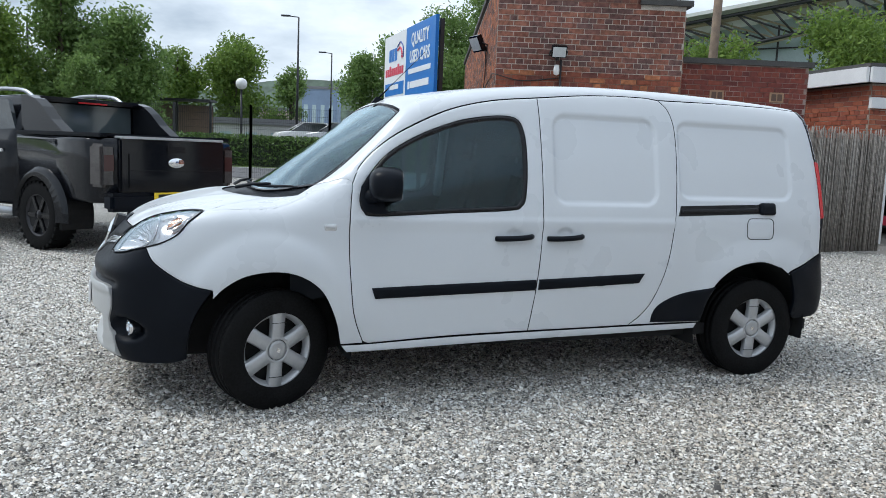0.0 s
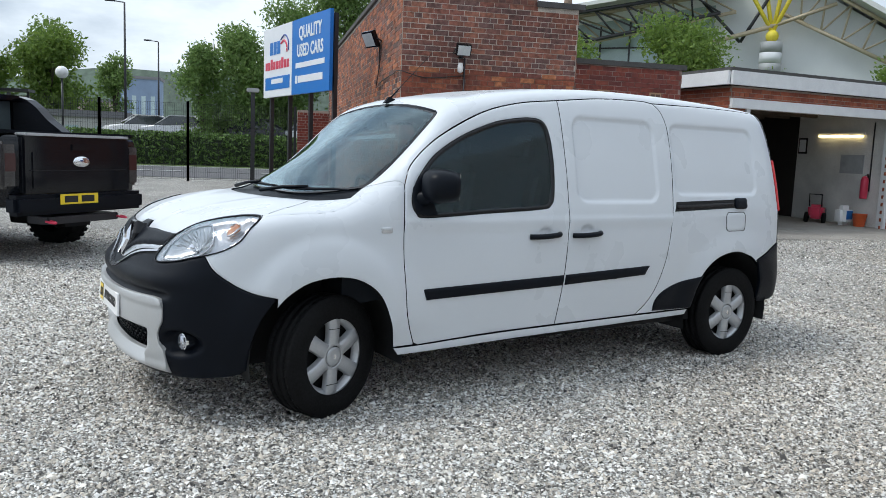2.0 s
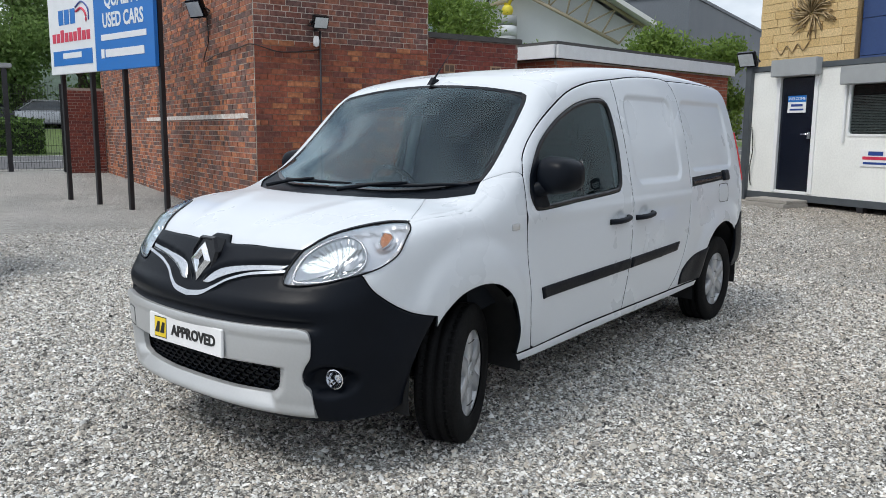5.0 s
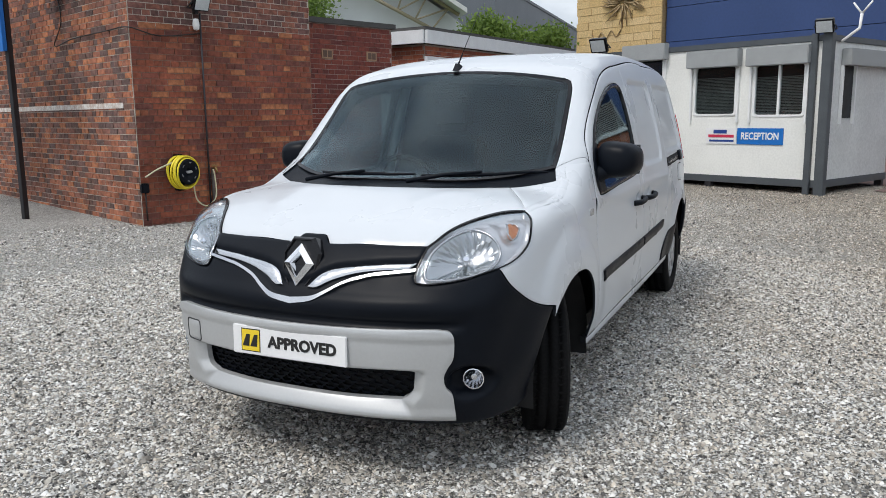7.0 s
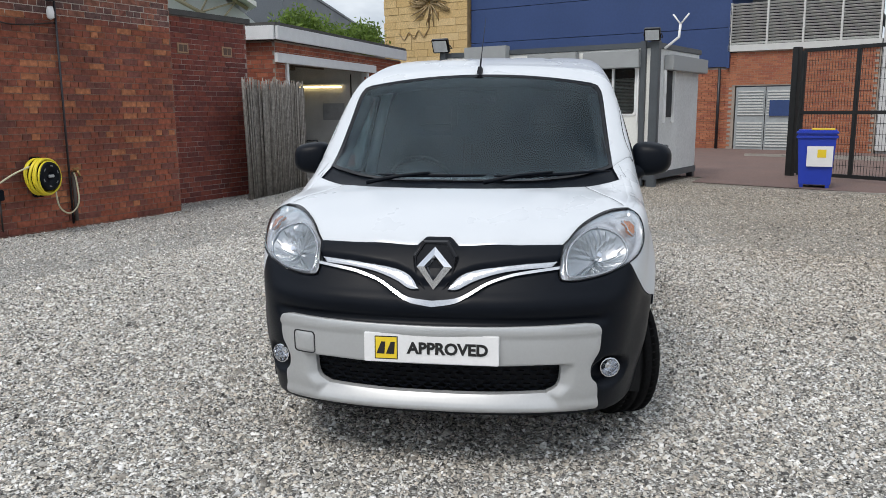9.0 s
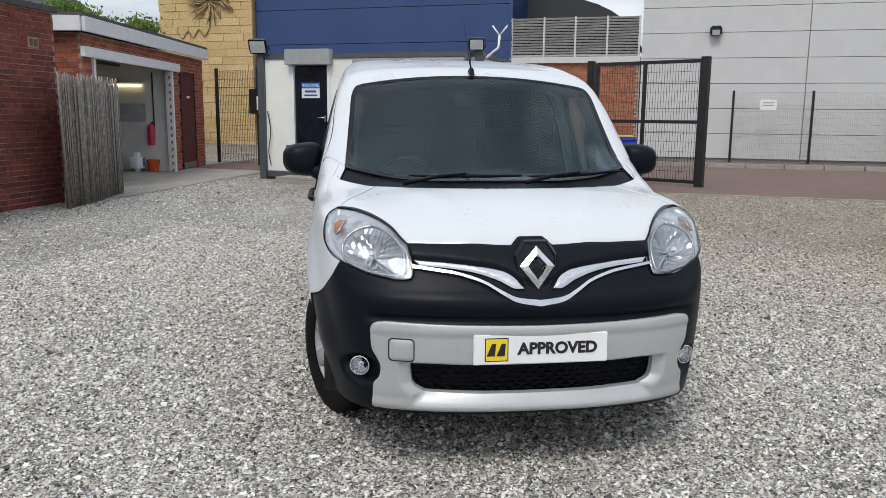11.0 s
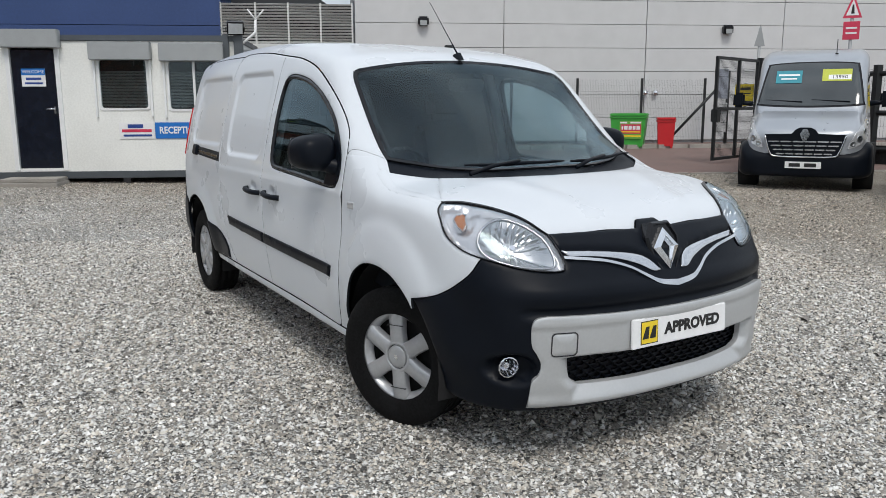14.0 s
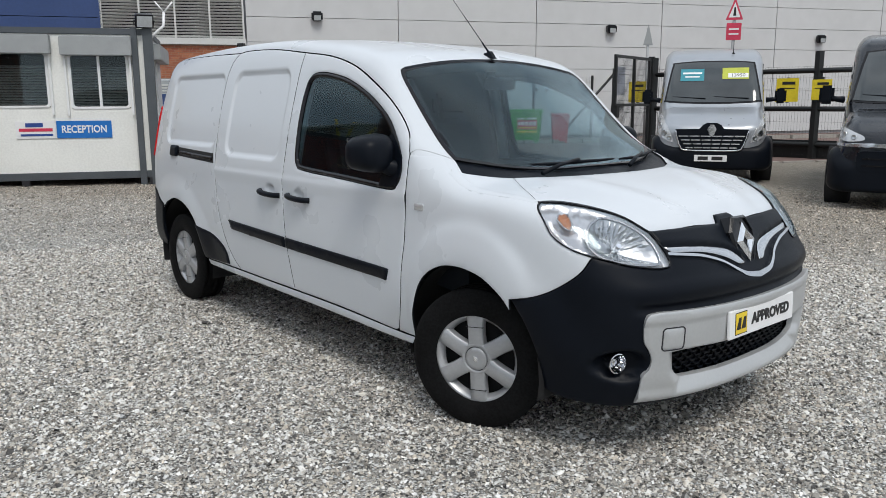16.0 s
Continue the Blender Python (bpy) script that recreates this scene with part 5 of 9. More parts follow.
def wheel_cover(parent, r=0.207):
    """A silver cover with six broad flat spokes and dark windows between them, facing +z."""
    # shade behind the spokes put into the rim's near-black colour
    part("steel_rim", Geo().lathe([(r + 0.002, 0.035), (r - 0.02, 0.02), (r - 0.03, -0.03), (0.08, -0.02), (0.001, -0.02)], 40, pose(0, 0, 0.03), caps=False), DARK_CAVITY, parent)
    ring = Geo().lathe([(r, 0.052), (r, 0.070), (r - 0.004, 0.076), (r - 0.013, 0.077), (r - 0.018, 0.073), (r - 0.036, 0.048), (r - 0.037, 0.040)], 64, None, caps=False)
    cover = part("wheel_cover", ring, WHEEL_SILVER, parent, "six-spoke silver plastic wheel cover")
    for k in range(6):
        rows = []
        for t in np.linspace(0, 1, 9):
            rad = 0.054 + (r - 0.010 - 0.054) * t
            half = 0.0315 + 0.008 * t * t + 0.006 * (1 - t) ** 3
            z = 0.079 + 0.004 * math.sin(math.pi * t) - 0.002 * t
            rows.append([(rad, -half - 0.003, z - 0.036), (rad, -half - 0.002, z - 0.008), (rad, -half + 0.003, z - 0.001), (rad, 0, z + 0.001), (rad, half - 0.003, z - 0.001), (rad, half + 0.002, z - 0.008), (rad, half + 0.003, z - 0.036)])
        v = [p for row in rows for p in row]
        f = [(i * 7 + j, i * 7 + j + 1, (i + 1) * 7 + j + 1, (i + 1) * 7 + j) for i in range(8) for j in range(6)]
        spoke = part("spoke", Geo().add(v, f, pose(0, 0, 0, 0, 0, 60.0 * k), True), WHEEL_SILVER, cover)
        if k in (1, 4):
            part("cable_tie", Geo().box(0.142, -0.042, 0.076, 0.1445, 0.042, 0.0845, pose(0, 0, 0, 0, 0, 60.0 * k)), INK, spoke)
    part("hub_plate", Geo().lathe([(0.078, 0.060), (0.076, 0.074), (0.068, 0.0805), (0.0555, 0.0815), (0.0555, 0.070)], 40, None, caps=False), WHEEL_SILVER, cover)
    part("cap_gap", Geo().lathe([(0.0558, 0.073), (0.050, 0.073)], 40, None, caps=False), DARK_CAVITY, cover)
    part("centre_cap", Geo().lathe([(0.0515, 0.070), (0.0515, 0.080), (0.047, 0.0845), (0.030, 0.0855), (0.012, 0.084), (0.001, 0.084)], 36, None, caps=False), WHEEL_SILVER, cover)
    for k in range(3):
        part("cap_clip", Geo().box(0.048, -0.006, 0.074, 0.058, 0.006, 0.081, pose(0, 0, 0, 0, 0, 120 * k + 40)), WHEEL_SILVER, cover)
    part("cap_mark", Geo().prism([(-0.012, 0), (0, -0.016), (0.012, 0), (0, 0.016)], -0.0872, -0.084, pose(0, 0, 0, -90, 0, 0) @ pose(0, 0, 0, 0, 0, 0)), CHROME, cover)


for wx, s, turn in ((0.0, 1, 22), (0.0, -1, 22), (-3.081, 1, 0), (-3.081, -1, 0)):
    wheel = new("wheel")
    wheel.parent = van
    wheel.matrix_basis = pose(wx, 0.742 * s, 0.312, 0, 0, turn) @ pose(0, 0, 0, -90 * s, 0, 0) @ pose(0, 0, 0, 0, 0, 30 - 3 * s)
    tyre(wheel, RUBBER)
    wheel_cover(wheel)


# ---- brick building ----
BRICK_COLOURS = [(0.34, 0.105, 0.062), (0.29, 0.088, 0.055), (0.37, 0.125, 0.070), (0.25, 0.082, 0.056), (0.31, 0.10, 0.064), (0.20, 0.076, 0.060), (0.48, 0.185, 0.090), (0.28, 0.090, 0.060), (0.22, 0.080, 0.062), (0.33, 0.10, 0.058)]
HIGH_BRICK = [(0.23, 0.105, 0.085), (0.28, 0.115, 0.082), (0.19, 0.095, 0.082), (0.25, 0.10, 0.075), (0.33, 0.14, 0.095), (0.165, 0.09, 0.08)]
OLD_BRICK = [(0.191, 0.11, 0.089), (0.294, 0.132, 0.095), (0.412, 0.162, 0.095), (0.53, 0.214, 0.11), (0.236, 0.132, 0.11), (0.353, 0.147, 0.095), (0.457, 0.177, 0.103), (0.162, 0.103, 0.091)]
BRICK = per_piece("brick", BRICK_COLOURS, 0.9, 0.5, 60, 0.22, True, soot=0.3)
SOOT_BRICK = per_piece("sooty_brick", OLD_BRICK, 0.92, 0.6, 50, 0.25, True, soot=0.34)
PALE_MORTAR = material("pale_mortar", (0.48, 0.44, 0.385), 0.95, vary=0.3, scale=4, bump=0.5)
HIGH_COURSES = per_piece("upper_brick", HIGH_BRICK, 0.9, 0.5, 60, 0.25, True, soot=0.25)
WARM_MORTAR = material("warm_mortar", (0.22, 0.145, 0.11), 0.95, vary=0.35, scale=3, bump=0.4)
BRICK_PIECE = per_piece("brick_piece", BRICK_COLOURS, 0.9, 0.5, 60, 0.22, False, soot=0.3)
RED_BRICK = per_piece("dark_red_brick", [(0.19, 0.052, 0.042), (0.23, 0.062, 0.046), (0.155, 0.048, 0.042), (0.21, 0.06, 0.048), (0.26, 0.075, 0.052)], 0.85, 0.4, 60, 0.18, True)
RED_PIECE = per_piece("dark_red_brick_piece", [(0.20, 0.054, 0.042), (0.24, 0.066, 0.048), (0.165, 0.05, 0.042), (0.26, 0.078, 0.054), (0.14, 0.046, 0.042)], 0.85, 0.4, 60, 0.18, False)
MORTAR = material("mortar", (0.36, 0.31, 0.265), 0.95, vary=0.25, scale=3, bump=0.4)
COPING = material("dark_coping", (0.07, 0.068, 0.066), 0.8, vary=0.3)
WHITE_WOOD = material("white_painted_wood", (0.72, 0.73, 0.74), 0.5, vary=0.06)
shared_bricks = {}


def brick_wall(owner, base, along, length, height, mat, piece_mat=None, pieces=0, step=(0.228, 0.0765), name="wall", skip=None, deep=0.1, mortar=None, upper=None):
    """A wall of single bricks before a mortar bed. base: its lower left corner seen from outside; along: degrees; height(u): its top."""
    m = pose(*base, 0, 0, along)
    tops = [height(u) for u in np.linspace(0, length, 9)]
    bed = Geo()
    n = 40
    cuts = [length * i / n for i in range(n + 1)]
    if not skip:
        line = []
        for u0, u1 in reversed(list(zip(cuts, cuts[1:]))):
            line += [(u1, height((u0 + u1) / 2)), (u0, height((u0 + u1) / 2))]
        bed.prism([(0, -0.3), (length, -0.3)] + line, -0.006, 0.006 + deep)
    else:
        for u0, u1 in zip(cuts, cuts[1:]):
            mid = (u0 + u1) / 2
            bed.box(u0, -0.006, skip(mid, 0.5, 1.0) if skip(mid, 0.5, 0.0) else -0.3, u1, 0.006 + deep, height(mid))
    wall = part(name, bed, mortar or MORTAR, owner, "", m)
    high = Geo()
    if upper:
        part("upper_bed", Geo().box(0, -0.0075, upper[0], length, -0.0062, min(tops)), upper[2], wall)
    r = random.Random(round(base[0] * 7 + base[1] * 3 + along))
    rest, made = Geo(), 0
    rows = int(max(tops) / step[1]) + 1
    for k in range(rows):
        z = k * step[1]
        header = k % 4 == 3
        w = step[0] / 2 if header else step[0]
        u = -w / 2 if k % 2 else 0.0
        while u < length:
            a, b = max(u, 0.0), min(u + w, length) - 0.010
            u += w
            if b - a < 0.03 or z + step[1] > height((a + b) / 2) + 0.01:
                continue
            if skip and skip((a + b) / 2, z, 0.0):
                continue
            out = r.uniform(-0.003, 0.004)
            if made < pieces and b - a > w * 0.9 and 0.1 < a < 3.0 and 0.2 < z < (upper[0] if upper else 3.2):
                key = (header, mat.name)
                if key not in shared_bricks:
                    me = Geo().box(0, -0.012, 0, w - 0.010, 0.01, step[1] - 0.010, None, 0.0).mesh("brick")
                    me.materials.append(piece_mat)
                    shared_bricks[key] = me
                part("brick", shared_bricks[key], None, wall, "", pose(a, out, z))
                made += 1
            else:
                (high if upper and z > upper[0] else rest).box(a, -0.012 + out, z + r.uniform(-0.001, 0.001), b, 0.01, z + step[1] - 0.010)
    tagged(part("brickwork", rest, mat, wall), kind="stuff")
    if upper:
        tagged(part("upper_brickwork", high, upper[1], wall), kind="stuff")
    return wall


house = thing("brick_building", pose(0, 0, 0), "old red brick outbuilding with patched brickwork", "building")
g0 = gz(2, 6.85)
gable = lambda u: 4.0 if u < 2.05 else 3.58
front = brick_wall(house, (1.93, 6.85, g0 - 0.06), 0, 2.70, lambda u: gable(u) - g0 + 0.06, BRICK, BRICK_PIECE, 260, name="front_wall", mortar=WARM_MORTAR, upper=(2.55, HIGH_COURSES, PALE_MORTAR))
left = brick_wall(house, (1.93, 19.0, g0 - 0.06), -90, 12.15, lambda u: 3.95 - g0 + 0.06, SOOT_BRICK, name="side_wall", mortar=PALE_MORTAR)
brick_wall(house, (4.63, 6.85, g0 - 0.06), 90, 0.55, lambda u: 3.5, BRICK, name="return_wall")
brick_wall(house, (4.64, 7.38, gz(5, 7.4) - 0.06), 0, 2.09, lambda u: 2.86 - gz(5, 7.4) + 0.06, RED_BRICK, RED_PIECE, 40, name="annex_wall", mortar=material("patchy_mortar", (0.46, 0.40, 0.36), 0.95, vary=0.3, scale=1.3, fine=6, second=(0.14, 0.07, 0.055)))
brick_wall(house, (6.73, 7.38, gz(6.7, 7.4) - 0.06), 90, 5.0, lambda u: 2.8, RED_BRICK, name="annex_side_wall")
part("coping", Geo().box(1.87, 6.79, 4.0, 4.0, 7.2, 4.08).box(3.96, 6.79, 3.58, 4.72, 7.3, 3.66).box(1.87, 7.2, 3.95, 2.2, 19.0, 4.03), COPING, house)
part("annex_coping", Geo().box(4.64, 7.33, 2.86, 6.80, 7.75, 2.94).box(6.55, 7.75, 2.82, 6.80, 12.4, 2.9), COPING, house)
part("flat_roof", Geo().box(2.05, 7.0, 3.3, 4.55, 19.0, 3.4).box(4.55, 7.5, 2.6, 6.7, 12.3, 2.7), COPING, house)
part("painted_band", Geo().box(1.912, 7.15, 1.55, 1.9235, 13.6, 1.62), material("flaking_white_paint", (0.78, 0.76, 0.73), 0.9, vary=0.3, scale=9, fine=30, second=(0.48, 0.38, 0.32)), house, "flaking band of white paint")
for x in (5.35, 6.27):
    vent = part("air_brick", Geo().box(x - 0.11, 7.355, 2.32, x + 0.11, 7.369, 2.47, None, 0.004), material("buff_clay", (0.42, 0.27, 0.17), 0.9), house)
    part("grating", Geo().box(x - 0.08, 7.349, 2.345, x - 0.01, 7.354, 2.445).box(x + 0.01, 7.349, 2.345, x + 0.08, 7.354, 2.445), material("clay_slots", (0.13, 0.08, 0.06), 0.9), vent)
pier = brick_wall(house, (1.0, 18.6, gz(1, 19) - 0.05), 0, 0.9, lambda u: 2.2, RED_BRICK, name="garden_pier")
part("drain_pipe", Geo().tube([(2.86, 6.80, 0.12), (2.86, 6.80, 2.75)], 0.014, 6), STEEL_DARK, house)


def flood_light(x, y, z, yaw, size=0.24, post=0.0):
    """A square floodlight on a bracket; yaw: where its glass looks, from +y to the left."""
    lamp = thing("flood_light", pose(x, y, z, 0, 0, yaw), "black floodlight with a square glass front", "lamp", "floodlights of the yard")
    tilt = pose(0, 0.1, 0, -25, 0, 0)
    part("housing", Geo().box(-size / 2, -0.04, -size * 0.4, size / 2, 0.05, size * 0.4, tilt, 0.012), GLOSS_BLACK, lamp)
    part("glass", Geo().box(-size * 0.42, 0.051, -size * 0.32, size * 0.42, 0.056, size * 0.32, tilt), material("lamp_front", (0.55, 0.58, 0.6), 0.2, coat=0.4), lamp)
    part("bracket", Geo().tube([(-size * 0.55, 0.1, 0), (-size * 0.55, -0.02, -0.05), (size * 0.55, -0.02, -0.05), (size * 0.55, 0.1, 0)], 0.012, 6).box(-0.02, -0.10, -0.12, 0.02, 0.0, -0.04), STEEL_DARK, lamp)
    return lamp


flood_light(2.80, 6.76, 2.86, 180, 0.22)
flood_light(1.84, 8.95, 3.22, 115, 0.34)
pir = thing("motion_sensor", pose(2.80, 6.80, 2.62), "small white motion sensor on the brick wall", "sensor")
part("body", Geo().lathe([(0.001, -0.09), (0.04, -0.07), (0.045, 0.0), (0.03, 0.06), (0.001, 0.065)], 14, None, caps=False), PLATE_WHITE, pir)
cable = thing("wall_cable", pose(0, 0, 0), "thin black cable looped on the brick wall", "cable")
part("wire", Geo().tube(smooth_path([(1.895, 8.9, 3.1), (1.895, 8.85, 2.75), (1.895, 9.15, 2.45), (1.895, 8.5, 2.5), (1.895, 7.4, 2.52), (1.9, 6.83, 2.52), (2.3, 6.815, 2.44), (2.86, 6.81, 2.5)], 8), 0.008, 5), INK, cable)

# hose reel
HOSE = material("yellow_hose", (0.78, 0.64, 0.03), 0.42, vary=0.12)
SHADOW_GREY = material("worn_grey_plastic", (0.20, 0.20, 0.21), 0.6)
reel = thing("hose_reel", pose(2.42, 6.66, 0.74), "yellow garden hose on a black wall reel", "hose reel")
m_r = pose(0, 0.02, 0, 90, 0, 14)
for k in range(9):
    # turns of hose laid side by side, the outer layer slack
    slack = 0.012 * math.sin(k * 2.1)
    turn = [tuple(m_r @ Vector(((0.185 + slack) * math.cos(a), (0.195 + slack) * math.sin(a) - 0.010 * (k % 3), -0.075 + 0.021 * k + 0.008 * math.sin(2 * a + k)))) for a in np.linspace(0, 2 * math.pi, 41)]
    part("hose_turn", Geo().tube(turn, 0.0125, 8), HOSE, reel)
part("drum", Geo().lathe([(0.165, -0.09), (0.165, 0.10), (0.160, 0.118), (0.145, 0.122), (0.055, 0.118), (0.05, 0.10), (0.001, 0.10)], 32, m_r, caps=False), BLACK_PLASTIC, reel)
part("crank", Geo().box(-0.045, -0.016, 0.105, 0.045, 0.016, 0.135, m_r, 0.008), SILVER_PLASTIC, reel)
for k in range(6):
    a = radians(60 * k + 20)
    part("drum_slot", Geo().box(-0.018, -0.007, 0.119, 0.018, 0.007, 0.1235, m_r @ pose(0.118 * math.cos(a), 0.118 * math.sin(a), 0, 0, 0, 60 * k + 110)), SHADOW_GREY, reel)
part("wall_bracket", Geo().box(-0.05, 0.08, -0.25, 0.05, 0.17, 0.22, None, 0.01), BLACK_PLASTIC, reel)
part("loose_end", Geo().tube(smooth_path([(0.1, -0.05, -0.18), (0.16, -0.02, -0.38), (0.32, 0.02, -0.47), (0.47, 0.05, -0.36), (0.50, 0.10, -0.1), (0.49, 0.12, 0.0)], 6), 0.010, 6), material("pale_hose", (0.60, 0.56, 0.38), 0.5), reel)
part("supply_hose", Geo().tube(smooth_path([(-0.15, 0.0, 0.12), (-0.32, 0.04, 0.05), (-0.47, 0.10, -0.05)], 6), 0.011, 6), material("pale_hose_2", (0.55, 0.52, 0.36), 0.5), reel)
tap = thing("wall_tap", pose(2.92, 6.76, 0.70), "old brass tap and pipe on the brick wall", "tap")
part("pipe", Geo().tube([(0, 0.05, -0.55), (0, 0.05, 0.05)], 0.022, 8), material("lagged_pipe", (0.12, 0.10, 0.09), 0.8), tap)
part("spout", Geo().tube([(0, 0.05, 0.05), (0, -0.04, 0.06), (0, -0.07, 0.0)], 0.016, 8).box(-0.04, -0.02, 0.08, 0.04, 0.0, 0.10), material("brass", (0.35, 0.24, 0.10), 0.4, 0.9), tap)
tap2 = thing("wall_socket", pose(1.96, 6.80, 0.55), "small black socket box on the brick wall", "socket")
part("box", Geo().box(-0.05, -0.02, -0.06, 0.05, 0.045, 0.06, None, 0.01), BLACK_PLASTIC, tap2)
part("lead", Geo().tube([(0.0, 0.0, -0.05), (0.01, 0.02, -0.3), (0.02, 0.03, -0.42)], 0.009, 6), INK, tap2)

# ---- the tall sign on four posts ----
SIGN_BLUE = material("sign_blue", (0.015, 0.16, 0.52), 0.35, vary=0.04)
SIGN_WHITE = material("sign_white", (0.75, 0.77, 0.80), 0.35, vary=0.04)
SIGN_NAVY = material("sign_dark_blue", (0.03, 0.07, 0.28), 0.35)
SIGN_RED = material("sign_red", (0.60, 0.04, 0.09), 0.35)
a_s, b_s = Vector((1.06, 8.57)), Vector((0.03, 11.8))
ang = math.degrees(math.atan2((a_s - b_s).y, (a_s - b_s).x))
SL = (a_s - b_s).length
sign = thing("roadside_sign", pose(b_s.x, b_s.y, 0, 0, 0, ang), "blue and white advertising board on four dark posts", "sign")
Z0, Z1 = 2.30, 3.62
mid = SL * 0.475
part("white_panel", Geo().box(0, -0.03, Z0, mid - 0.004, 0.03, Z1, None, 0.004), SIGN_WHITE, sign)
part("blue_panel", Geo().box(mid, -0.03, Z0, SL, 0.03, Z1, None, 0.004), SIGN_BLUE, sign)
part("back_rail", Geo().box(0.1, 0.03, Z0 + 0.2, SL - 0.1, 0.07, Z0 + 0.26).box(0.1, 0.03, Z1 - 0.3, SL - 0.1, 0.07, Z1 - 0.24), STEEL_DARK, sign)
for i in range(4):
    u = 0.12 + (SL - 0.2) * i / 3
    part("post", Geo().box(u - 0.035, 0.07, -0.3, u + 0.035, 0.14, Z1 - 0.05, None, 0.004), STEEL_DARK, sign)
up = lambda u, z, y=-0.034: pose(u, y, z, 90, 0, 0)
lettering("QUALITY", 0.30, SIGN_WHITE, "lettering", sign, up(mid + (SL - mid) / 2, Z0 + 1.06), wide=0.86, bold=0.008)
lettering("USED CARS", 0.30, SIGN_WHITE, "lettering", sign, up(mid + (SL - mid) / 2, Z0 + 0.75), wide=0.80, bold=0.008)
c_b = mid + (SL - mid) / 2
part("web_bar", Geo().box(c_b - 0.68, -0.036, Z0 + 0.46, c_b + 0.68, -0.0305, Z0 + 0.55), SIGN_WHITE, sign)
part("number_bar", Geo().box(c_b - 0.56, -0.036, Z0 + 0.20, c_b + 0.60, -0.0305, Z0 + 0.32).box(c_b - 0.70, -0.036, Z0 + 0.19, c_b - 0.60, -0.0305, Z0 + 0.33), SIGN_WHITE, sign)
c_w = mid / 2
for k in range(3):
    part("logo_bar", Geo().box(c_w - 0.42 + 0.21 * k, -0.036, Z0 + 0.80, c_w - 0.25 + 0.21 * k, -0.0305, Z0 + 1.04, None, 0.002), SIGN_BLUE, sign)
part("logo_swoosh", Geo().tube(smooth_path([(c_w + 0.20, -0.034, Z0 + 1.05), (c_w + 0.42, -0.034, Z0 + 1.12), (c_w + 0.62, -0.034, Z0 + 1.0), (c_w + 0.64, -0.034, Z0 + 0.82)], 6), [0.015] * 19, 6), SIGN_NAVY, sign)
part("logo_arc", Geo().tube(smooth_path([(c_w + 0.22, -0.034, Z0 + 0.98), (c_w + 0.40, -0.034, Z0 + 1.02), (c_w + 0.54, -0.034, Z0 + 0.92), (c_w + 0.55, -0.034, Z0 + 0.80)], 6), 0.02, 6), SIGN_RED, sign)
for k in range(9):
    part("logo_line", Geo().box(c_w - 0.68 + 0.152 * k, -0.036, Z0 + 0.52, c_w - 0.56 + 0.152 * k, -0.0305, Z0 + (0.72 if k in (6, 2) else 0.67), None, 0.002), SIGN_RED, sign)
part("place_bar", Geo().box(c_w - 0.68, -0.036, Z0 + 0.14, c_w + 0.70, -0.0305, Z0 + 0.38), SIGN_BLUE, sign)
part("place_word", Geo().box(c_w - 0.32, -0.039, Z0 + 0.25, c_w + 0.34, -0.037, Z0 + 0.34), SIGN_WHITE, sign)


# ---- garage with a flat white-edged roof ----
GA = pose(15.2, 9.2, 0, 0, 0, 10.8)  # u along its front, from the right end to the left below zero
garage = thing("garage", GA, "low brick garage with white fascia and open bay", "building")
ge = 0.17
NEW_RED = per_piece("garage_brick", [(0.36, 0.11, 0.06), (0.31, 0.095, 0.055), (0.41, 0.14, 0.08), (0.27, 0.085, 0.055), (0.38, 0.12, 0.07)], 0.85, 0.3, 60, 0.12, True)


def garage_gap(u, z, what):
    """The open bay and the door in the front; what = 1 gives the height of the lintel."""
    bay, door = 0.35 < u < 4.13, 4.72 < u < 5.74
    if what:
        return 2.33 - ge if bay else 2.32 - ge
    return (bay and z < 2.33 - ge) or (door and z < 2.32 - ge)


brick_wall(garage, (-7.35, 0, ge), 0, 6.45, lambda u: 2.72 - ge, NEW_RED, name="front_wall", skip=garage_gap)
brick_wall(garage, (-7.35, 4.6, ge), -90, 4.6, lambda u: 2.72 - ge, NEW_RED, name="side_wall")
part("fascia", Geo().box(-7.5, -0.16, 2.72, -0.86, -0.10, 2.96, None, 0.006), WHITE_WOOD, garage)
part("side_fascia", Geo().box(-7.56, -0.10, 2.72, -7.50, 4.7, 2.96, None, 0.006), WHITE_WOOD, garage)
part("roof", Geo().box(-7.52, -0.13, 2.965, -0.84, 4.7, 3.02), COPING, garage)
part("bay_lintel", Geo().box(-7.4, -0.09, 2.33, -2.75, -0.015, 2.50, None, 0.005), WHITE_WOOD, garage)
part("side_end_wall", Geo().box(-1.0, 0.118, ge - 0.2, -0.90, 4.6, 2.7), RED_BRICK, garage)
for x in (-3.21, -7.02):
    part("bay_frame", Geo().box(x, -0.055, ge, x + 0.08, 0.1, 2.33), WHITE_WOOD, garage)
INSIDE = material("garage_wall", (0.66, 0.65, 0.62), 0.9, vary=0.25, scale=1.5)
# back wall darkened: the dimness deep in the bay is put into its colour
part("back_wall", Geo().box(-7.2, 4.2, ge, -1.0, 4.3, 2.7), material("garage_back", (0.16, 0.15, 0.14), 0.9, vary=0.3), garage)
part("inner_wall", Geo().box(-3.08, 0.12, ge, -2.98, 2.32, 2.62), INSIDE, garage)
# near-black slab in place of a doorway, its shade put into the colour
part("inner_wall_rear", Geo().box(-3.08, 2.33, ge, -2.98, 4.2, 2.62), material("doorway_shade", (0.035, 0.03, 0.028), 0.9, vary=0.4), garage)
part("wall_frame", Geo().box(-3.10, 2.05, 1.64, -3.082, 2.28, 1.99, None, 0.004), STEEL_DARK, garage)
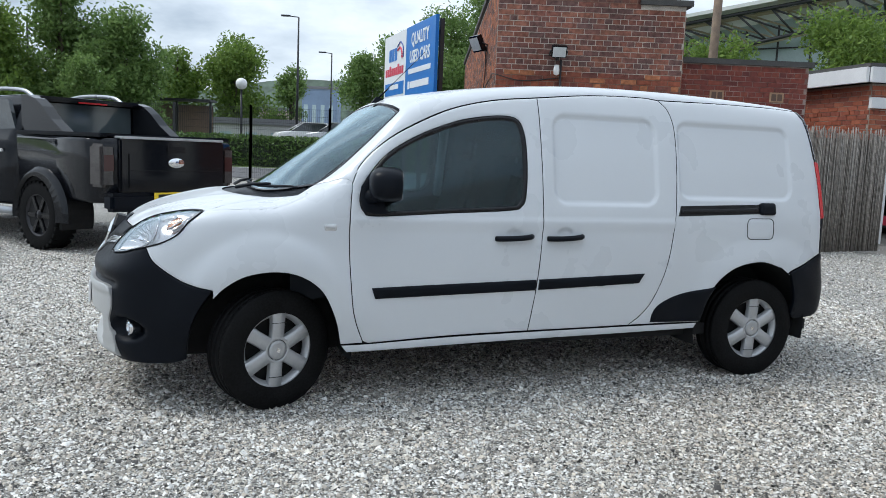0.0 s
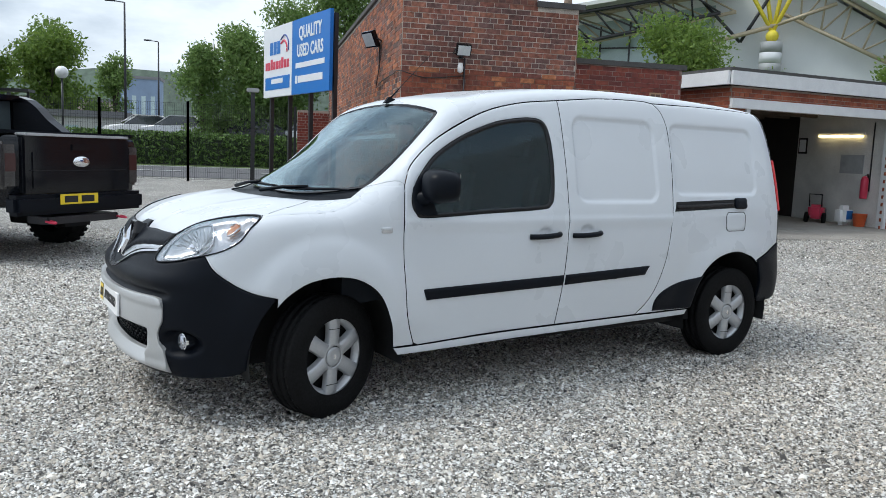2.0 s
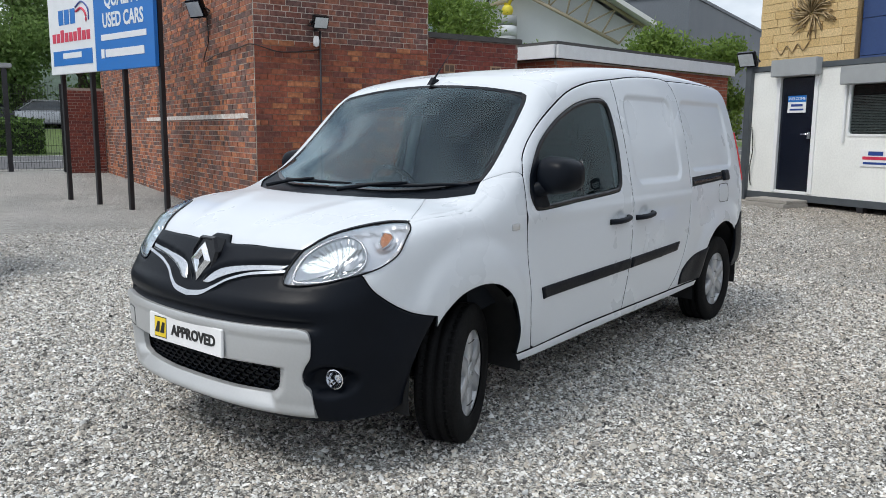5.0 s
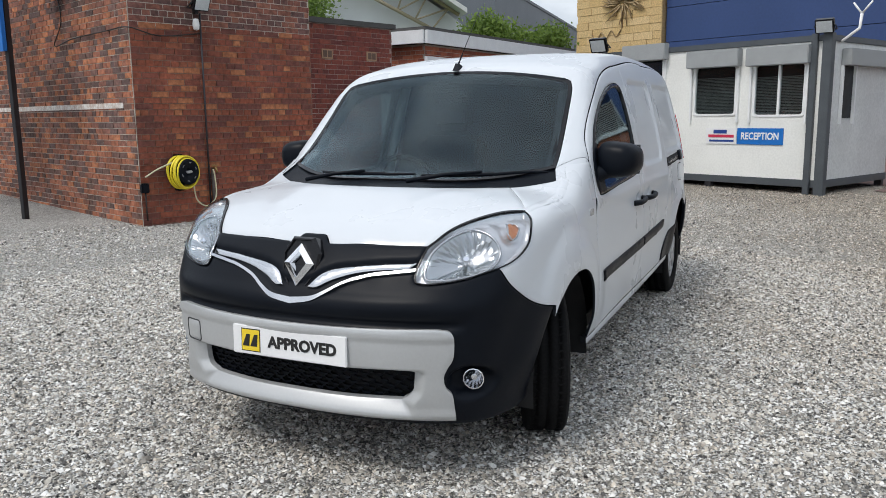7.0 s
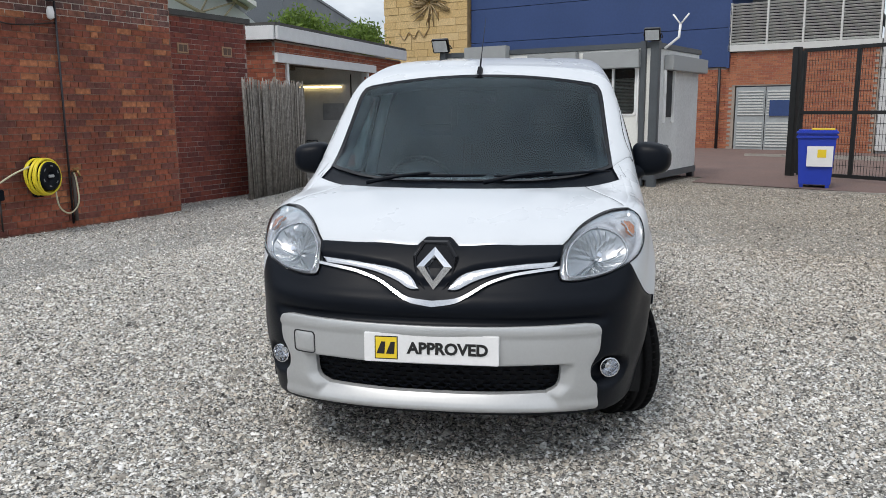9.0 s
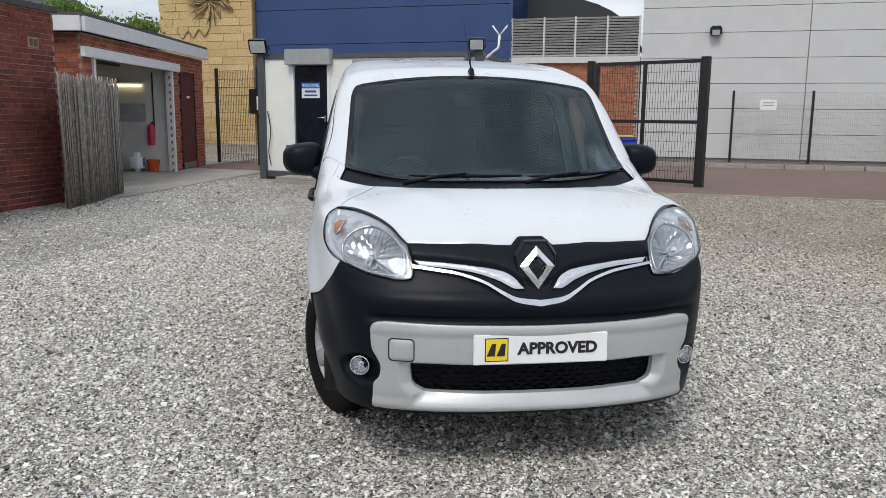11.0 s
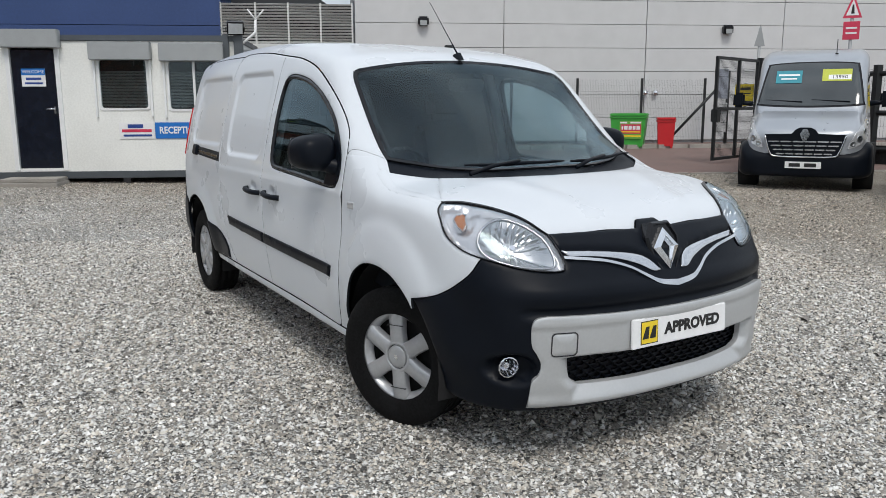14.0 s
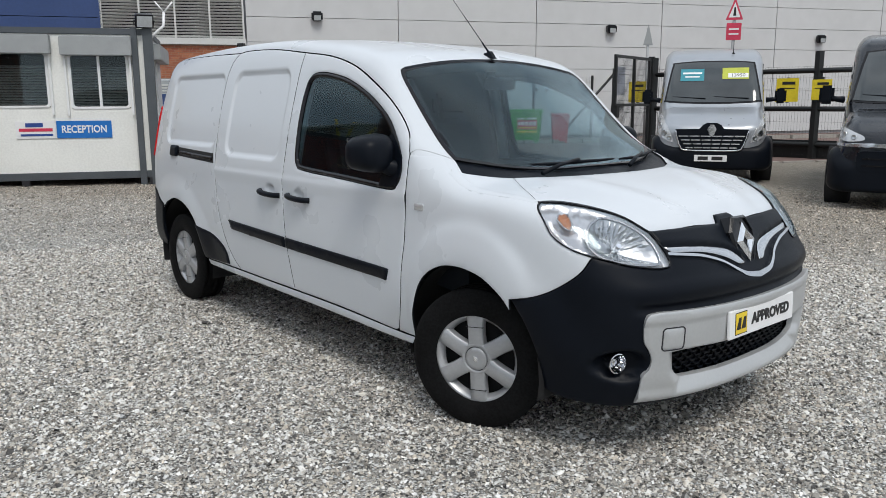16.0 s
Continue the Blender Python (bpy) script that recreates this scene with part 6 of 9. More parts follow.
part("frame_paper", Geo().box(-3.104, 2.08, 1.68, -3.101, 2.25, 1.95), PLATE_WHITE, garage)
part("wall_board", Geo().box(-3.10, 0.60, 1.25, -3.082, 1.16, 1.64, None, 0.006), material("grey_board", (0.36, 0.37, 0.38), 0.7, vary=0.2), garage)
part("wall_conduit", Geo().rod((-3.10, 0.42, 0.9), (-3.10, 0.42, 2.3), 0.015), STEEL_DARK, garage)
for k in range(5):
    part("roof_joist", Geo().box(-7.1, 0.35 + 0.75 * k, 2.42, -3.09, 0.43 + 0.75 * k, 2.60), material("old_joist", (0.10, 0.075, 0.055), 0.9, vary=0.3), garage)
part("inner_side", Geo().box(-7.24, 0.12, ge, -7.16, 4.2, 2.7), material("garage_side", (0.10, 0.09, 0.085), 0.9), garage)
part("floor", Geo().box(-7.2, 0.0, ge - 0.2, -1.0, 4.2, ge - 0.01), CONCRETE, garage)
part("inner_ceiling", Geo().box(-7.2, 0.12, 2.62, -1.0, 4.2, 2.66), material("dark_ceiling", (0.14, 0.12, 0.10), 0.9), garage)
# added slab, near-black to stand for the shade of an opening
part("inner_partition", Geo().box(-5.35, 2.2, ge, -5.2, 4.2, 2.6), material("opening_shade", (0.02, 0.02, 0.022), 0.9), garage)
WARM_TUBE = bpy.data.materials.new("warm_tube")
WARM_TUBE.use_nodes = True
tube_node = WARM_TUBE.node_tree.nodes["Principled BSDF"]
tube_node.inputs["Base Color"].default_value = (0.8, 0.7, 0.4, 1)
tube_node.inputs["Emission Color"].default_value, tube_node.inputs["Emission Strength"].default_value = (1.0, 0.76, 0.34, 1), 3.6
fitting = part("tube_fitting", Geo().box(-3.12, 0.62, 2.05, -3.082, 1.76, 2.10, None, 0.006), PLATE_WHITE, garage)
part("tube_light", Geo().rod((-3.13, 0.65, 2.02), (-3.13, 1.73, 2.02), 0.022), WARM_TUBE, fitting, "lit warm fluorescent tube")
door = part("side_door", Geo().box(-2.56, -0.02, ge + 0.02, -1.68, 0.04, 2.32, None, 0.004), material("maroon_door", (0.085, 0.015, 0.018), 0.5, vary=0.1), garage, "dark maroon door with a steel kick plate")
part("kick_plate", Geo().box(-2.54, -0.026, ge + 0.03, -1.66, -0.021, ge + 0.16), material("steel_plate", (0.35, 0.35, 0.36), 0.4, 0.8), door)
part("door_label", Geo().box(-2.2, -0.026, 1.78, -2.0, -0.021, 1.83), PLATE_WHITE, door)
part("door_frame", Geo().box(-2.61, -0.03, ge, -2.56, 0.05, 2.37).box(-1.64, -0.03, ge, -1.59, 0.05, 2.37).box(-2.56, -0.03, 2.325, -1.64, 0.05, 2.37), material("dark_red_frame", (0.06, 0.02, 0.02), 0.6), garage)


def on_garage(u, v, z=0.0):
    return GA @ Vector((u, v, z))


p = on_garage(-3.19, 0.46)
ext = thing("fire_extinguisher", pose(p.x, p.y, 0.75), "red fire extinguisher hung on the garage pier", "extinguisher")
part("cylinder", Geo().lathe([(0.07, 0), (0.075, 0.02), (0.075, 0.38), (0.05, 0.44), (0.02, 0.46)], 16, None), SIGN_RED, ext)
part("nozzle", Geo().tube([(0, 0, 0.46), (0.06, 0, 0.5), (0.1, 0, 0.35)], 0.012, 6), INK, ext)
part("hanger", Geo().box(0.06, -0.02, 0.3, 0.115, 0.02, 0.34), STEEL_DARK, ext)
p = on_garage(-3.38, 0.72)
bag = thing("sack", pose(p.x, p.y, ge, 0, 0, 20), "white plastic sack with blue print on the garage floor", "sack")
part("bag", Geo().box(-0.2, -0.13, 0, 0.2, 0.13, 0.42, None, 0.09), PLATE_WHITE, bag)
part("print", Geo().box(-0.12, -0.135, 0.14, 0.1, -0.131, 0.32), SIGN_BLUE, bag)
p = on_garage(-3.28, 0.42)
tub = thing("orange_bucket", pose(p.x, p.y, ge), "orange plastic bucket on the garage floor", "bucket")
part("pail", Geo().lathe([(0.10, 0), (0.14, 0.26), (0.15, 0.27), (0.135, 0.26), (0.095, 0.02)], 18, None, caps=False).lathe([(0.098, 0.01), (0.001, 0.012)], 18, None, caps=False), material("orange_plastic", (0.62, 0.11, 0.03), 0.5), tub)
p = on_garage(-3.55, 1.25)
mower = thing("pressure_washer", pose(p.x, p.y, ge, 0, 0, 40), "red and black wheeled washer on the garage floor", "washer")
part("body", Geo().box(-0.16, -0.15, 0.10, 0.16, 0.15, 0.40, None, 0.06), SIGN_RED, mower)
part("motor", Geo().lathe([(0.10, -0.14), (0.12, 0.0), (0.10, 0.14)], 16, pose(0.18, 0, 0.22, 90, 0, 0)), BLACK_PLASTIC, mower)
part("handle", Geo().tube([(-0.14, -0.12, 0.36), (-0.2, -0.12, 0.62), (-0.2, 0.12, 0.62), (-0.14, 0.12, 0.36)], 0.014, 6), BLACK_PLASTIC, mower)
for y in (-0.17, 0.17):
    part("wheel", Geo().lathe([(0.001, -0.03), (0.11, -0.03), (0.12, 0), (0.11, 0.03), (0.001, 0.03)], 18, pose(-0.1, y, 0.12, 90, 0, 0), caps=False), RUBBER, mower)
p = on_garage(-5.9, 1.6)
shelf = thing("tool_shelf", pose(p.x, p.y, ge, 0, 0, 10.8), "dark shelf unit with clutter inside the garage", "shelf")
for i in range(4):
    part("board", Geo().box(-0.6, -0.25, 0.15 + 0.5 * i, 0.6, 0.25, 0.18 + 0.5 * i), STEEL_DARK, shelf)
for x in (-0.58, 0.58):
    part("upright", Geo().box(x - 0.02, -0.25, 0, x + 0.02, 0.25, 1.9), STEEL_DARK, shelf)
for i in range(7):
    x = random.uniform(-0.5, 0.4)
    z = 0.18 + 0.5 * (i % 4)
    part("tin", Geo().box(x, -0.15, z, x + random.uniform(0.08, 0.2), 0.1, z + random.uniform(0.1, 0.28), None, 0.01), (SIGN_RED, PLATE_WHITE, BLACK_PLASTIC, SIGN_BLUE)[i % 4], shelf)

# ---- reed fence: a screen of thin upright canes ----
REED = per_piece("reed", [(0.25, 0.225, 0.20), (0.31, 0.285, 0.255), (0.19, 0.17, 0.15), (0.37, 0.34, 0.31), (0.27, 0.245, 0.22)], 0.95, 0.4, 40, 0.2, True)
screen_f = thing("reed_screen", pose(6.02, 6.79, gz(6.7, 7.0), 0, 0, 12.3), "weathered brown reed screen fence beside the brick wall", "fence")
g = Geo()
r = random.Random(5)
for i in range(168):
    u = 0.012 * i
    top = 1.84 + r.uniform(-0.07, 0.06)
    x, y = u + r.uniform(-0.003, 0.003), r.uniform(-0.014, 0.014) + 0.02 * math.sin(u * 5)
    g.rod((x, y, -0.02), (x + r.uniform(-0.014, 0.014) - 0.10 * max(0.0, 1 - u / 0.6), y, top), r.uniform(0.0055, 0.0085), 5)
tagged(part("reed_mat", g, REED, screen_f), kind="stuff")
part("backing_board", Geo().box(0.06, 0.045, 0.0, 1.98, 0.065, 1.72), material("old_wood", (0.15, 0.13, 0.115), 0.9, vary=0.3), screen_f)

# ---- the reception cabin ----
CB = pose(11.0, 2.34, 0, 0, 0, -6.5)  # front in its plane x = 0, y along it
cabin = thing("site_cabin", CB, "pale grey portable office cabin with shuttered windows", "cabin")
CABIN_GREY = material("cabin_panel", (0.82, 0.825, 0.79), 0.6, vary=0.06, scale=1.2, fine=30)
CABIN_SIDE = material("cabin_side_panel", (0.66, 0.67, 0.66), 0.65, vary=0.1, scale=1.5, fine=25)
FRAME_GREY = material("cabin_frame", (0.075, 0.085, 0.095), 0.5, vary=0.12)
SHUTTER_GREY = material("shutter_box", (0.33, 0.345, 0.35), 0.5, vary=0.06)
Y0, Y1, ZB, ZT = -0.62, 3.82, 0.30, 2.52
WINS = [(-0.30, 0.60, 1.34, 2.22), (0.92, 1.76, 1.36, 2.24)]
DOOR = (2.42, 3.20, 0.36, 2.40)
ys = sorted({Y0, Y1, *[w[0] for w in WINS], *[w[1] for w in WINS], DOOR[0], DOOR[1]})
for a, b in zip(ys, ys[1:]):
    holes = [w for w in WINS + [DOOR] if w[0] <= a and b <= w[1]]
    if holes:
        part("front_panel", Geo().box(0, a, ZB, 0.06, b, holes[0][2]), CABIN_GREY, cabin)
        part("front_panel", Geo().box(0, a, holes[0][3], 0.06, b, ZT), CABIN_GREY, cabin)
    else:
        part("front_panel", Geo().box(0, a, ZB, 0.06, b, ZT), CABIN_GREY, cabin)
part("right_panel", Geo().box(0.0, Y0, ZB, 0.55, Y0 + 0.06, ZT).box(0.95, Y0, ZB, 2.55, Y0 + 0.06, ZT).box(0.55, Y0, ZB, 0.95, Y0 + 0.06, 1.30).box(0.55, Y0, 2.15, 0.95, Y0 + 0.06, ZT), CABIN_SIDE, cabin)
part("left_panel", Geo().box(0.06, Y1 - 0.06, ZB, 2.5, Y1, ZT), CABIN_SIDE, cabin)
part("back_panel", Geo().box(2.5, Y0 + 0.06, ZB, 2.56, Y1, ZT), CABIN_SIDE, cabin)
part("cabin_floor", Geo().box(0.06, Y0 + 0.06, ZB, 2.5, Y1 - 0.06, ZB + 0.05), TRIM_SEAM_SHADE, cabin)
part("roof", Geo().box(-0.03, Y0 - 0.03, ZT, 2.6, Y1 + 0.03, ZT + 0.10, None, 0.01), FRAME_GREY, cabin)
part("base_rail", Geo().box(-0.015, Y0 - 0.02, ZB - 0.12, 0.1, Y1 + 0.02, ZB), FRAME_GREY, cabin)
part("side_base_rail", Geo().box(0.1, Y0 - 0.02, ZB - 0.12, 2.56, Y0 + 0.06, ZB), FRAME_GREY, cabin)
for x, y in ((0.05, Y0 + 0.04), (0.05, 1.4), (0.05, Y1 - 0.05), (2.45, Y0 + 0.05), (2.45, Y1 - 0.05)):
    part("foot", Geo().box(x - 0.06, y - 0.06, -0.05, x + 0.06, y + 0.06, ZB - 0.12), STEEL_DARK, cabin)
BLIND = material("venetian_blind", (0.42, 0.43, 0.43), 0.6, vary=0.2)
BLIND_GAP = material("blind_gap", (0.025, 0.027, 0.03), 0.8)
ALU = material("white_window_frame", (0.80, 0.81, 0.81), 0.4, vary=0.04)
for a, b, z0, z1 in WINS:
    w = part("window", Geo().add(*(lambda o, i: ([(-0.012, *p) for p in o] + [(-0.012, *p) for p in i] + [(0.05, *p) for p in o] + [(0.05, *p) for p in i],
             [(k, (k + 1) % 24, 24 + (k + 1) % 24, 24 + k) for k in range(24)] + [(48 + k, 72 + k, 72 + (k + 1) % 24, 48 + (k + 1) % 24) for k in range(24)] + [(k, 48 + k, 48 + (k + 1) % 24, (k + 1) % 24) for k in range(24)] + [(24 + k, 24 + (k + 1) % 24, 72 + (k + 1) % 24, 72 + k) for k in range(24)]))
             (round_rect(a - 0.01, z0 - 0.01, b + 0.01, z1 + 0.01, 0.07).tolist(), round_rect(a + 0.03, z0 + 0.03, b - 0.03, z1 - 0.03, 0.05).tolist())), ALU, cabin)
    part("pane", Geo().box(0.02, a, z0, 0.026, b, z1), pane("cabin_glass", (0.75, 0.78, 0.78)), w)
    part("blind_back", Geo().box(0.09, a, z0, 0.10, b, z1), BLIND_GAP, w)
    n = 26
    g = Geo()
    for i in range(n):
        z = z0 + 0.02 + (z1 - z0 - 0.22) * i / n
        g.box(-0.012, a + 0.02, -0.001, 0.012, b - 0.02, 0.001, pose(0.06, 0, z, 0, 35, 0))
    part("blind", g, BLIND, w)
    if a < 0.5:
        part("mullion", Geo().box(-0.01, (a + b) / 2 - 0.02, z0, 0.05, (a + b) / 2 + 0.02, z1), ALU, w)
    part("sill_ticket", Geo().box(-0.02, a + 0.02, z0 + 0.005, -0.013, a + 0.30, z0 + 0.03), PLATE_WHITE, w)
    box = part("shutter_box", Geo().box(-0.17, a - 0.09, z1 - 0.04, -0.005, b + 0.09, z1 + 0.26, None, 0.012), SHUTTER_GREY, cabin)
    for y in (a - 0.06, b + 0.03):
        part("guide_rail", Geo().box(-0.05, y, z0 - 0.12, -0.003, y + 0.035, z1 - 0.02, None, 0.004), ALU, box)
a, b, z0, z1 = DOOR
leaf = part("cabin_door", Geo().box(0.02, a + 0.03, z0, 0.055, b - 0.03, z1 - 0.03, None, 0.004), material("dark_navy_door", (0.008, 0.011, 0.02), 0.22, vary=0.2), cabin, "glossy dark door with a welcome notice")
part("door_frame", Geo().box(-0.03, a - 0.05, z0 - 0.03, 0.06, a + 0.025, z1 + 0.02).box(-0.03, b - 0.025, z0 - 0.03, 0.06, b + 0.05, z1 + 0.02).box(-0.02, a + 0.03, z0 - 0.05, 0.06, b - 0.03, z0 - 0.005), ALU, cabin)
box = part("shutter_box", Geo().box(-0.17, a - 0.1, z1, -0.005, b + 0.1, z1 + 0.30, None, 0.012), SHUTTER_GREY, cabin)
part("door_lever", Geo().box(-0.05, a + 0.06, 1.30, 0.02, a + 0.09, 1.42).rod((-0.05, a + 0.075, 1.38), (-0.05, a + 0.22, 1.38), 0.012), CHROME, leaf)
part("notice", Geo().box(0.013, 2.63, 1.76, 0.019, 3.02, 2.06), PLATE_WHITE, leaf)
part("notice_head", Geo().box(0.010, 2.63, 1.95, 0.0125, 3.02, 2.06), SIGN_BLUE, leaf)
lettering("WELCOME", 0.075, PLATE_WHITE, "notice_words", leaf, pose(0.008, 2.825, 2.005) @ Matrix(((0, 0, -1, 0), (-1, 0, 0, 0), (0, 1, 0, 0), (0, 0, 0, 1))))
part("notice_lines", Geo().box(0.010, 2.70, 1.87, 0.0125, 2.95, 1.91).box(0.010, 2.68, 1.80, 0.0125, 2.97, 1.83), SIGN_NAVY, leaf)
flip_m = Matrix(((0, 0, -1, 0), (-1, 0, 0, 0), (0, 1, 0, 0), (0, 0, 0, 1)))


def reception_board(y_mid, label, blue):
    b0 = part("blue_sign" if blue else "white_sign", Geo().box(-0.016, y_mid, 0.86, -0.004, y_mid + (0.84 if blue else 0.60), 1.14, None, 0.002), SIGN_BLUE if blue else PLATE_WHITE, cabin, label)
    return b0


s1 = reception_board(0.02, "blue sign reading RECEPTION", True)
lettering("RECEPTION", 0.165, PLATE_WHITE, "lettering", s1, pose(-0.018, 0.44, 1.0) @ flip_m, bold=0.004, wide=0.80)
s2 = reception_board(0.87, "white sign with a red and blue logo", False)
part("logo_bar", Geo().box(-0.020, 1.06, 1.045, -0.0165, 1.32, 1.11), SIGN_NAVY, s2)
part("logo_line", Geo().box(-0.020, 0.92, 0.975, -0.0165, 1.42, 1.025), SIGN_RED, s2)
part("logo_foot", Geo().box(-0.020, 0.92, 0.90, -0.0165, 1.40, 0.935), SIGN_NAVY, s2)
for y, m2 in ((Y0 - 0.02, 0.075), (Y0 + 0.19, 0.05)):
    part("corner_post", Geo().box(-0.07, y - m2, -0.05, 0.0 if y > Y0 else 0.06, y + m2, ZT + 0.12, None, 0.006), FRAME_GREY, cabin)
part("corner_post", Geo().box(-0.08, Y1 + 0.0, -0.05, 0.06, Y1 + 0.14, ZT + 0.16, None, 0.006), FRAME_GREY, cabin)
part("side_window", Geo().box(0.55, Y0 - 0.012, 1.30, 0.95, Y0 + 0.02, 2.15), BLIND_GAP, cabin)
part("side_shutter_box", Geo().box(0.5, Y0 - 0.17, 2.15, 2.6, Y0 - 0.005, 2.42, None, 0.01), SHUTTER_GREY, cabin)
for x in (0.50, 0.97):
    part("side_guide_rail", Geo().box(x, Y0 - 0.05, 1.2, x + 0.04, Y0 - 0.003, 2.15), ALU, cabin)
part("aerial_arm", Geo().tube([(0.35, Y0 - 0.05, ZT), (0.5, Y0 - 0.25, ZT + 0.2), (0.5, Y0 - 0.27, ZT + 0.42)], 0.025, 6).tube([(0.5, Y0 - 0.27, ZT + 0.42), (0.5, Y0 - 0.13, ZT + 0.60)], 0.016, 6).tube([(0.5, Y0 - 0.27, ZT + 0.42), (0.5, Y0 - 0.42, ZT + 0.60)], 0.016, 6), PLATE_WHITE, cabin)
part("wall_lead", Geo().tube(smooth_path([(-0.04, Y1 - 0.05, 1.5), (-0.06, Y1 - 0.12, 1.1), (-0.05, Y1 - 0.06, 0.7), (-0.04, Y1 - 0.1, 0.4)], 6), 0.010, 5), INK, cabin)
q = CB @ Vector((-0.05, Y0 + 0.02, ZT + 0.22))
flood_light(q.x, q.y, q.z, 95, 0.28)
q = CB @ Vector((-0.05, Y1 + 0.08, ZT + 0.25))
flood_light(q.x, q.y, q.z, 95, 0.36)
step_t = thing("door_step", CB @ pose(-0.38, 2.85, gz(11, 5) - 0.01), "grey slab step before the cabin door", "step")
part("slab", Geo().box(-0.32, -0.5, 0.0, 0.30, 0.5, 0.07, None, 0.01), CONCRETE, step_t)
part("upper_slab", Geo().box(-0.2, -0.47, 0.072, 0.32, 0.47, 0.13, None, 0.01), CONCRETE, step_t)

# ---- gates, fences and bins on the drive ----
MESH_STEEL = material("dark_mesh", (0.03, 0.032, 0.033), 0.5, 0.5)


def mesh_panel(name, parent, a, b, z0, z1, cell=(0.06, 0.2), wire=0.006):
    """Welded wires between two places."""
    a, b = Vector(a), Vector(b)
    L = (b - a).length
    m = pose(a.x, a.y, 0, 0, 0, math.degrees(math.atan2((b - a).y, (b - a).x)))
    g = Geo()
    n = int(L / cell[0])
    for i in range(n + 1):
        u = L * i / n
        g.box(u - wire / 2, -wire / 2, z0, u + wire / 2, wire / 2, z1, m)
    k = int((z1 - z0) / cell[1])
    for i in range(k + 1):
        z = z0 + (z1 - z0) * i / k
        g.box(0, -wire, z - wire / 2, L, wire, z + wire / 2, m)
    return part(name, g, MESH_STEEL, parent)


def gate_leaf(p, q, z0, z1, label):
    p, q = Vector(p), Vector(q)
    L = (q - p).length
    gate = thing("mesh_gate", pose(p.x, p.y, 0, 0, 0, math.degrees(math.atan2((q - p).y, (q - p).x))), label, "gate", "gates of the yard")
    part("hinge_post", Geo().box(-0.07, -0.07, -0.1, 0.07, 0.07, z1 + 0.08, None, 0.008), MESH_STEEL, gate)
    for u in (0.16, L / 2, L - 0.05):
        part("stile", Geo().box(u - 0.035, -0.035, z0, u + 0.035, 0.035, z1, None, 0.004), MESH_STEEL, gate)
    for z in (z0, (z0 + z1) / 2, z1):
        part("rail", Geo().box(0.16, -0.03, z - 0.035, L, 0.03, z + 0.035, None, 0.004), MESH_STEEL, gate)
    mesh_panel("wire_mesh", gate, (0.16, 0, 0), (L, 0, 0), z0, z1)
    return gate


ga = gate_leaf((14.6, -0.3, 0), (13.32, -2.58, 0), 0.12, 2.60, "open black steel gate with wire mesh")
part("slam_post", Geo().box(2.56, -0.08, -0.1, 2.72, 0.08, 2.68, None, 0.008), MESH_STEEL, ga)
gb = gate_leaf((14.9, -11.2, 0), (13.5, -9.1, 0), 0.12, 2.5, "open black steel gate with notice boards")
part("notice_board", Geo().box(1.75, -0.06, 1.55, 2.40, -0.037, 2.25), material("pale_notice", (0.45, 0.48, 0.55), 0.5, vary=0.2), gb)
part("lower_notice", Geo().box(1.75, -0.06, 0.75, 2.40, -0.037, 1.45), PLATE_WHITE, gb)
part("lock_box", Geo().box(2.3, -0.09, 1.0, 2.5, 0.07, 1.3, None, 0.01), MESH_STEEL, gb)


def wire_fence(pts, height, label, gap=2.5, group="yard fences", wire=0.006):
    fence = thing("mesh_fence", pose(0, 0, 0), label, "fence", group)
    for (ax, ay), (bx, by) in zip(pts, pts[1:]):
        L = math.hypot(bx - ax, by - ay)
        n = max(1, round(L / gap))
        for i in range(n + 1):
            x, y = ax + (bx - ax) * i / n, ay + (by - ay) * i / n
            part("post", Geo().box(x - 0.035, y - 0.035, gz(x, y) - 0.2, x + 0.035, y + 0.035, gz(x, y) + height + 0.06), MESH_STEEL, fence)
        for i in range(n):
            x0, y0 = ax + (bx - ax) * i / n, ay + (by - ay) * i / n
            x1, y1 = ax + (bx - ax) * (i + 1) / n, ay + (by - ay) * (i + 1) / n
            z = gz((x0 + x1) / 2, (y0 + y1) / 2)
            mesh_panel("wire_mesh", fence, (x0, y0, 0), (x1, y1, 0), z + 0.05, z + height, wire=wire)
    return fence


wire_fence([(23.9, -4.85), (23.1, -14.5)], 2.3, "black welded mesh fence before the warehouse", 2.38, wire=0.0025)
wire_fence([(15.4, 9.2), (14.2, 6.4)], 2.35, "black mesh fence between garage and cabin", 1.5)
wire_fence([(-13.5, 19.1), (-4.4, 19.05), (-2.05, 19.05), (0.95, 19.0)], 2.2, "black mesh fence along the road", 2.4)
board = thing("notice_plate", pose(14.75, 7.75, 1.75, 0, 0, -112), "black notice box with a white paper on the fence", "notice")
part("box", Geo().box(-0.28, -0.09, -0.3, 0.28, -0.04, 0.3, None, 0.01), MESH_STEEL, board)
part("paper", Geo().box(0.0, -0.096, -0.2, 0.26, -0.091, 0.12), PLATE_WHITE, board)
plate_f = thing("fence_notice", pose(23.65, -5.9, 1.9, 0, 0, -84), "white notice plate on the mesh fence", "notice")
part("plate", Geo().box(-0.26, -0.012, -0.17, 0.26, 0.0, 0.17, None, 0.004), PLATE_WHITE, plate_f)
part("print", Geo().box(-0.18, -0.015, -0.03, 0.18, -0.0125, 0.0).box(-0.18, -0.015, 0.05, 0.18, -0.0125, 0.08), SHUTTER_GREY, plate_f)
brace = thing("fence_brace", pose(0, 0, 0), "black slanting fence brace", "brace")
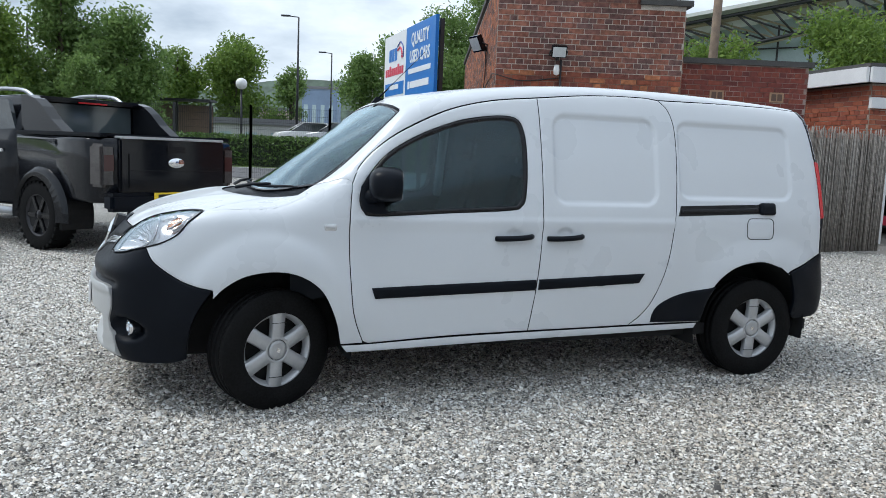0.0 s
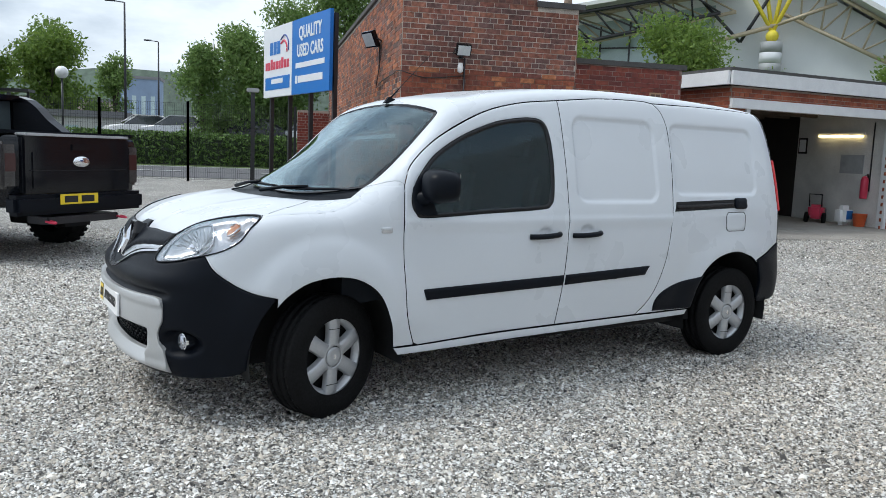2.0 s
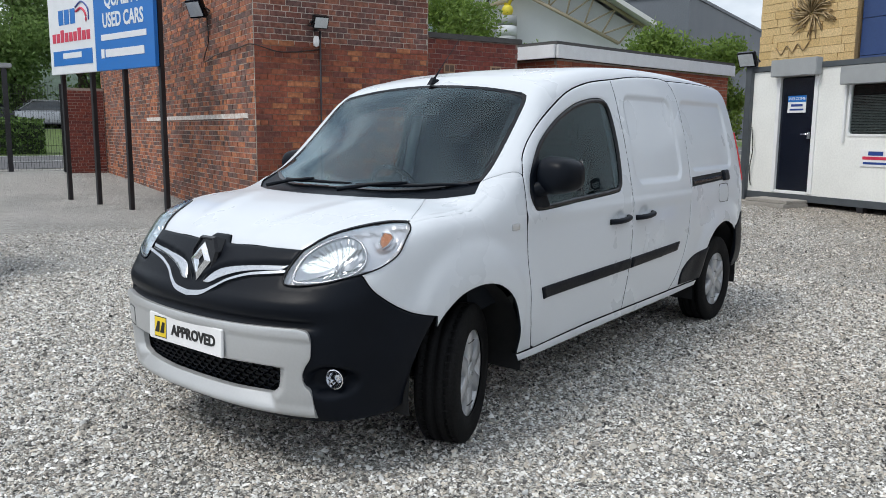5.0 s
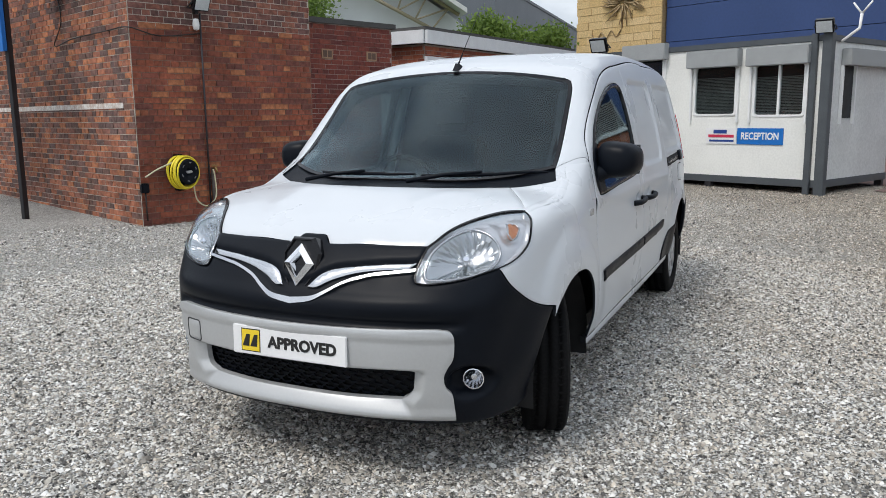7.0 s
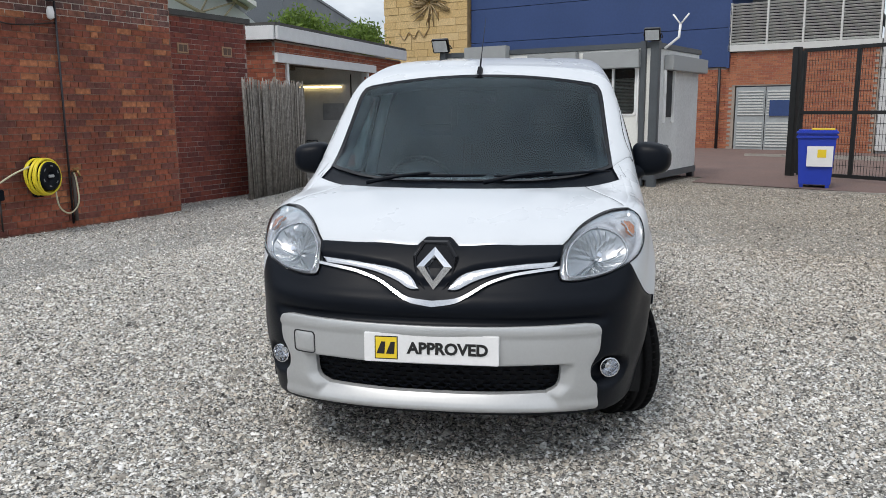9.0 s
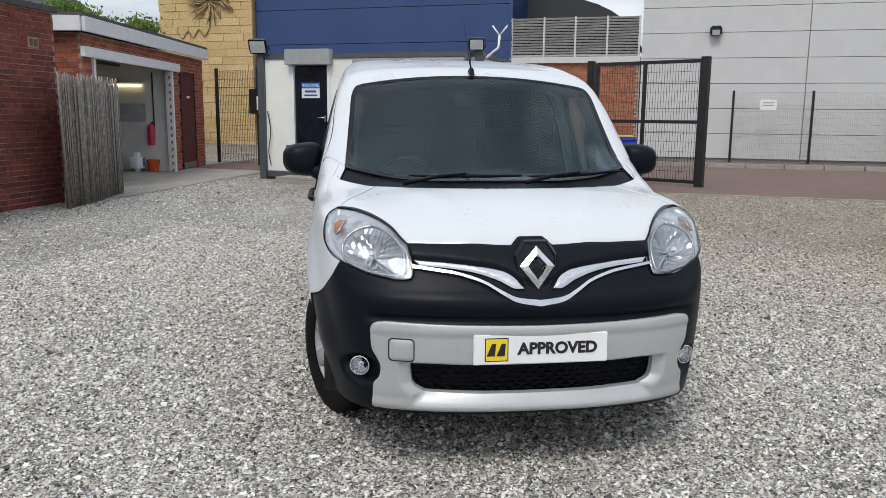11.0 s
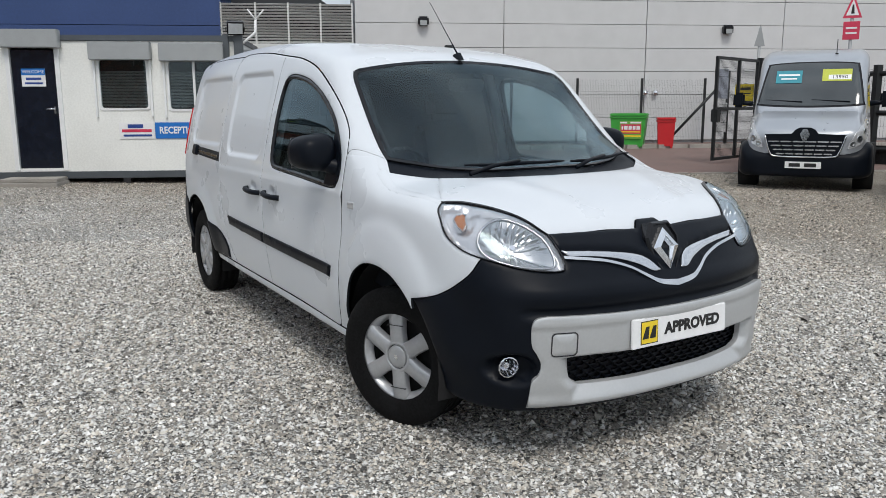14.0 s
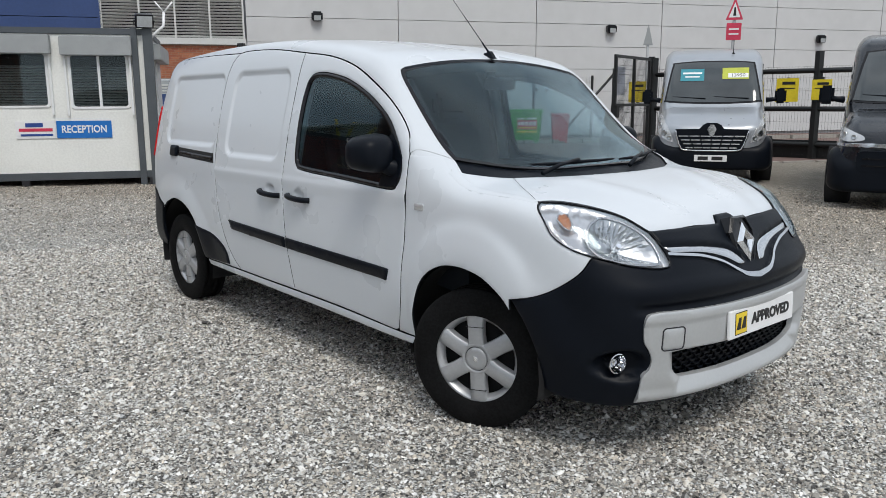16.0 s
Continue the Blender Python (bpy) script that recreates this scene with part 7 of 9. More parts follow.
part("bar", Geo().rod((22.6, -13.0, 0.3), (22.4, -15.0, 2.4), 0.05).rod((22.4, -15.0, -0.1), (22.4, -15.0, 2.6), 0.06), MESH_STEEL, brace)
rail_f = thing("rail_fence", pose(0, 0, 0), "black steel rail fence with mesh behind the parked vans", "fence")
P0, P1 = Vector((14.9, -11.3)), Vector((5.0, -16.5))
for i in range(9):
    c = P0 + (P1 - P0) * i / 8
    part("post", Geo().box(c.x - 0.07, c.y - 0.07, -0.1, c.x + 0.07, c.y + 0.07, 2.3 + (0.25 if i % 3 == 0 else 0.0)), MESH_STEEL, rail_f)
for z in (0.35, 1.2, 2.1):
    part("rail", Geo().rod((P0.x, P0.y, z), (P1.x, P1.y, z), 0.06, 4), MESH_STEEL, rail_f)
mesh_panel("wire_mesh", rail_f, (P0.x, P0.y, 0), (P1.x, P1.y, 0), 0.1, 2.2, (0.07, 0.25), 0.003)
part("lower_panel", Geo().box(0, -0.02, 0.0, 11.0, 0.02, 0.45, pose(P0.x, P0.y, 0, 0, 0, math.degrees(math.atan2((P1 - P0).y, (P1 - P0).x))) @ pose(0, 0.1, 0)), MESH_STEEL, rail_f)
YELLOW = material("yellow_notice", (0.75, 0.58, 0.02), 0.5)
for k, u in enumerate((-0.04, 0.315, 0.385, 0.63)):
    c = P0 + (P1 - P0) * u
    s = thing("warning_notice", pose(c.x - 0.08, c.y + 0.10, 1.65, 0, 0, 28), "yellow warning notice on the black fence", "notice", "yellow notices")
    e = 0.85 if k == 2 else 1.0
    part("plate", Geo().box(-0.26 * e, -0.006, -0.28 * e, 0.26 * e, 0.006, 0.28 * e, pose(0, 0, 0, 0, 0, 180), 0.003), YELLOW, s)
    part("fixing_bar", Geo().box(-0.022, -0.11, -0.30, 0.022, -0.007, 0.30), MESH_STEEL, s)
    part("print", Geo().box(-0.18 * e, 0.007, 0.13 * e, 0.12 * e, 0.010, 0.20 * e).box(-0.18 * e, 0.007, 0.03 * e, 0.18 * e, 0.010, 0.055 * e), INK, s)
road_sign = thing("road_sign", pose(13.3, -12.5, 0, 0, 0, 52), "red-edged triangular warning sign above a red plate", "sign")
part("pole", Geo().rod((0, 0, -0.1), (0, 0, 3.9), 0.04), SHUTTER_GREY, road_sign)
part("triangle", Geo().prism([(-0.21, 3.43), (0.21, 3.43), (0, 3.98)], 0.045, 0.055), SIGN_RED, road_sign)
part("triangle_face", Geo().prism([(-0.14, 3.49), (0.14, 3.49), (0, 3.86)], 0.056, 0.060), PLATE_WHITE, road_sign)
part("symbol", Geo().prism([(-0.04, 3.53), (0.035, 3.53), (0.014, 3.74), (-0.02, 3.74)], 0.061, 0.064), INK, road_sign)
part("red_plate", Geo().box(-0.18, 0.045, 2.93, 0.18, 0.055, 3.35, None, 0.002), SIGN_RED, road_sign)
part("plate_lines", Geo().box(-0.12, 0.056, 3.18, 0.12, 0.060, 3.22).box(-0.12, 0.056, 3.06, 0.12, 0.060, 3.10), PLATE_WHITE, road_sign)
back_sign = thing("road_sign", pose(16.5, -12.2, 0, 0, 0, 60), "back of a grey triangular road sign on a pole", "sign")
part("pole", Geo().rod((0, 0, -0.1), (0, 0, 3.5), 0.04), SHUTTER_GREY, back_sign)
part("triangle", Geo().prism([(-0.14, 3.0), (0.14, 3.0), (0, 3.6)], 0.045, 0.055), SHUTTER_GREY, back_sign)


def wheeled_bin(m, colour, w, d, h, label, lid_colour=None):
    b0 = thing("wheelie_bin", m, label, "bin")
    mt = material("bin_plastic", colour, 0.45, vary=0.06)
    taper = 0.84
    v = [(sx * w / 2 * k, sy * d / 2 * k, z) for z, k in ((0.06, taper), (h * 0.9, 1.0)) for sx, sy in ((-1, -1), (1, -1), (1, 1), (-1, 1))]
    part("body", Geo().add(v, [(0, 3, 2, 1), (4, 5, 6, 7), (0, 1, 5, 4), (1, 2, 6, 5), (2, 3, 7, 6), (3, 0, 4, 7)]), mt, b0)
    part("rim", Geo().box(-w / 2 - 0.025, -d / 2 - 0.025, h * 0.86, w / 2 + 0.025, d / 2 + 0.025, h * 0.91, None, 0.01), mt, b0)
    part("lid", Geo().box(-w / 2 - 0.03, -d / 2 - 0.04, h * 0.915, w / 2 + 0.03, d / 2 + 0.03, h, None, 0.03), lid_colour or mt, b0)
    part("handle", Geo().tube([(-w / 2 + 0.05, d / 2 + 0.02, h * 0.93), (-w / 2 + 0.05, d / 2 + 0.09, h * 0.93), (w / 2 - 0.05, d / 2 + 0.09, h * 0.93), (w / 2 - 0.05, d / 2 + 0.02, h * 0.93)], 0.014, 6), mt, b0)
    for s in (-1, 1):
        part("wheel", Geo().lathe([(0.001, -0.025), (0.09, -0.025), (0.1, 0), (0.09, 0.025), (0.001, 0.025)], 18, pose(s * w * 0.36, d * 0.36, 0.1, 0, 90, 0), caps=False), RUBBER, b0)
        part("foot", Geo().box(s * w * 0.34 - 0.03, -d * 0.36 - 0.03, 0.0, s * w * 0.34 + 0.03, -d * 0.36 + 0.03, 0.07), mt, b0)
    return b0


face_cam = lambda x, y, ex, ey: math.degrees(math.atan2(ey - y, ex - x)) + 90
bb = wheeled_bin(pose(12.35, -0.90, 0.012 + gz(12.3, -0.9), 0, 0, face_cam(12.35, -0.9, -3.4, -1.7)), (0.015, 0.045, 0.42), 0.62, 0.66, 1.02, "blue wheelie bin with a white label and yellow lid grip", None)
part("label", Geo().box(-0.15, -0.325, 0.40, 0.27, -0.315, 0.76, pose(0, 0.01, 0, 3, 0, 0)), PLATE_WHITE, bb)
part("label_mark", Geo().box(0.02, -0.330, 0.56, 0.16, -0.326, 0.70, pose(0, 0.01, 0, 3, 0, 0)), PLATE_YELLOW, bb)
part("lid_grip", Geo().box(-0.1, -0.3, 1.02, 0.28, 0.1, 1.045, None, 0.01), PLATE_YELLOW, bb)
sk = wheeled_bin(pose(20.6, -10.35, 0.02, 0, 0, face_cam(20.6, -10.35, -3.8, 0.2) - 8), (0.05, 0.36, 0.05), 1.12, 0.95, 1.12, "bright green four-wheeled waste container with a red label")
tilt = pose(0, 0.02, 0, 3, 0, 0)
part("label", Geo().box(-0.26, -0.47, 0.34, 0.44, -0.455, 0.90, tilt), material("lime_label", (0.16, 0.42, 0.06), 0.5, vary=0.05), sk, "lime waste label with a red field")
part("label_field", Geo().box(-0.22, -0.476, 0.50, 0.42, -0.471, 0.80, tilt), SIGN_RED, sk)
for x0, x1 in ((-0.19, -0.14), (-0.11, 0.0), (0.03, 0.13), (0.16, 0.25), (0.28, 0.39)):
    part("label_bar", Geo().box(x0, -0.481, 0.63, x1, -0.477, 0.75, tilt), PLATE_WHITE, sk)
part("label_lines", Geo().box(-0.20, -0.479, 0.54, 0.40, -0.477, 0.58, tilt).box(-0.24, -0.475, 0.40, 0.42, -0.471, 0.45, tilt), PLATE_YELLOW, sk)
part("label_head", Geo().box(-0.24, -0.475, 0.83, -0.02, -0.471, 0.88, tilt).box(0.08, -0.475, 0.83, 0.42, -0.471, 0.88, tilt), PLATE_WHITE, sk)
wheeled_bin(pose(20.2, -11.45, 0.02, 0, 0, face_cam(20.2, -11.15, -3.8, 0.2)), (0.55, 0.02, 0.025), 0.56, 0.6, 0.98, "red wheelie bin beside the waste container")


# ---- the long facade behind the drive: its line runs x = 25 + 0.1 y ----
FA = pose(25.0, 0, 0, 0, 0, math.degrees(math.atan2(-0.1, 1.0)))
K = math.hypot(1, 0.1)
NAVY = material("navy_cladding", (0.030, 0.062, 0.18), 0.45, vary=0.08, scale=0.6, fine=12)
SLAT = material("louvre_grey", (0.62, 0.63, 0.61), 0.5, 0.1, vary=0.05)
CLAD = material("grey_cladding", (0.58, 0.585, 0.585), 0.5, vary=0.035, scale=0.4, fine=2)
SEAM = material("cladding_seam", (0.36, 0.365, 0.37), 0.7)
STONE_BUFF = per_piece("buff_stone", [(0.66, 0.48, 0.24), (0.63, 0.45, 0.22), (0.69, 0.51, 0.27), (0.65, 0.475, 0.24), (0.61, 0.43, 0.20)], 0.9, 0.4, 20, 0.15, True)
stand = thing("clubhouse", FA, "large navy clad building with buff stone bay and brick base", "building")


def fy(y):
    return y * K


for i in range(7):
    z = 2.85 + i * 1.3
    part("navy_panel", Geo().box(0.0, fy(2.72), z, 0.3, fy(12.9), z + 1.28), NAVY, stand)
part("navy_core", Geo().box(0.3, fy(2.72), 0, 14, fy(12.9), 11.9), NAVY, stand)
part("sky_edge", Geo().box(-0.05, fy(2.65), 2.80, 0.35, fy(2.74), 6.2), NAVY, stand)
brick_b = per_piece("orange_brick", [(0.40, 0.16, 0.09), (0.36, 0.14, 0.08), (0.44, 0.18, 0.10), (0.33, 0.12, 0.075)], 0.9, 0.2, 30, 0.1, True)
# the base of far bricks, courses as joined pieces
base = Geo()
for k in range(36):
    z = k * 0.0765 + 0.02
    for i in range(46):
        y = 2.75 + i * 0.228 + (0.114 if k % 2 else 0)
        if y < 12.8 and z < 2.78:
            base.box(0.04, fy(y), z, 0.3, fy(y + 0.218), z + 0.068)
for k in range(43):
    z = k * 0.0765 + 0.02
    for i in range(20):
        y = -1.80 + i * 0.228 + (0.114 if k % 2 else 0)
        if y < 2.65 and not (0.45 < y < 2.42 and z < 2.2):
            base.box(0.06, fy(y), z, 0.3, fy(y + 0.218), z + 0.068)
tagged(part("brick_base", base, brick_b, stand), kind="stuff")
part("brick_bed", Geo().box(0.07, fy(-1.85), 0, 0.5, fy(0.45), 3.35).box(0.07, fy(2.44), 0, 0.5, fy(12.9), 2.84).box(0.07, fy(0.45), 2.2, 0.5, fy(2.44), 3.35), MORTAR, stand)
part("sill_band", Geo().box(-0.05, fy(-1.85), 3.34, 0.5, fy(2.72), 3.55), SLAT, stand)
for i in range(14):
    z = 3.60 + i * 0.097
    part("louvre_slat", Geo().box(-0.035, fy(-1.78), -0.004, 0.035, fy(2.70), 0.004, pose(0.02, 0, z, 0, 52, 0)), SLAT, stand)
part("louvre_back", Geo().box(0.1, fy(-1.8), 3.55, 0.3, fy(2.7), 4.9), DARK_CAVITY, stand)
for y in (-1.78, -0.7, 0.4, 1.5, 2.66):
    part("louvre_post", Geo().box(-0.05, fy(y) - 0.03, 3.55, 0.06, fy(y) + 0.03, 4.92), SLAT, stand)
door2 = part("plant_door", Geo().box(0.10, fy(0.5), 0.05, 0.2, fy(2.40), 2.16), material("plant_door_grey", (0.33, 0.36, 0.37), 0.5), stand)
for i in range(20):
    z = 0.18 + i * 0.095
    if not 0.98 < z < 1.15:
        part("vent_slat", Geo().box(0.07, fy(0.6), z, 0.10, fy(1.38), z + 0.045, None).box(0.07, fy(1.5), z, 0.10, fy(2.32), z + 0.045), SLAT, door2)
part("door_split", Geo().box(0.085, fy(1.43), 0.05, 0.099, fy(1.45), 2.15), DARK_CAVITY, door2)
part("dark_notice", Geo().box(0.05, fy(0.55), 1.2, 0.068, fy(1.3), 1.72), NAVY, door2)
part("down_pipe", Geo().rod((-0.05, fy(2.95), 0), (-0.05, fy(2.95), 2.8), 0.05), STEEL_DARK, stand)
# stone bay
st = Geo()
for k in range(22):
    z = 0.1 + k * 0.30
    u = 0.0 if k % 2 else -0.35
    while u < 4.3:
        w = random.uniform(0.5, 0.95)
        a, b = max(u, 0.0), min(u + w, 4.25)
        u += w
        if b - a > 0.08:
            st.box(-0.28 + random.uniform(-0.015, 0.015), fy(12.93) + a, z, 0.2, fy(12.93) + b - 0.012, z + 0.288)
tagged(part("stonework", st, STONE_BUFF, stand), kind="stuff")
part("stone_bed", Geo().box(-0.2, fy(12.93), 0, 6, fy(12.93) + 4.25, 6.7), material("stone_joint", (0.48, 0.34, 0.17), 0.95), stand)
# an abstract relief of bent bronze strips on the stone
relief = part("wall_relief", Geo().box(-0.33, fy(14.78) - 0.03, 4.85, -0.29, fy(14.78) + 0.03, 5.7), material("bronze", (0.30, 0.22, 0.12), 0.5, 0.5), stand, "abstract bronze relief of radiating strips")
rr = random.Random(8)
for i in range(46):
    a = rr.uniform(0, 2 * math.pi)
    r0, r1 = rr.uniform(0.05, 0.6), rr.uniform(0.7, 1.15)
    cy, cz = fy(14.78), 5.85
    part("strip", Geo().tube([(-0.31, cy + r0 * math.cos(a), cz + r0 * math.sin(a)), (-0.40, cy + (r0 + r1) / 2 * math.cos(a + 0.15), cz + (r0 + r1) / 2 * math.sin(a + 0.15)), (-0.33, cy + r1 * math.cos(a + 0.3), cz + r1 * math.sin(a + 0.3))], [0.045, 0.035, 0.01], 5), relief.data.materials[0], relief)
part("relief_script", Geo().tube(smooth_path([(-0.31, fy(16.3) - 0.25 * i, 4.55 + 0.14 * (-1) ** i + 0.02 * i) for i in range(7)], 5), 0.022, 5), relief.data.materials[0], relief)
# grey warehouse
shed = thing("grey_warehouse", FA, "huge pale grey clad warehouse wall", "building")
g = Geo()
for i in range(13):
    for k in range(16):
        y1 = -1.88 - i * 5.27
        z = 0.12 + k * 0.835
        g.box(0.0, fy(y1 - 5.24), z, 0.2, fy(y1), z + 0.817)
tagged(part("cladding", g, CLAD, shed), kind="stuff")
part("shed_core", Geo().box(0.08, fy(-72), 0, 30, fy(-1.9), 13.4), SEAM, shed)
for k, (y, z) in enumerate(((-4.25, 4.33), (-15.45, 4.12), (-25.1, 3.9))):
    w = thing("wall_lamp", FA @ pose(-0.12, fy(y), z), "small black bulkhead lamp on the warehouse wall", "lamp", "lamps on the warehouse")
    part("body", Geo().box(-0.12, -0.19, -0.16, 0.118, 0.19, 0.16, None, 0.05), GLOSS_BLACK, w)
    part("lens", Geo().box(-0.135, -0.12, -0.15, -0.122, 0.12, 0.02, None, 0.005), SHUTTER_GREY, w)
tl = thing("wall_lamp", FA @ pose(-0.1, fy(-12.6), 1.85), "pair of small chrome lamps on the warehouse", "lamp", "lamps on the warehouse")
for y in (-0.2, 0.2):
    part("spot", Geo().lathe([(0.001, -0.1), (0.09, -0.08), (0.1, 0.05), (0.001, 0.1)], 14, pose(0, y, 0, 0, 90, 0), caps=False), CHROME, tl)
curve_roof = thing("curved_roof", FA, "dark curved roof edge behind the louvres", "roof")
cr = [(fy(2.7 - 4.2 * math.sin(radians(a))), 4.2 + 2.0 * math.cos(radians(a))) for a in range(0, 91, 10)]
part("sheet", Geo().add([(3.0, y, z) for y, z in cr] + [(12.0, y, z) for y, z in cr] + [(3.0, fy(2.7), 4.0), (12.0, fy(2.7), 4.0)], [(i, i + 1, 11 + i, 10 + i) for i in range(9)] + [tuple(range(10)) + (20,)]), material("dark_roof_sheet", (0.04, 0.045, 0.05), 0.6), curve_roof)
block = thing("dark_stand", pose(61.0, 51.0, 0, 0, 0, 25), "tall dark grey clad stand behind the garage", "building")
DARKCLAD = material("dark_cladding", (0.11, 0.125, 0.145), 0.6, vary=0.1, scale=0.3, fine=8)
part("wall", Geo().box(0, 0, 0, 82, 26, 14.6), DARKCLAD, block)
part("roof_edge", Geo().box(-0.15, -0.15, 14.6, 82.1, 26.1, 14.9), DARKCLAD, block)
for y, turn in ((15.0, 20), (19.0, -25)):
    part("roof_duct", Geo().rod((3.0, y, 15.6), (3.6, y + 3.0, 16.6), 0.9, 14), SLAT, block)

# ---- stadium stand with a truss roof, far off ----
ST = pose(40.0, 52.5, 0, 0, 0, -36.5)  # x to the right, y away
stad = thing("stadium_stand", ST, "white stadium stand with a steel truss roof", "building")
STEEL_TAN = material("tan_steel", (0.42, 0.36, 0.26), 0.5, 0.2)
STEEL_YEL = material("yellow_steel", (0.72, 0.60, 0.05), 0.45)
SHED_WHITE = material("stand_white", (0.62, 0.64, 0.66), 0.6, vary=0.08, scale=0.3)
part("gable_wall", Geo().prism([(-4.6, 0), (13, 0), (13, 9.0), (11.4, 10.2), (4.0, 14.8), (-4.6, 15.4)], 1.5, 14), SHED_WHITE, stad)
# reflected sky put into the base colour as a pale cyan
GLASS_F = material("far_glazing_sky_tint", (0.40, 0.50, 0.52), 0.12, vary=0.2, scale=0.4)
part("glazing", Geo().prism([(-30, 7.0), (-4.7, 7.0), (-4.7, 14.6), (-30, 11.6)], 2.2, 3.0), GLASS_F, stad)
for i in range(10):
    part("mullion", Geo().box(-30 + 2.6 * i, 2.1, 6.8, -29.85 + 2.6 * i, 2.2, 11.3 + 0.3 * i), STEEL_DARK, stad)
for z in (8.3, 9.7, 11.1):
    part("transom", Geo().box(-30, 2.05, z, -4.7, 2.1, z + 0.12), STEEL_DARK, stad)
part("lower_wall", Geo().box(-30, 2.0, 0, -6, 3.0, 6.9), SHED_WHITE, stad)


def truss(parent, a, b, c, d, n, mat, r=0.11):
    """Upper chord a to b, lower chord c to d, and zigzag bars between."""
    a, b, c, d = Vector(a), Vector(b), Vector(c), Vector(d)
    part("chord", Geo().rod(a, b, r * 1.5, 6), mat, parent)
    part("chord", Geo().rod(c, d, r * 1.5, 6), mat, parent)
    for i in range(n):
        p, q = (a if i % 2 else c), (b if i % 2 else d)
        p2, q2 = (c if i % 2 else a), (d if i % 2 else b)
        part("web_bar", Geo().rod(p + (q - p) * (i / n), p2 + (q2 - p2) * ((i + 1) / n), r * 0.75, 5), mat, parent)


truss(stad, (1.0, 0.5, 16.8), (12.0, 0.5, 10.1), (0.5, 0.5, 13.5), (9.6, 0.5, 8.9), 12, STEEL_TAN)
truss(stad, (-34, 0.5, 11.5), (-4, 0.5, 15.2), (-27, 0.5, 9.2), (-2.9, 0.5, 13.7), 22, STEEL_TAN)
truss(stad, (-34, -1.5, 11.4), (-5, -1.5, 15.0), (-27, -1.0, 9.0), (-4, -1.0, 13.4), 22, STEEL_DARK)
part("roof_sheet", Geo().prism([(-36, 11.6), (-3, 15.6), (-3, 15.9), (-36, 11.9)], -2, 12), SLAT, stad)
part("end_roof_sheet", Geo().prism([(-3, 19.5), (12.4, 10.1), (12.4, 10.5), (-3, 19.9)], -1.2, 14), SLAT, stad)
part("bracket", Geo().rod((-5.5, 0.2, 14.5), (-2.4, 0.2, 11.2), 0.14, 6), STEEL_DARK, stad)
part("bracket", Geo().rod((-2.4, 0.2, 11.2), (-0.4, 0.2, 14.8), 0.14, 6), STEEL_DARK, stad)
part("mast_ball", Geo().lathe([(0.5 * math.sin(radians(a)) + 0.001, 11.6 - 0.5 * math.cos(radians(a))) for a in range(0, 181, 20)], 16, None, caps=False), STEEL_YEL, stad)
for dx, dz, dy in ((-3.5, 6, 0), (-1.4, 6.5, 1), (0.9, 6.5, 1), (2.6, 6, 0)):
    part("mast_strut", Geo().rod((0, 0, 11.9), (dx, dy, 11.9 + dz), 0.16, 8), STEEL_YEL, stad)
part("mast_arm", Geo().rod((-4.6, 0, 11.2), (0, 0, 12.4), 0.2, 6).rod((0, 0, 12.4), (4.5, 0, 14.0), 0.16, 6), STEEL_TAN, stad)
for i in range(7):
    part("pier_band", Geo().lathe([(0.85, 5.2 + 0.85 * i), (0.85, 6.03 + 0.85 * i)], 18, None) if 5.2 + 0.85 * i < 11 else Geo().lathe([(0.8, 10.3), (0.8, 11.1)], 18, None), SHED_WHITE if i % 2 else SHUTTER_GREY, stad)
part("pier", Geo().rod((0, 0, 0), (0, 0, 5.2), 0.85, 18), SHUTTER_GREY, stad)

# ---- trees ----
LEAF = per_piece("leaf", [(0.16, 0.25, 0.05), (0.20, 0.30, 0.055), (0.13, 0.21, 0.045), (0.24, 0.34, 0.08), (0.175, 0.265, 0.07)], 0.6, 0.0, 30, 0.1, True, spec=0.3)
LEAF_DARK = per_piece("leaf_dark", [(0.16, 0.255, 0.075), (0.195, 0.30, 0.085), (0.135, 0.215, 0.068), (0.24, 0.345, 0.115)], 0.6, 0.0, 30, 0.1, True, spec=0.3)
for lm in (LEAF, LEAF_DARK):
    nt = lm.node_tree
    pr = nt.nodes["Principled BSDF"]
    tl_n, mx_n = nt.nodes.new("ShaderNodeBsdfTranslucent"), nt.nodes.new("ShaderNodeMixShader")
    mx_n.inputs[0].default_value = 0.45
    nt.links.new(pr.inputs["Base Color"].links[0].from_socket, tl_n.inputs[0])
    nt.links.new(pr.outputs[0], mx_n.inputs[1])
    nt.links.new(tl_n.outputs[0], mx_n.inputs[2])
    nt.links.new(mx_n.outputs[0], nt.nodes["Material Output"].inputs[0])
BARK = material("bark", (0.10, 0.08, 0.06), 0.95, vary=0.35, bump=0.6, bump_scale=12)


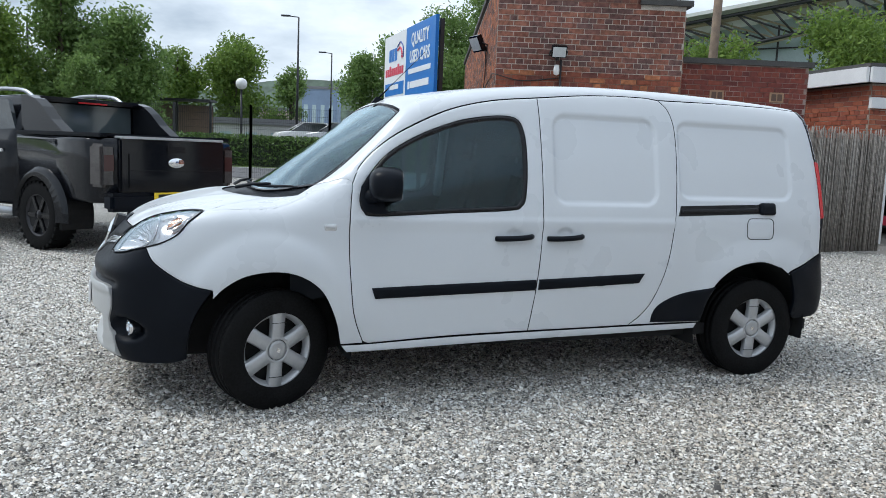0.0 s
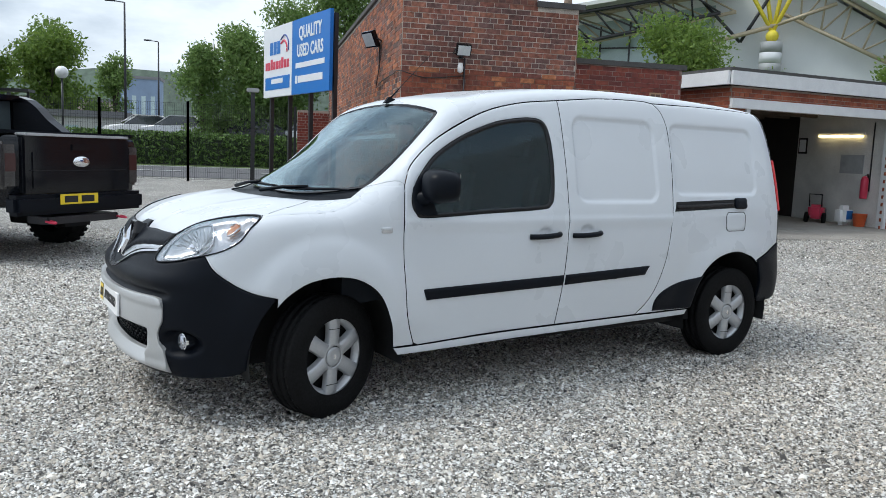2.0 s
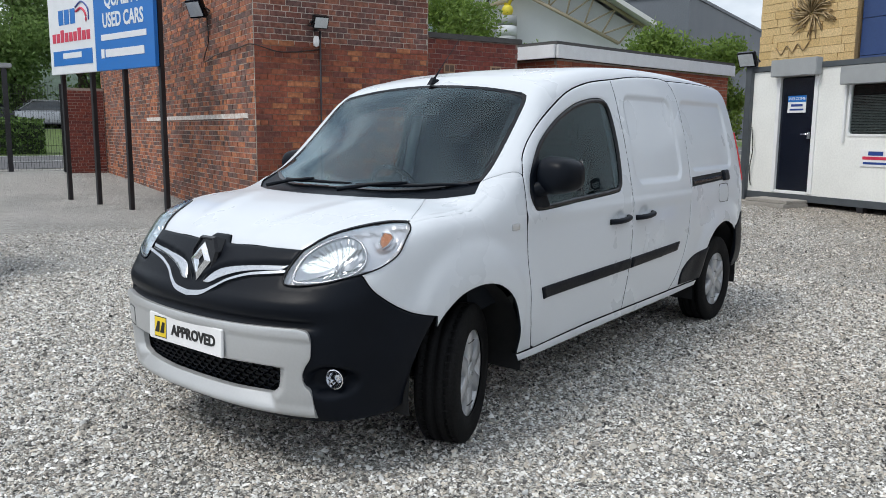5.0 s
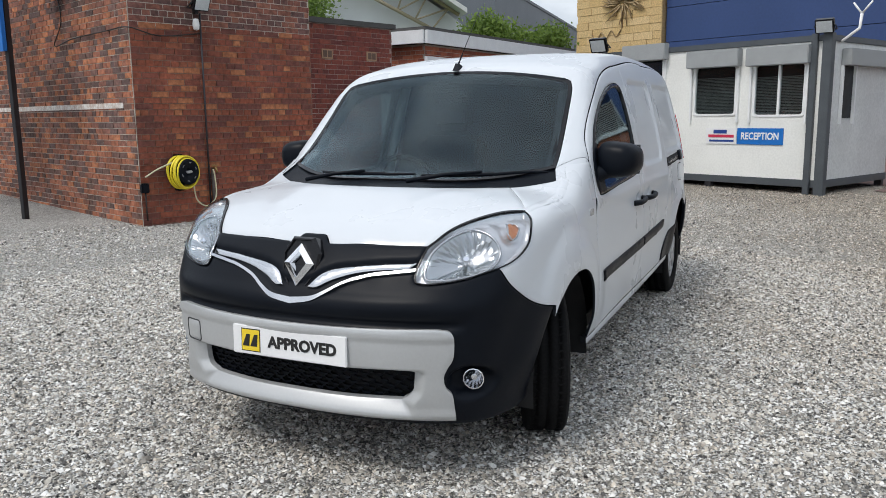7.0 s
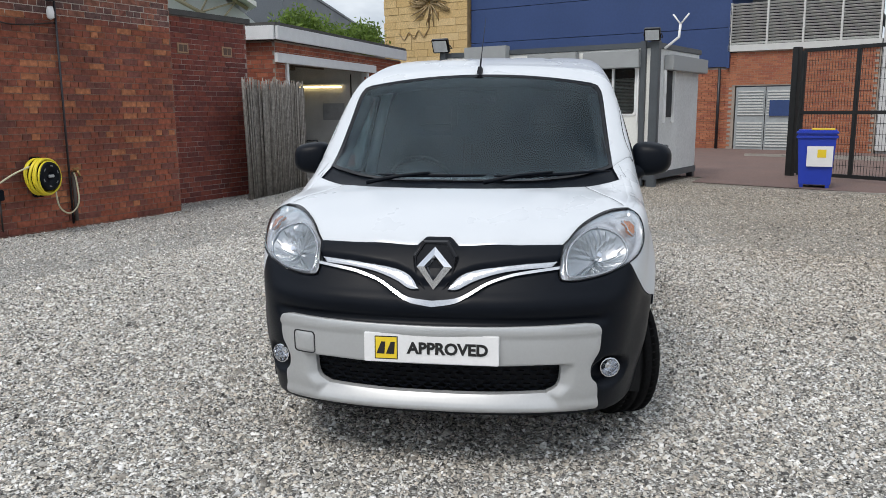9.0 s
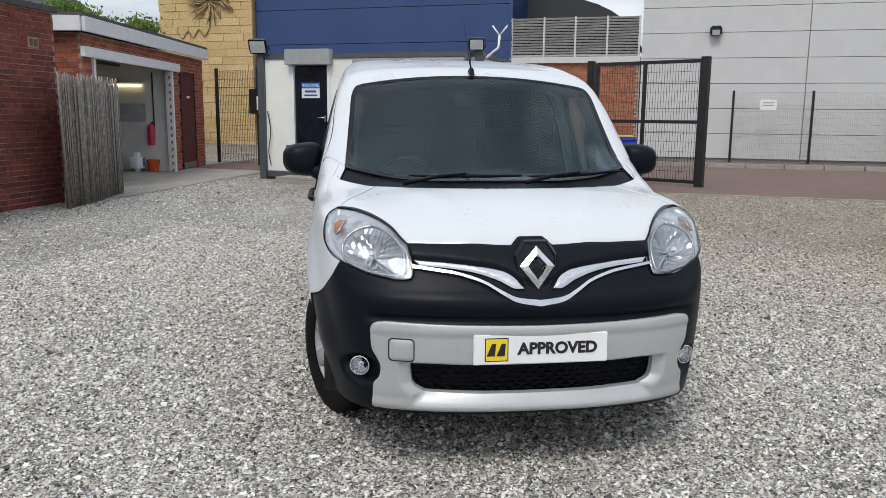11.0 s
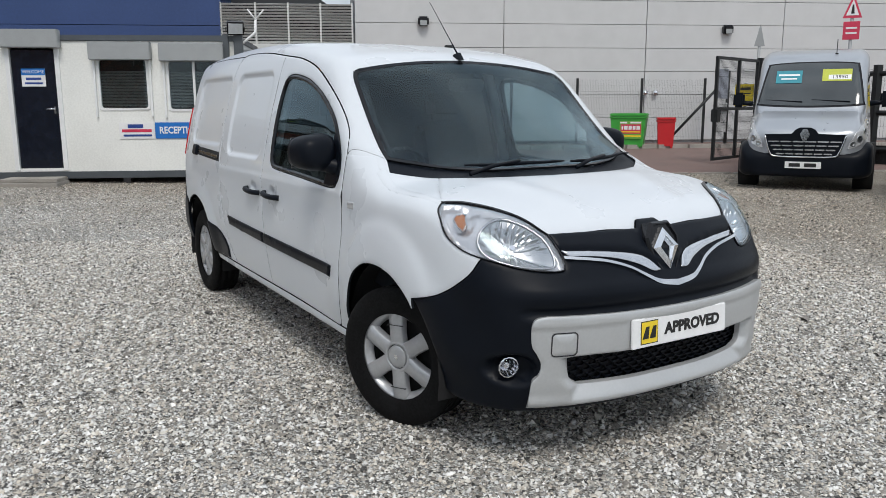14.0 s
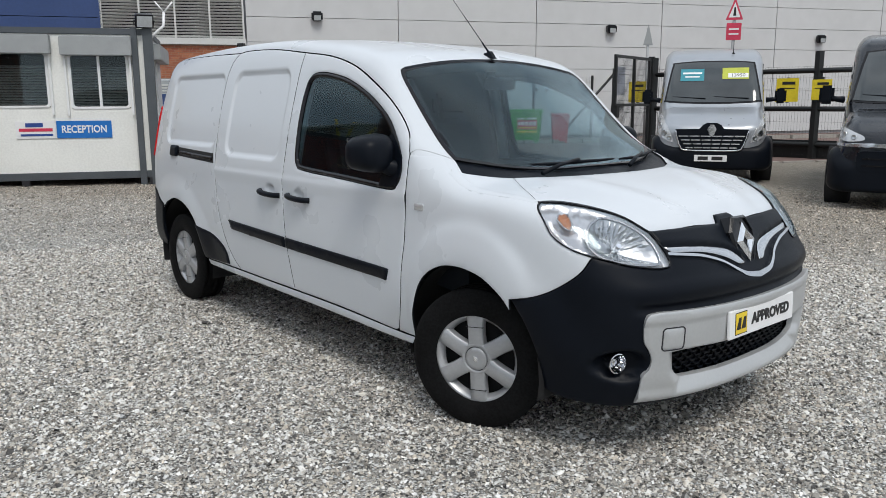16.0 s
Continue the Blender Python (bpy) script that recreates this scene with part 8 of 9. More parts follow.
def leaves(centres, radii, count, size, seed, droop=0.0):
    """Small bent leaf sprays over lumps of an uneven crown."""
    r = np.random.default_rng(seed)
    w = np.asarray(radii, float) ** 2
    pick = r.choice(len(centres), count, p=w / w.sum())
    d = r.normal(size=(count, 3))
    d /= np.linalg.norm(d, axis=1, keepdims=True)
    rad = np.asarray(radii)[pick] * np.clip(r.normal(0.82, 0.27, count), 0.15, 1.55)
    c = np.asarray(centres)[pick] + d * rad[:, None] * (1, 1, 0.85)
    c[:, 2] -= droop * r.uniform(0, 1, count) ** 2
    s = size * r.uniform(0.6, 1.4, count)
    a = r.normal(size=(count, 3)) + d * 0.6
    a /= np.linalg.norm(a, axis=1, keepdims=True)
    b = np.cross(a, r.normal(size=(count, 3)))
    b /= np.linalg.norm(b, axis=1, keepdims=True)
    n = np.cross(a, b)
    v = np.stack([c - a * s[:, None], c - b * (0.45 * s)[:, None] + n * (0.12 * s)[:, None], c + a * s[:, None], c + b * (0.45 * s)[:, None] + n * (0.12 * s)[:, None]], 1)
    me = bpy.data.meshes.new("crown")
    f = np.arange(4 * count)
    me.vertices.add(4 * count)
    me.vertices.foreach_set("co", v.reshape(-1))
    me.loops.add(4 * count)
    me.loops.foreach_set("vertex_index", f)
    me.polygons.add(count)
    me.polygons.foreach_set("loop_start", np.arange(0, 4 * count, 4))
    me.update(calc_edges=True)
    return me


def tree(x, y, height, spread, seed, mat=None, count=5200, size=0.20, low=0.22, label="green broad-leaved tree in full leaf", droop=0.0):
    r = random.Random(seed)
    z = gz(x, min(y, 45)) - 0.2
    t = thing("tree", pose(x, y, z), label, "tree", "trees round the yard")
    stem = Geo().tube([(0, 0, 0), (0.1, 0.05, height * 0.25), (-0.1, 0.1, height * 0.5), (0, 0, height * 0.85)], [height * 0.03, height * 0.024, height * 0.016, height * 0.005], 8)
    lumps, rad = [], []
    for i in range(26):
        a, h = r.uniform(0, 2 * math.pi), r.uniform(low, 0.94)
        k = math.sin(math.pi * min(1, (h - low * 0.6) / (1 - low * 0.6))) ** 0.6
        d = spread * k * r.uniform(0.1, 0.72)
        lumps.append((d * math.cos(a), d * math.sin(a), height * h))
        rad.append(spread * r.uniform(0.26, 0.46))
        if i % 2:
            stem.tube([(0, 0, height * h * 0.55), (d * 0.5 * math.cos(a), d * 0.5 * math.sin(a), height * (h * 0.8)), lumps[-1]], [height * 0.010, height * 0.007, height * 0.002], 5)
    lumps.append((0, 0, height * 0.86))
    rad.append(spread * 0.35)
    part("trunk", stem, BARK, t)
    tagged(part("crown", leaves(lumps, rad, count, size, seed, droop), mat or LEAF, t), kind="stuff")
    return t


tree(14.4, 21.7, 6.3, 2.4, 1, count=22000, size=0.085, low=0.25)
tree(20.6, 16.9, 4.9, 2.0, 2, count=20000, size=0.085, low=0.2)
tree(22.6, 16.0, 4.6, 1.4, 3, count=11000, size=0.08, low=0.2)
tree(11.6, 25.5, 5.6, 2.0, 4, count=12000, size=0.10)
tree(17.6, 20.5, 4.4, 1.6, 31, mat=LEAF, count=3500, size=0.055, low=0.3, label="thin bare-twigged small tree")
for x, y, h, w, seed, mat, n, leaf, base, hang in (
        (-3.2, 42, 6.7, 1.9, 5, LEAF_DARK, 15000, 0.10, 0.02, 0.9), (-0.9, 43, 8.2, 2.6, 6, LEAF_DARK, 19000, 0.11, 0.02, 1.0), (1.9, 44, 10.4, 3.4, 25, LEAF_DARK, 22000, 0.12, 0.02, 1.0),
        (5.2, 46, 12.6, 3.6, 26, LEAF_DARK, 22000, 0.14, 0.03, 1.0), (9.5, 52, 14.0, 4.5, 27, LEAF, 12000, 0.18, 0.15, 0.0),
        (-20.6, 42, 11.5, 3.6, 7, LEAF_DARK, 26000, 0.14, 0.02, 0.0), (-16.6, 41, 8.3, 2.9, 8, LEAF_DARK, 20000, 0.13, 0.02, 0.0), (-17.6, 38, 5.4, 1.9, 9, LEAF_DARK, 9000, 0.11, 0.05, 0.0),
        (-23.6, 39, 7.6, 3.3, 11, LEAF, 16000, 0.13, 0.03, 0.0), (-27.5, 44, 9.6, 3.8, 10, LEAF, 12000, 0.16, 0.05, 0.0), (-34.0, 46, 11.0, 5.0, 12, LEAF_DARK, 9000, 0.2, 0.05, 0.0),
        (-16.6, 66, 10.9, 4.0, 13, LEAF, 20000, 0.17, 0.02, 0.0), (-21.6, 66, 9.9, 2.7, 14, LEAF, 12000, 0.16, 0.02, 0.0), (-12.3, 70, 8.0, 2.4, 15, LEAF_DARK, 7000, 0.16, 0.06, 0.0)):
    tree(x, y, h, w, seed, mat, n, leaf, base, droop=hang)

# hedge beyond the road
HEDGE = per_piece("hedge_leaf", [(0.08, 0.15, 0.028), (0.10, 0.18, 0.032), (0.065, 0.12, 0.025), (0.12, 0.20, 0.04)], 0.6, 0.0, 30, 0.1, True)
r = np.random.default_rng(9)
for k, (x0, x1) in enumerate(((-11.0, 1.5),)):
    hz = gz(0, 29.6)
    n = 26000
    px, py, pz = r.uniform(x0, x1, n), 29.6 + r.uniform(-0.75, 0.75, n), hz + r.uniform(0.0, 1.32, n)
    hedge = thing("hedge", pose(0, 0, 0), "clipped green hedge beyond the road", "hedge")
    tagged(part("foliage", leaves(np.stack([px, py, pz], 1), np.full(n, 0.05), n, 0.075, 21), HEDGE, hedge), kind="stuff")
    part("core", Geo().box(x0, 29.1, hz - 0.1, x1, 30.1, hz + 1.15, None, 0.1), material("hedge_core", (0.02, 0.035, 0.01), 0.95), hedge)
verge = thing("long_grass", pose(0, 0, 0), "tall rough grass on the bank", "grass", kind="stuff")
px, py = r.uniform(-22, -9.0, 9000), r.uniform(31, 38, 9000)
tagged(part("blades", leaves(np.stack([px, py, 0.48 + r.uniform(0.0, 0.55, 9000)], 1), np.full(9000, 0.05), 9000, 0.14, 22), HEDGE, verge), kind="stuff")
terrain_flat = part("car_park", Geo().box(-13.5, 40.5, 0.3, 12, 110, 1.36), ASPHALT)
bank = Geo().add([(-60, 30.5, 0.4), (-14, 30.5, 0.4), (-14, 37, 1.5), (-60, 37, 1.5), (-60, 60, 1.6), (-14, 60, 1.6)], [(0, 1, 2, 3), (3, 2, 5, 4)])
bank.add([(-14, 30.6, 0.42), (12, 30.6, 0.42), (12, 40.6, 1.355), (-14, 40.6, 1.355)], [(0, 1, 2, 3)])
tagged(terrain_flat, "grey asphalt car park beyond the hedge", "car park", kind="structure")
tagged(part("grass_bank", bank, GRASS), "grassy bank beyond the road", "bank", kind="structure")


def street_lamp(x, y, h, label="tall dark street lamp column"):
    z = gz(x, min(y, 40)) - 0.1
    l0 = thing("street_lamp", pose(x, y, z), label, "street lamp", "street lamps")
    part("column", Geo().rod((0, 0, 0), (0, 0, h), 0.11, 8, 0.06), STEEL_DARK, l0)
    part("arm", Geo().rod((0, 0, h), (-0.9, 0, h + 0.08), 0.04, 6), STEEL_DARK, l0)
    part("lantern", Geo().box(-1.3, -0.12, h + 0.02, -0.6, 0.12, h + 0.14, None, 0.03), STEEL_DARK, l0)


street_lamp(-9.2, 55, 10.4)
street_lamp(-9.3, 75, 10.2)
street_lamp(-24.3, 45.5, 8.2)
globe = thing("street_lamp", pose(-12.4, 51, 0.4), "street lamp with a white globe", "street lamp", "street lamps")
part("column", Geo().rod((0, 0, 0), (0, 0, 4.8), 0.07, 8), STEEL_DARK, globe)
part("globe", Geo().lathe([(0.4 * math.sin(radians(a)) + 0.001, 5.1 - 0.4 * math.cos(radians(a))) for a in range(0, 181, 20)], 14, None, caps=False), PLATE_WHITE, globe)
pole = thing("flag_pole", pose(-2.6, 42, 0.4), "slim white pole with a cross arm", "pole")
part("shaft", Geo().rod((0, 0, 0), (0, 0, 6.6), 0.07, 8, 0.04), PLATE_WHITE, pole)
part("arm", Geo().rod((-1.0, 0, 3.6), (0, 0, 3.6), 0.03, 6), PLATE_WHITE, pole)
yl = thing("yard_lamp_post", pose(-0.26, 19.6, gz(0, 19.6)), "dark post with a small floodlight by the fence", "lamp post")
part("post", Geo().box(-0.06, -0.06, -0.1, 0.06, 0.06, 2.62, None, 0.01), STEEL_DARK, yl)
part("head", Geo().box(-0.18, -0.12, 2.63, 0.18, 0.08, 2.75, None, 0.02), SHUTTER_GREY, yl)
# bus shelter and far low buildings
sh = thing("bus_shelter", pose(-14.0, 45.5, 1.55), "dark roadside shelter with posts", "shelter")
part("canopy", Geo().box(-3.6, -0.7, 2.3, 1.2, 0.7, 2.45), STEEL_DARK, sh)
for x in (-3.4, -1.1, 1.0):
    part("post", Geo().box(x - 0.06, -0.06, -0.8, x + 0.06, 0.06, 2.3), STEEL_DARK, sh)
part("back_panel", Geo().box(-3.4, 0.6, 0.3, 1.0, 0.65, 2.1), material("shelter_brown", (0.22, 0.15, 0.11), 0.8), sh)
for i, (x, y, w, h, c, lab) in enumerate(((-15.0, 62, 9, 2.6, (0.50, 0.50, 0.48), "pale low building behind the trees"), (-21.2, 150, 6.8, 12.0, (0.20, 0.27, 0.38), "distant blue clad building"), (-30, 160, 10, 8, (0.40, 0.33, 0.28), "distant row of brick houses"), (-2.5, 120, 8, 5.0, (0.35, 0.30, 0.27), "distant small brick house"))):
    b0 = thing("distant_building", pose(x, y, 0.4), lab, "building", "far buildings")
    part("wall", Geo().box(-w / 2, 0, 0, w / 2, 6, h), material("far_wall", c, 0.8, vary=0.15, scale=0.5), b0)
    part("roof", Geo().box(-w / 2 - 0.2, -0.2, h, w / 2 + 0.2, 6.2, h + 0.5), material("far_roof", (0.18, 0.18, 0.19), 0.8), b0)
    for k in range(4):
        part("window", Geo().box(-w / 2 + w * (k + 0.25) / 4.2, -0.04, h * 0.45, -w / 2 + w * (k + 0.7) / 4.2, -0.01, h * 0.75), GLASS_F, b0)
# wooded hill on the horizon
hill = Geo()
hx = np.linspace(-260, 160, 60)
top = [31 + 5 * math.sin(x * 0.021 + 1) + 2 * math.sin(x * 0.07) for x in hx]
hill.add([(x, 330, -2) for x in hx] + [(x, 330 + 30, t) for x, t in zip(hx, top)] + [(x, 460, t * 0.9) for x, t in zip(hx, top)], [(i, i + 1, 61 + i, 60 + i) for i in range(59)] + [(60 + i, 61 + i, 121 + i, 120 + i) for i in range(59)], None, True)
tagged(part("backdrop_hill", hill, material("far_wood", (0.075, 0.105, 0.08), 0.95, vary=0.35, scale=0.05, fine=0.4)), "wooded hill on the horizon", "hill", kind="structure")
up = thing("utility_pole", pose(9.6, 20.2, gz(9.6, 20.2)), "brown weathered wooden utility pole", "pole")
part("shaft", Geo().rod((0, 0, -0.2), (0.15, 0, 8.5), 0.16, 12, 0.12), material("weathered_wood", (0.20, 0.15, 0.11), 0.9, vary=0.3, bump=0.4), up)


# ---- other vehicles ----
BLACK_PAINT = material("black_car_paint", (0.007, 0.008, 0.011), 0.07, vary=0.1, coat=0.0, spec=0.32)
SILVER_PAINT = material("silver_car_paint", (0.40, 0.42, 0.45), 0.32, 0.55, vary=0.03, coat=0.5)
GREY_PAINT = material("dark_grey_car_paint", (0.010, 0.012, 0.017), 0.28, 0.4, vary=0.05, coat=0.6)
DARK_GLASS = material("tinted_glass", (0.035, 0.042, 0.047), 0.04, vary=0.3, spec=0.8)


def ring(y_low, y_high, z0, z1, r=0.12, n=5, swell=0.0):
    """A section with rounded corners: half widths below and above."""
    out = []
    for cy, cz, a in ((1, 1, 0), (-1, 1, 90), (-1, 0, 180), (1, 0, 270)):
        w = y_high if cz else y_low
        rr = min(r, (z1 - z0) * 0.45)
        py, pz = cy * (w - rr), (z1 - rr) if cz else (z0 + rr)
        out += [(py + rr * math.cos(radians(a + 90 * i / n)), pz + rr * math.sin(radians(a + 90 * i / n))) for i in range(n + 1)]
    return out


def loft(stations):
    """A closed body through sections (x, y_low, y_high, z0, z1, r)."""
    rings = [[(s[0], y, z) for y, z in ring(*s[1:])] for s in stations]
    n = len(rings[0])
    v = [p for rg in rings for p in rg]
    f = [(i * n + k, i * n + (k + 1) % n, (i + 1) * n + (k + 1) % n, (i + 1) * n + k) for i in range(len(rings) - 1) for k in range(n)]
    f += [tuple(range(n)), tuple(range((len(rings) - 1) * n, len(rings) * n))]
    return Geo().add(v, f, None, True)


def road_wheel(parent, x, y, r, width, side, rim_mat, chunky=False):
    w = new("wheel")
    w.parent = parent
    w.matrix_basis = pose(x, y, r, -90 * side, 0, 0)
    t = part("tyre", Geo().lathe([(r * 0.62, -width * 0.45), (r * 0.9, -width / 2), (r * 0.985, -width * 0.42), (r, -width * 0.3), (r, width * 0.3), (r * 0.985, width * 0.42), (r * 0.9, width / 2), (r * 0.62, width * 0.45)], 36, None, caps=False), RUBBER, w)
    if chunky:
        g = Geo()
        for i in range(28):
            for s in (-1, 1):
                g.box(r * 0.95, -0.022, s * width * 0.36 - 0.035, r + 0.008, 0.022, s * width * 0.36 + 0.035, pose(0, 0, 0, 0, 0, 360 * i / 28 + (6 if s > 0 else 0)))
        tagged(part("tread_blocks", g, RUBBER, w), kind="stuff")
    part("rim", Geo().lathe([(r * 0.64, width * 0.42), (r * 0.60, width * 0.44), (r * 0.58, width * 0.2), (r * 0.15, width * 0.22), (0.001, width * 0.24)], 32, None, caps=False), STEEL_DARK if chunky else rim_mat, w)
    for k in range(6):
        g = Geo().box(r * 0.12, -r * 0.075, width * 0.24, r * 0.60, r * 0.075, width * 0.40, pose(0, 0, 0, 0, 0, 60 * k), 0.008)
        part("spoke", g, rim_mat, w)
    part("hub", Geo().lathe([(r * 0.17, width * 0.24), (r * 0.15, width * 0.42), (0.001, width * 0.43)], 18, None, caps=False), rim_mat, w)


# black pick-up: x ahead from its tailgate
truck = thing("pickup_truck", pose(-2.03, 4.71, gz(-2, 4.7), 0, 0, 146), "black double-cab pick-up truck with wide wheel arches", "pickup truck")
part("load_bed", loft([(0.03, 0.86, 0.90, 0.62, 1.34, 0.06), (0.4, 0.90, 0.93, 0.60, 1.36, 0.06), (1.72, 0.90, 0.93, 0.60, 1.37, 0.06)]), BLACK_PAINT, truck)
gate = part("tailgate", Geo().box(-0.05, -0.74, 0.74, 0.03, 0.74, 1.345, None, 0.02), BLACK_PAINT, truck)
part("tailgate_panel", Geo().box(-0.062, -0.64, 0.80, -0.049, 0.64, 1.18, None, 0.006), BLACK_PAINT, gate)
part("tailgate_handle", Geo().box(-0.066, -0.13, 1.20, -0.049, 0.13, 1.27, None, 0.006), GLOSS_BLACK, gate)
part("oval_badge", Geo().lathe([(0.001, 0.012), (0.055, 0.010), (0.06, 0.0)], 24, pose(-0.062, 0, 1.08, 0, -90, 0) @ Matrix.Diagonal((1, 1.9, 1, 1)), caps=False), CHROME, gate, "plain oval chrome badge")
part("tailgate_cap", Geo().box(-0.06, -0.72, 1.345, 0.10, 0.72, 1.375, None, 0.01), material("satin_bed_cap", (0.52, 0.53, 0.55), 0.35, 0.3), truck)
part("bed_cover", Geo().box(0.10, -0.82, 1.365, 1.6, 0.82, 1.395, None, 0.01), BLACK_PLASTIC, truck)
bmp = part("rear_bumper", Geo().box(-0.12, -0.90, 0.53, 0.06, 0.90, 0.74, None, 0.04), BLACK_PLASTIC, truck)
part("number_plate", Geo().box(-0.134, -0.16, 0.63, -0.121, 0.36, 0.74, None, 0.003), PLATE_YELLOW, bmp, "yellow number plate")
part("plate_bar", Geo().box(-0.1365, -0.10, 0.65, -0.1345, 0.08, 0.72).box(-0.1365, 0.13, 0.65, -0.1345, 0.31, 0.72), INK, bmp)
for y in (-0.5, 0.5):
    part("tow_shackle", Geo().tube(smooth_path([(-0.1, y - 0.03, 0.46), (-0.17, y - 0.032, 0.45), (-0.20, y, 0.445), (-0.17, y + 0.032, 0.45), (-0.1, y + 0.03, 0.46)], 4), 0.012, 10), SIGN_RED, truck)
part("tow_bar", Geo().box(-0.1, -0.5, 0.42, 0.2, 0.5, 0.50, None, 0.01), STEEL_DARK, truck)
SMOKED = material("smoked_lamp", (0.065, 0.06, 0.06), 0.10, vary=0.4, spec=0.5)
for s in (1, -1):
    lamp = part("tail_lamp", Geo().box(0.005, 0.765 * s, 0.80, 0.24, 0.943 * s, 1.28, None, 0.03), SMOKED, truck)
    part("lamp_lens", Geo().box(0.001, 0.79 * s, 0.98, 0.004, 0.91 * s, 1.16), material("red_lamp_glass", (0.055, 0.022, 0.022), 0.12), lamp)
    arch = [(1.22 + 0.56 * math.cos(a), 0.42 + 0.56 * math.sin(a)) for a in np.linspace(radians(-8), radians(188), 22)]
    arch_i = [(1.22 + 0.455 * math.cos(a), 0.42 + 0.455 * math.sin(a)) for a in np.linspace(radians(-8), radians(188), 22)]
    for ax, nm in ((0.0, "rear_flare"), (3.22, "front_flare")):
        g = Geo()
        v = [(x + ax, s * 0.93, z) for x, z in arch] + [(x + ax, s * 1.03, z) for x, z in arch_i] + [(x + ax, s * 0.90, z) for x, z in arch_i]
        g.add(v, [(i, i + 1, 23 + i, 22 + i) for i in range(21)] + [(22 + i, 23 + i, 45 + i, 44 + i) for i in range(21)], None, True)
        part(nm, g, BLACK_PAINT, truck)
        well = [(1.22 + ax + 0.47 * math.cos(a), 0.42 + 0.47 * math.sin(a)) for a in np.linspace(radians(-20), radians(200), 24)]
        part("wheel_well", Geo().prism(well, s * 0.55, s * 0.945), DARK_CAVITY, truck)
    for wx in (1.22, 4.44):
        road_wheel(truck, wx, 0.86 * s, 0.405, 0.27, s, GLOSS_BLACK, True)
    sail = [(0.92, 1.395), (1.80, 1.395), (1.80, 1.83), (1.66, 1.825), (1.50, 1.785), (1.34, 1.69), (1.16, 1.54)]
    part("roll_bar_panel", Geo().prism(sail, s * 0.68, s * 0.82), BLACK_PAINT, truck)
    part("bed_rail", Geo().box(0.06, s * 0.80, 1.355, 1.78, s * 0.925, 1.40, None, 0.018), BLACK_PLASTIC, truck)
    part("roof_rail", Geo().tube(smooth_path([(1.85, 0.62 * s, 1.80), (2.1, 0.63 * s, 1.90), (2.8, 0.63 * s, 1.92), (3.35, 0.62 * s, 1.84)], 5), 0.025, 8), SILVER_PAINT, truck)
    part("side_step", Geo().tube([(1.75, 0.98 * s, 0.42), (3.85, 0.98 * s, 0.42)], 0.045, 10), SILVER_PAINT, truck)
    part("door_pull", Geo().box(2.0, s * 0.93, 1.13, 2.2, s * 0.965, 1.17, None, 0.01), CHROME, truck)
    glass = [(1.86, 1.32), (2.72, 1.32), (2.70, 1.76), (2.05, 1.77)]
    part("side_window", Geo().prism([(x, z) for x, z in glass], s * 0.80, s * 0.845, None), DARK_GLASS, truck)
    part("front_window", Geo().prism([(2.80, 1.30), (3.65, 1.28), (3.25, 1.70), (2.79, 1.76)], s * 0.80, s * 0.845), DARK_GLASS, truck)
    part("wing_mirror", Geo().box(3.40, s * 0.95, 1.24, 3.55, s * 1.16, 1.44, None, 0.04), BLACK_PAINT, truck)
part("roll_bar_top", Geo().box(1.58, -0.70, 1.765, 1.80, 0.70, 1.828, None, 0.025), BLACK_PAINT, truck)
part("tailgate_groove", Geo().box(-0.0655, -0.66, 0.985, -0.0625, 0.66, 0.992), DARK_CAVITY, gate)
part("brake_light", Geo().box(1.585, -0.2, 1.765, 1.599, 0.2, 1.785), RED_LENS, truck)
part("cab_body", loft([(1.74, 0.92, 0.92, 0.48, 1.30, 0.08), (2.7, 0.93, 0.92, 0.46, 1.28, 0.08), (3.7, 0.92, 0.90, 0.46, 1.22, 0.08)]), BLACK_PAINT, truck)
part("cab_roof", loft([(1.78, 0.90, 0.70, 1.20, 1.80, 0.08), (2.0, 0.90, 0.70, 1.20, 1.85, 0.08), (2.9, 0.90, 0.69, 1.20, 1.84, 0.08), (3.2, 0.90, 0.68, 1.20, 1.75, 0.08), (3.95, 0.88, 0.80, 1.15, 1.24, 0.04)]), BLACK_PAINT, truck)
part("rear_window", Geo().box(1.745, -0.66, 1.41, 1.775, 0.66, 1.755, None, 0.003), material("grey_rear_glass", (0.075, 0.095, 0.105), 0.05, vary=0.3, scale=2, spec=0.8), truck)
part("bonnet", loft([(3.65, 0.92, 0.86, 0.46, 1.24, 0.10), (4.6, 0.92, 0.84, 0.46, 1.18, 0.12), (5.1, 0.88, 0.78, 0.46, 1.08, 0.14), (5.25, 0.80, 0.70, 0.5, 0.98, 0.14)]), BLACK_PAINT, truck)


# base greyer than the tinted glass, with some reflected sky painted in
VAN_SCREEN = material("van_screen_sky_grey", (0.046, 0.054, 0.058), 0.05, vary=0.25, scale=2, spec=0.8)


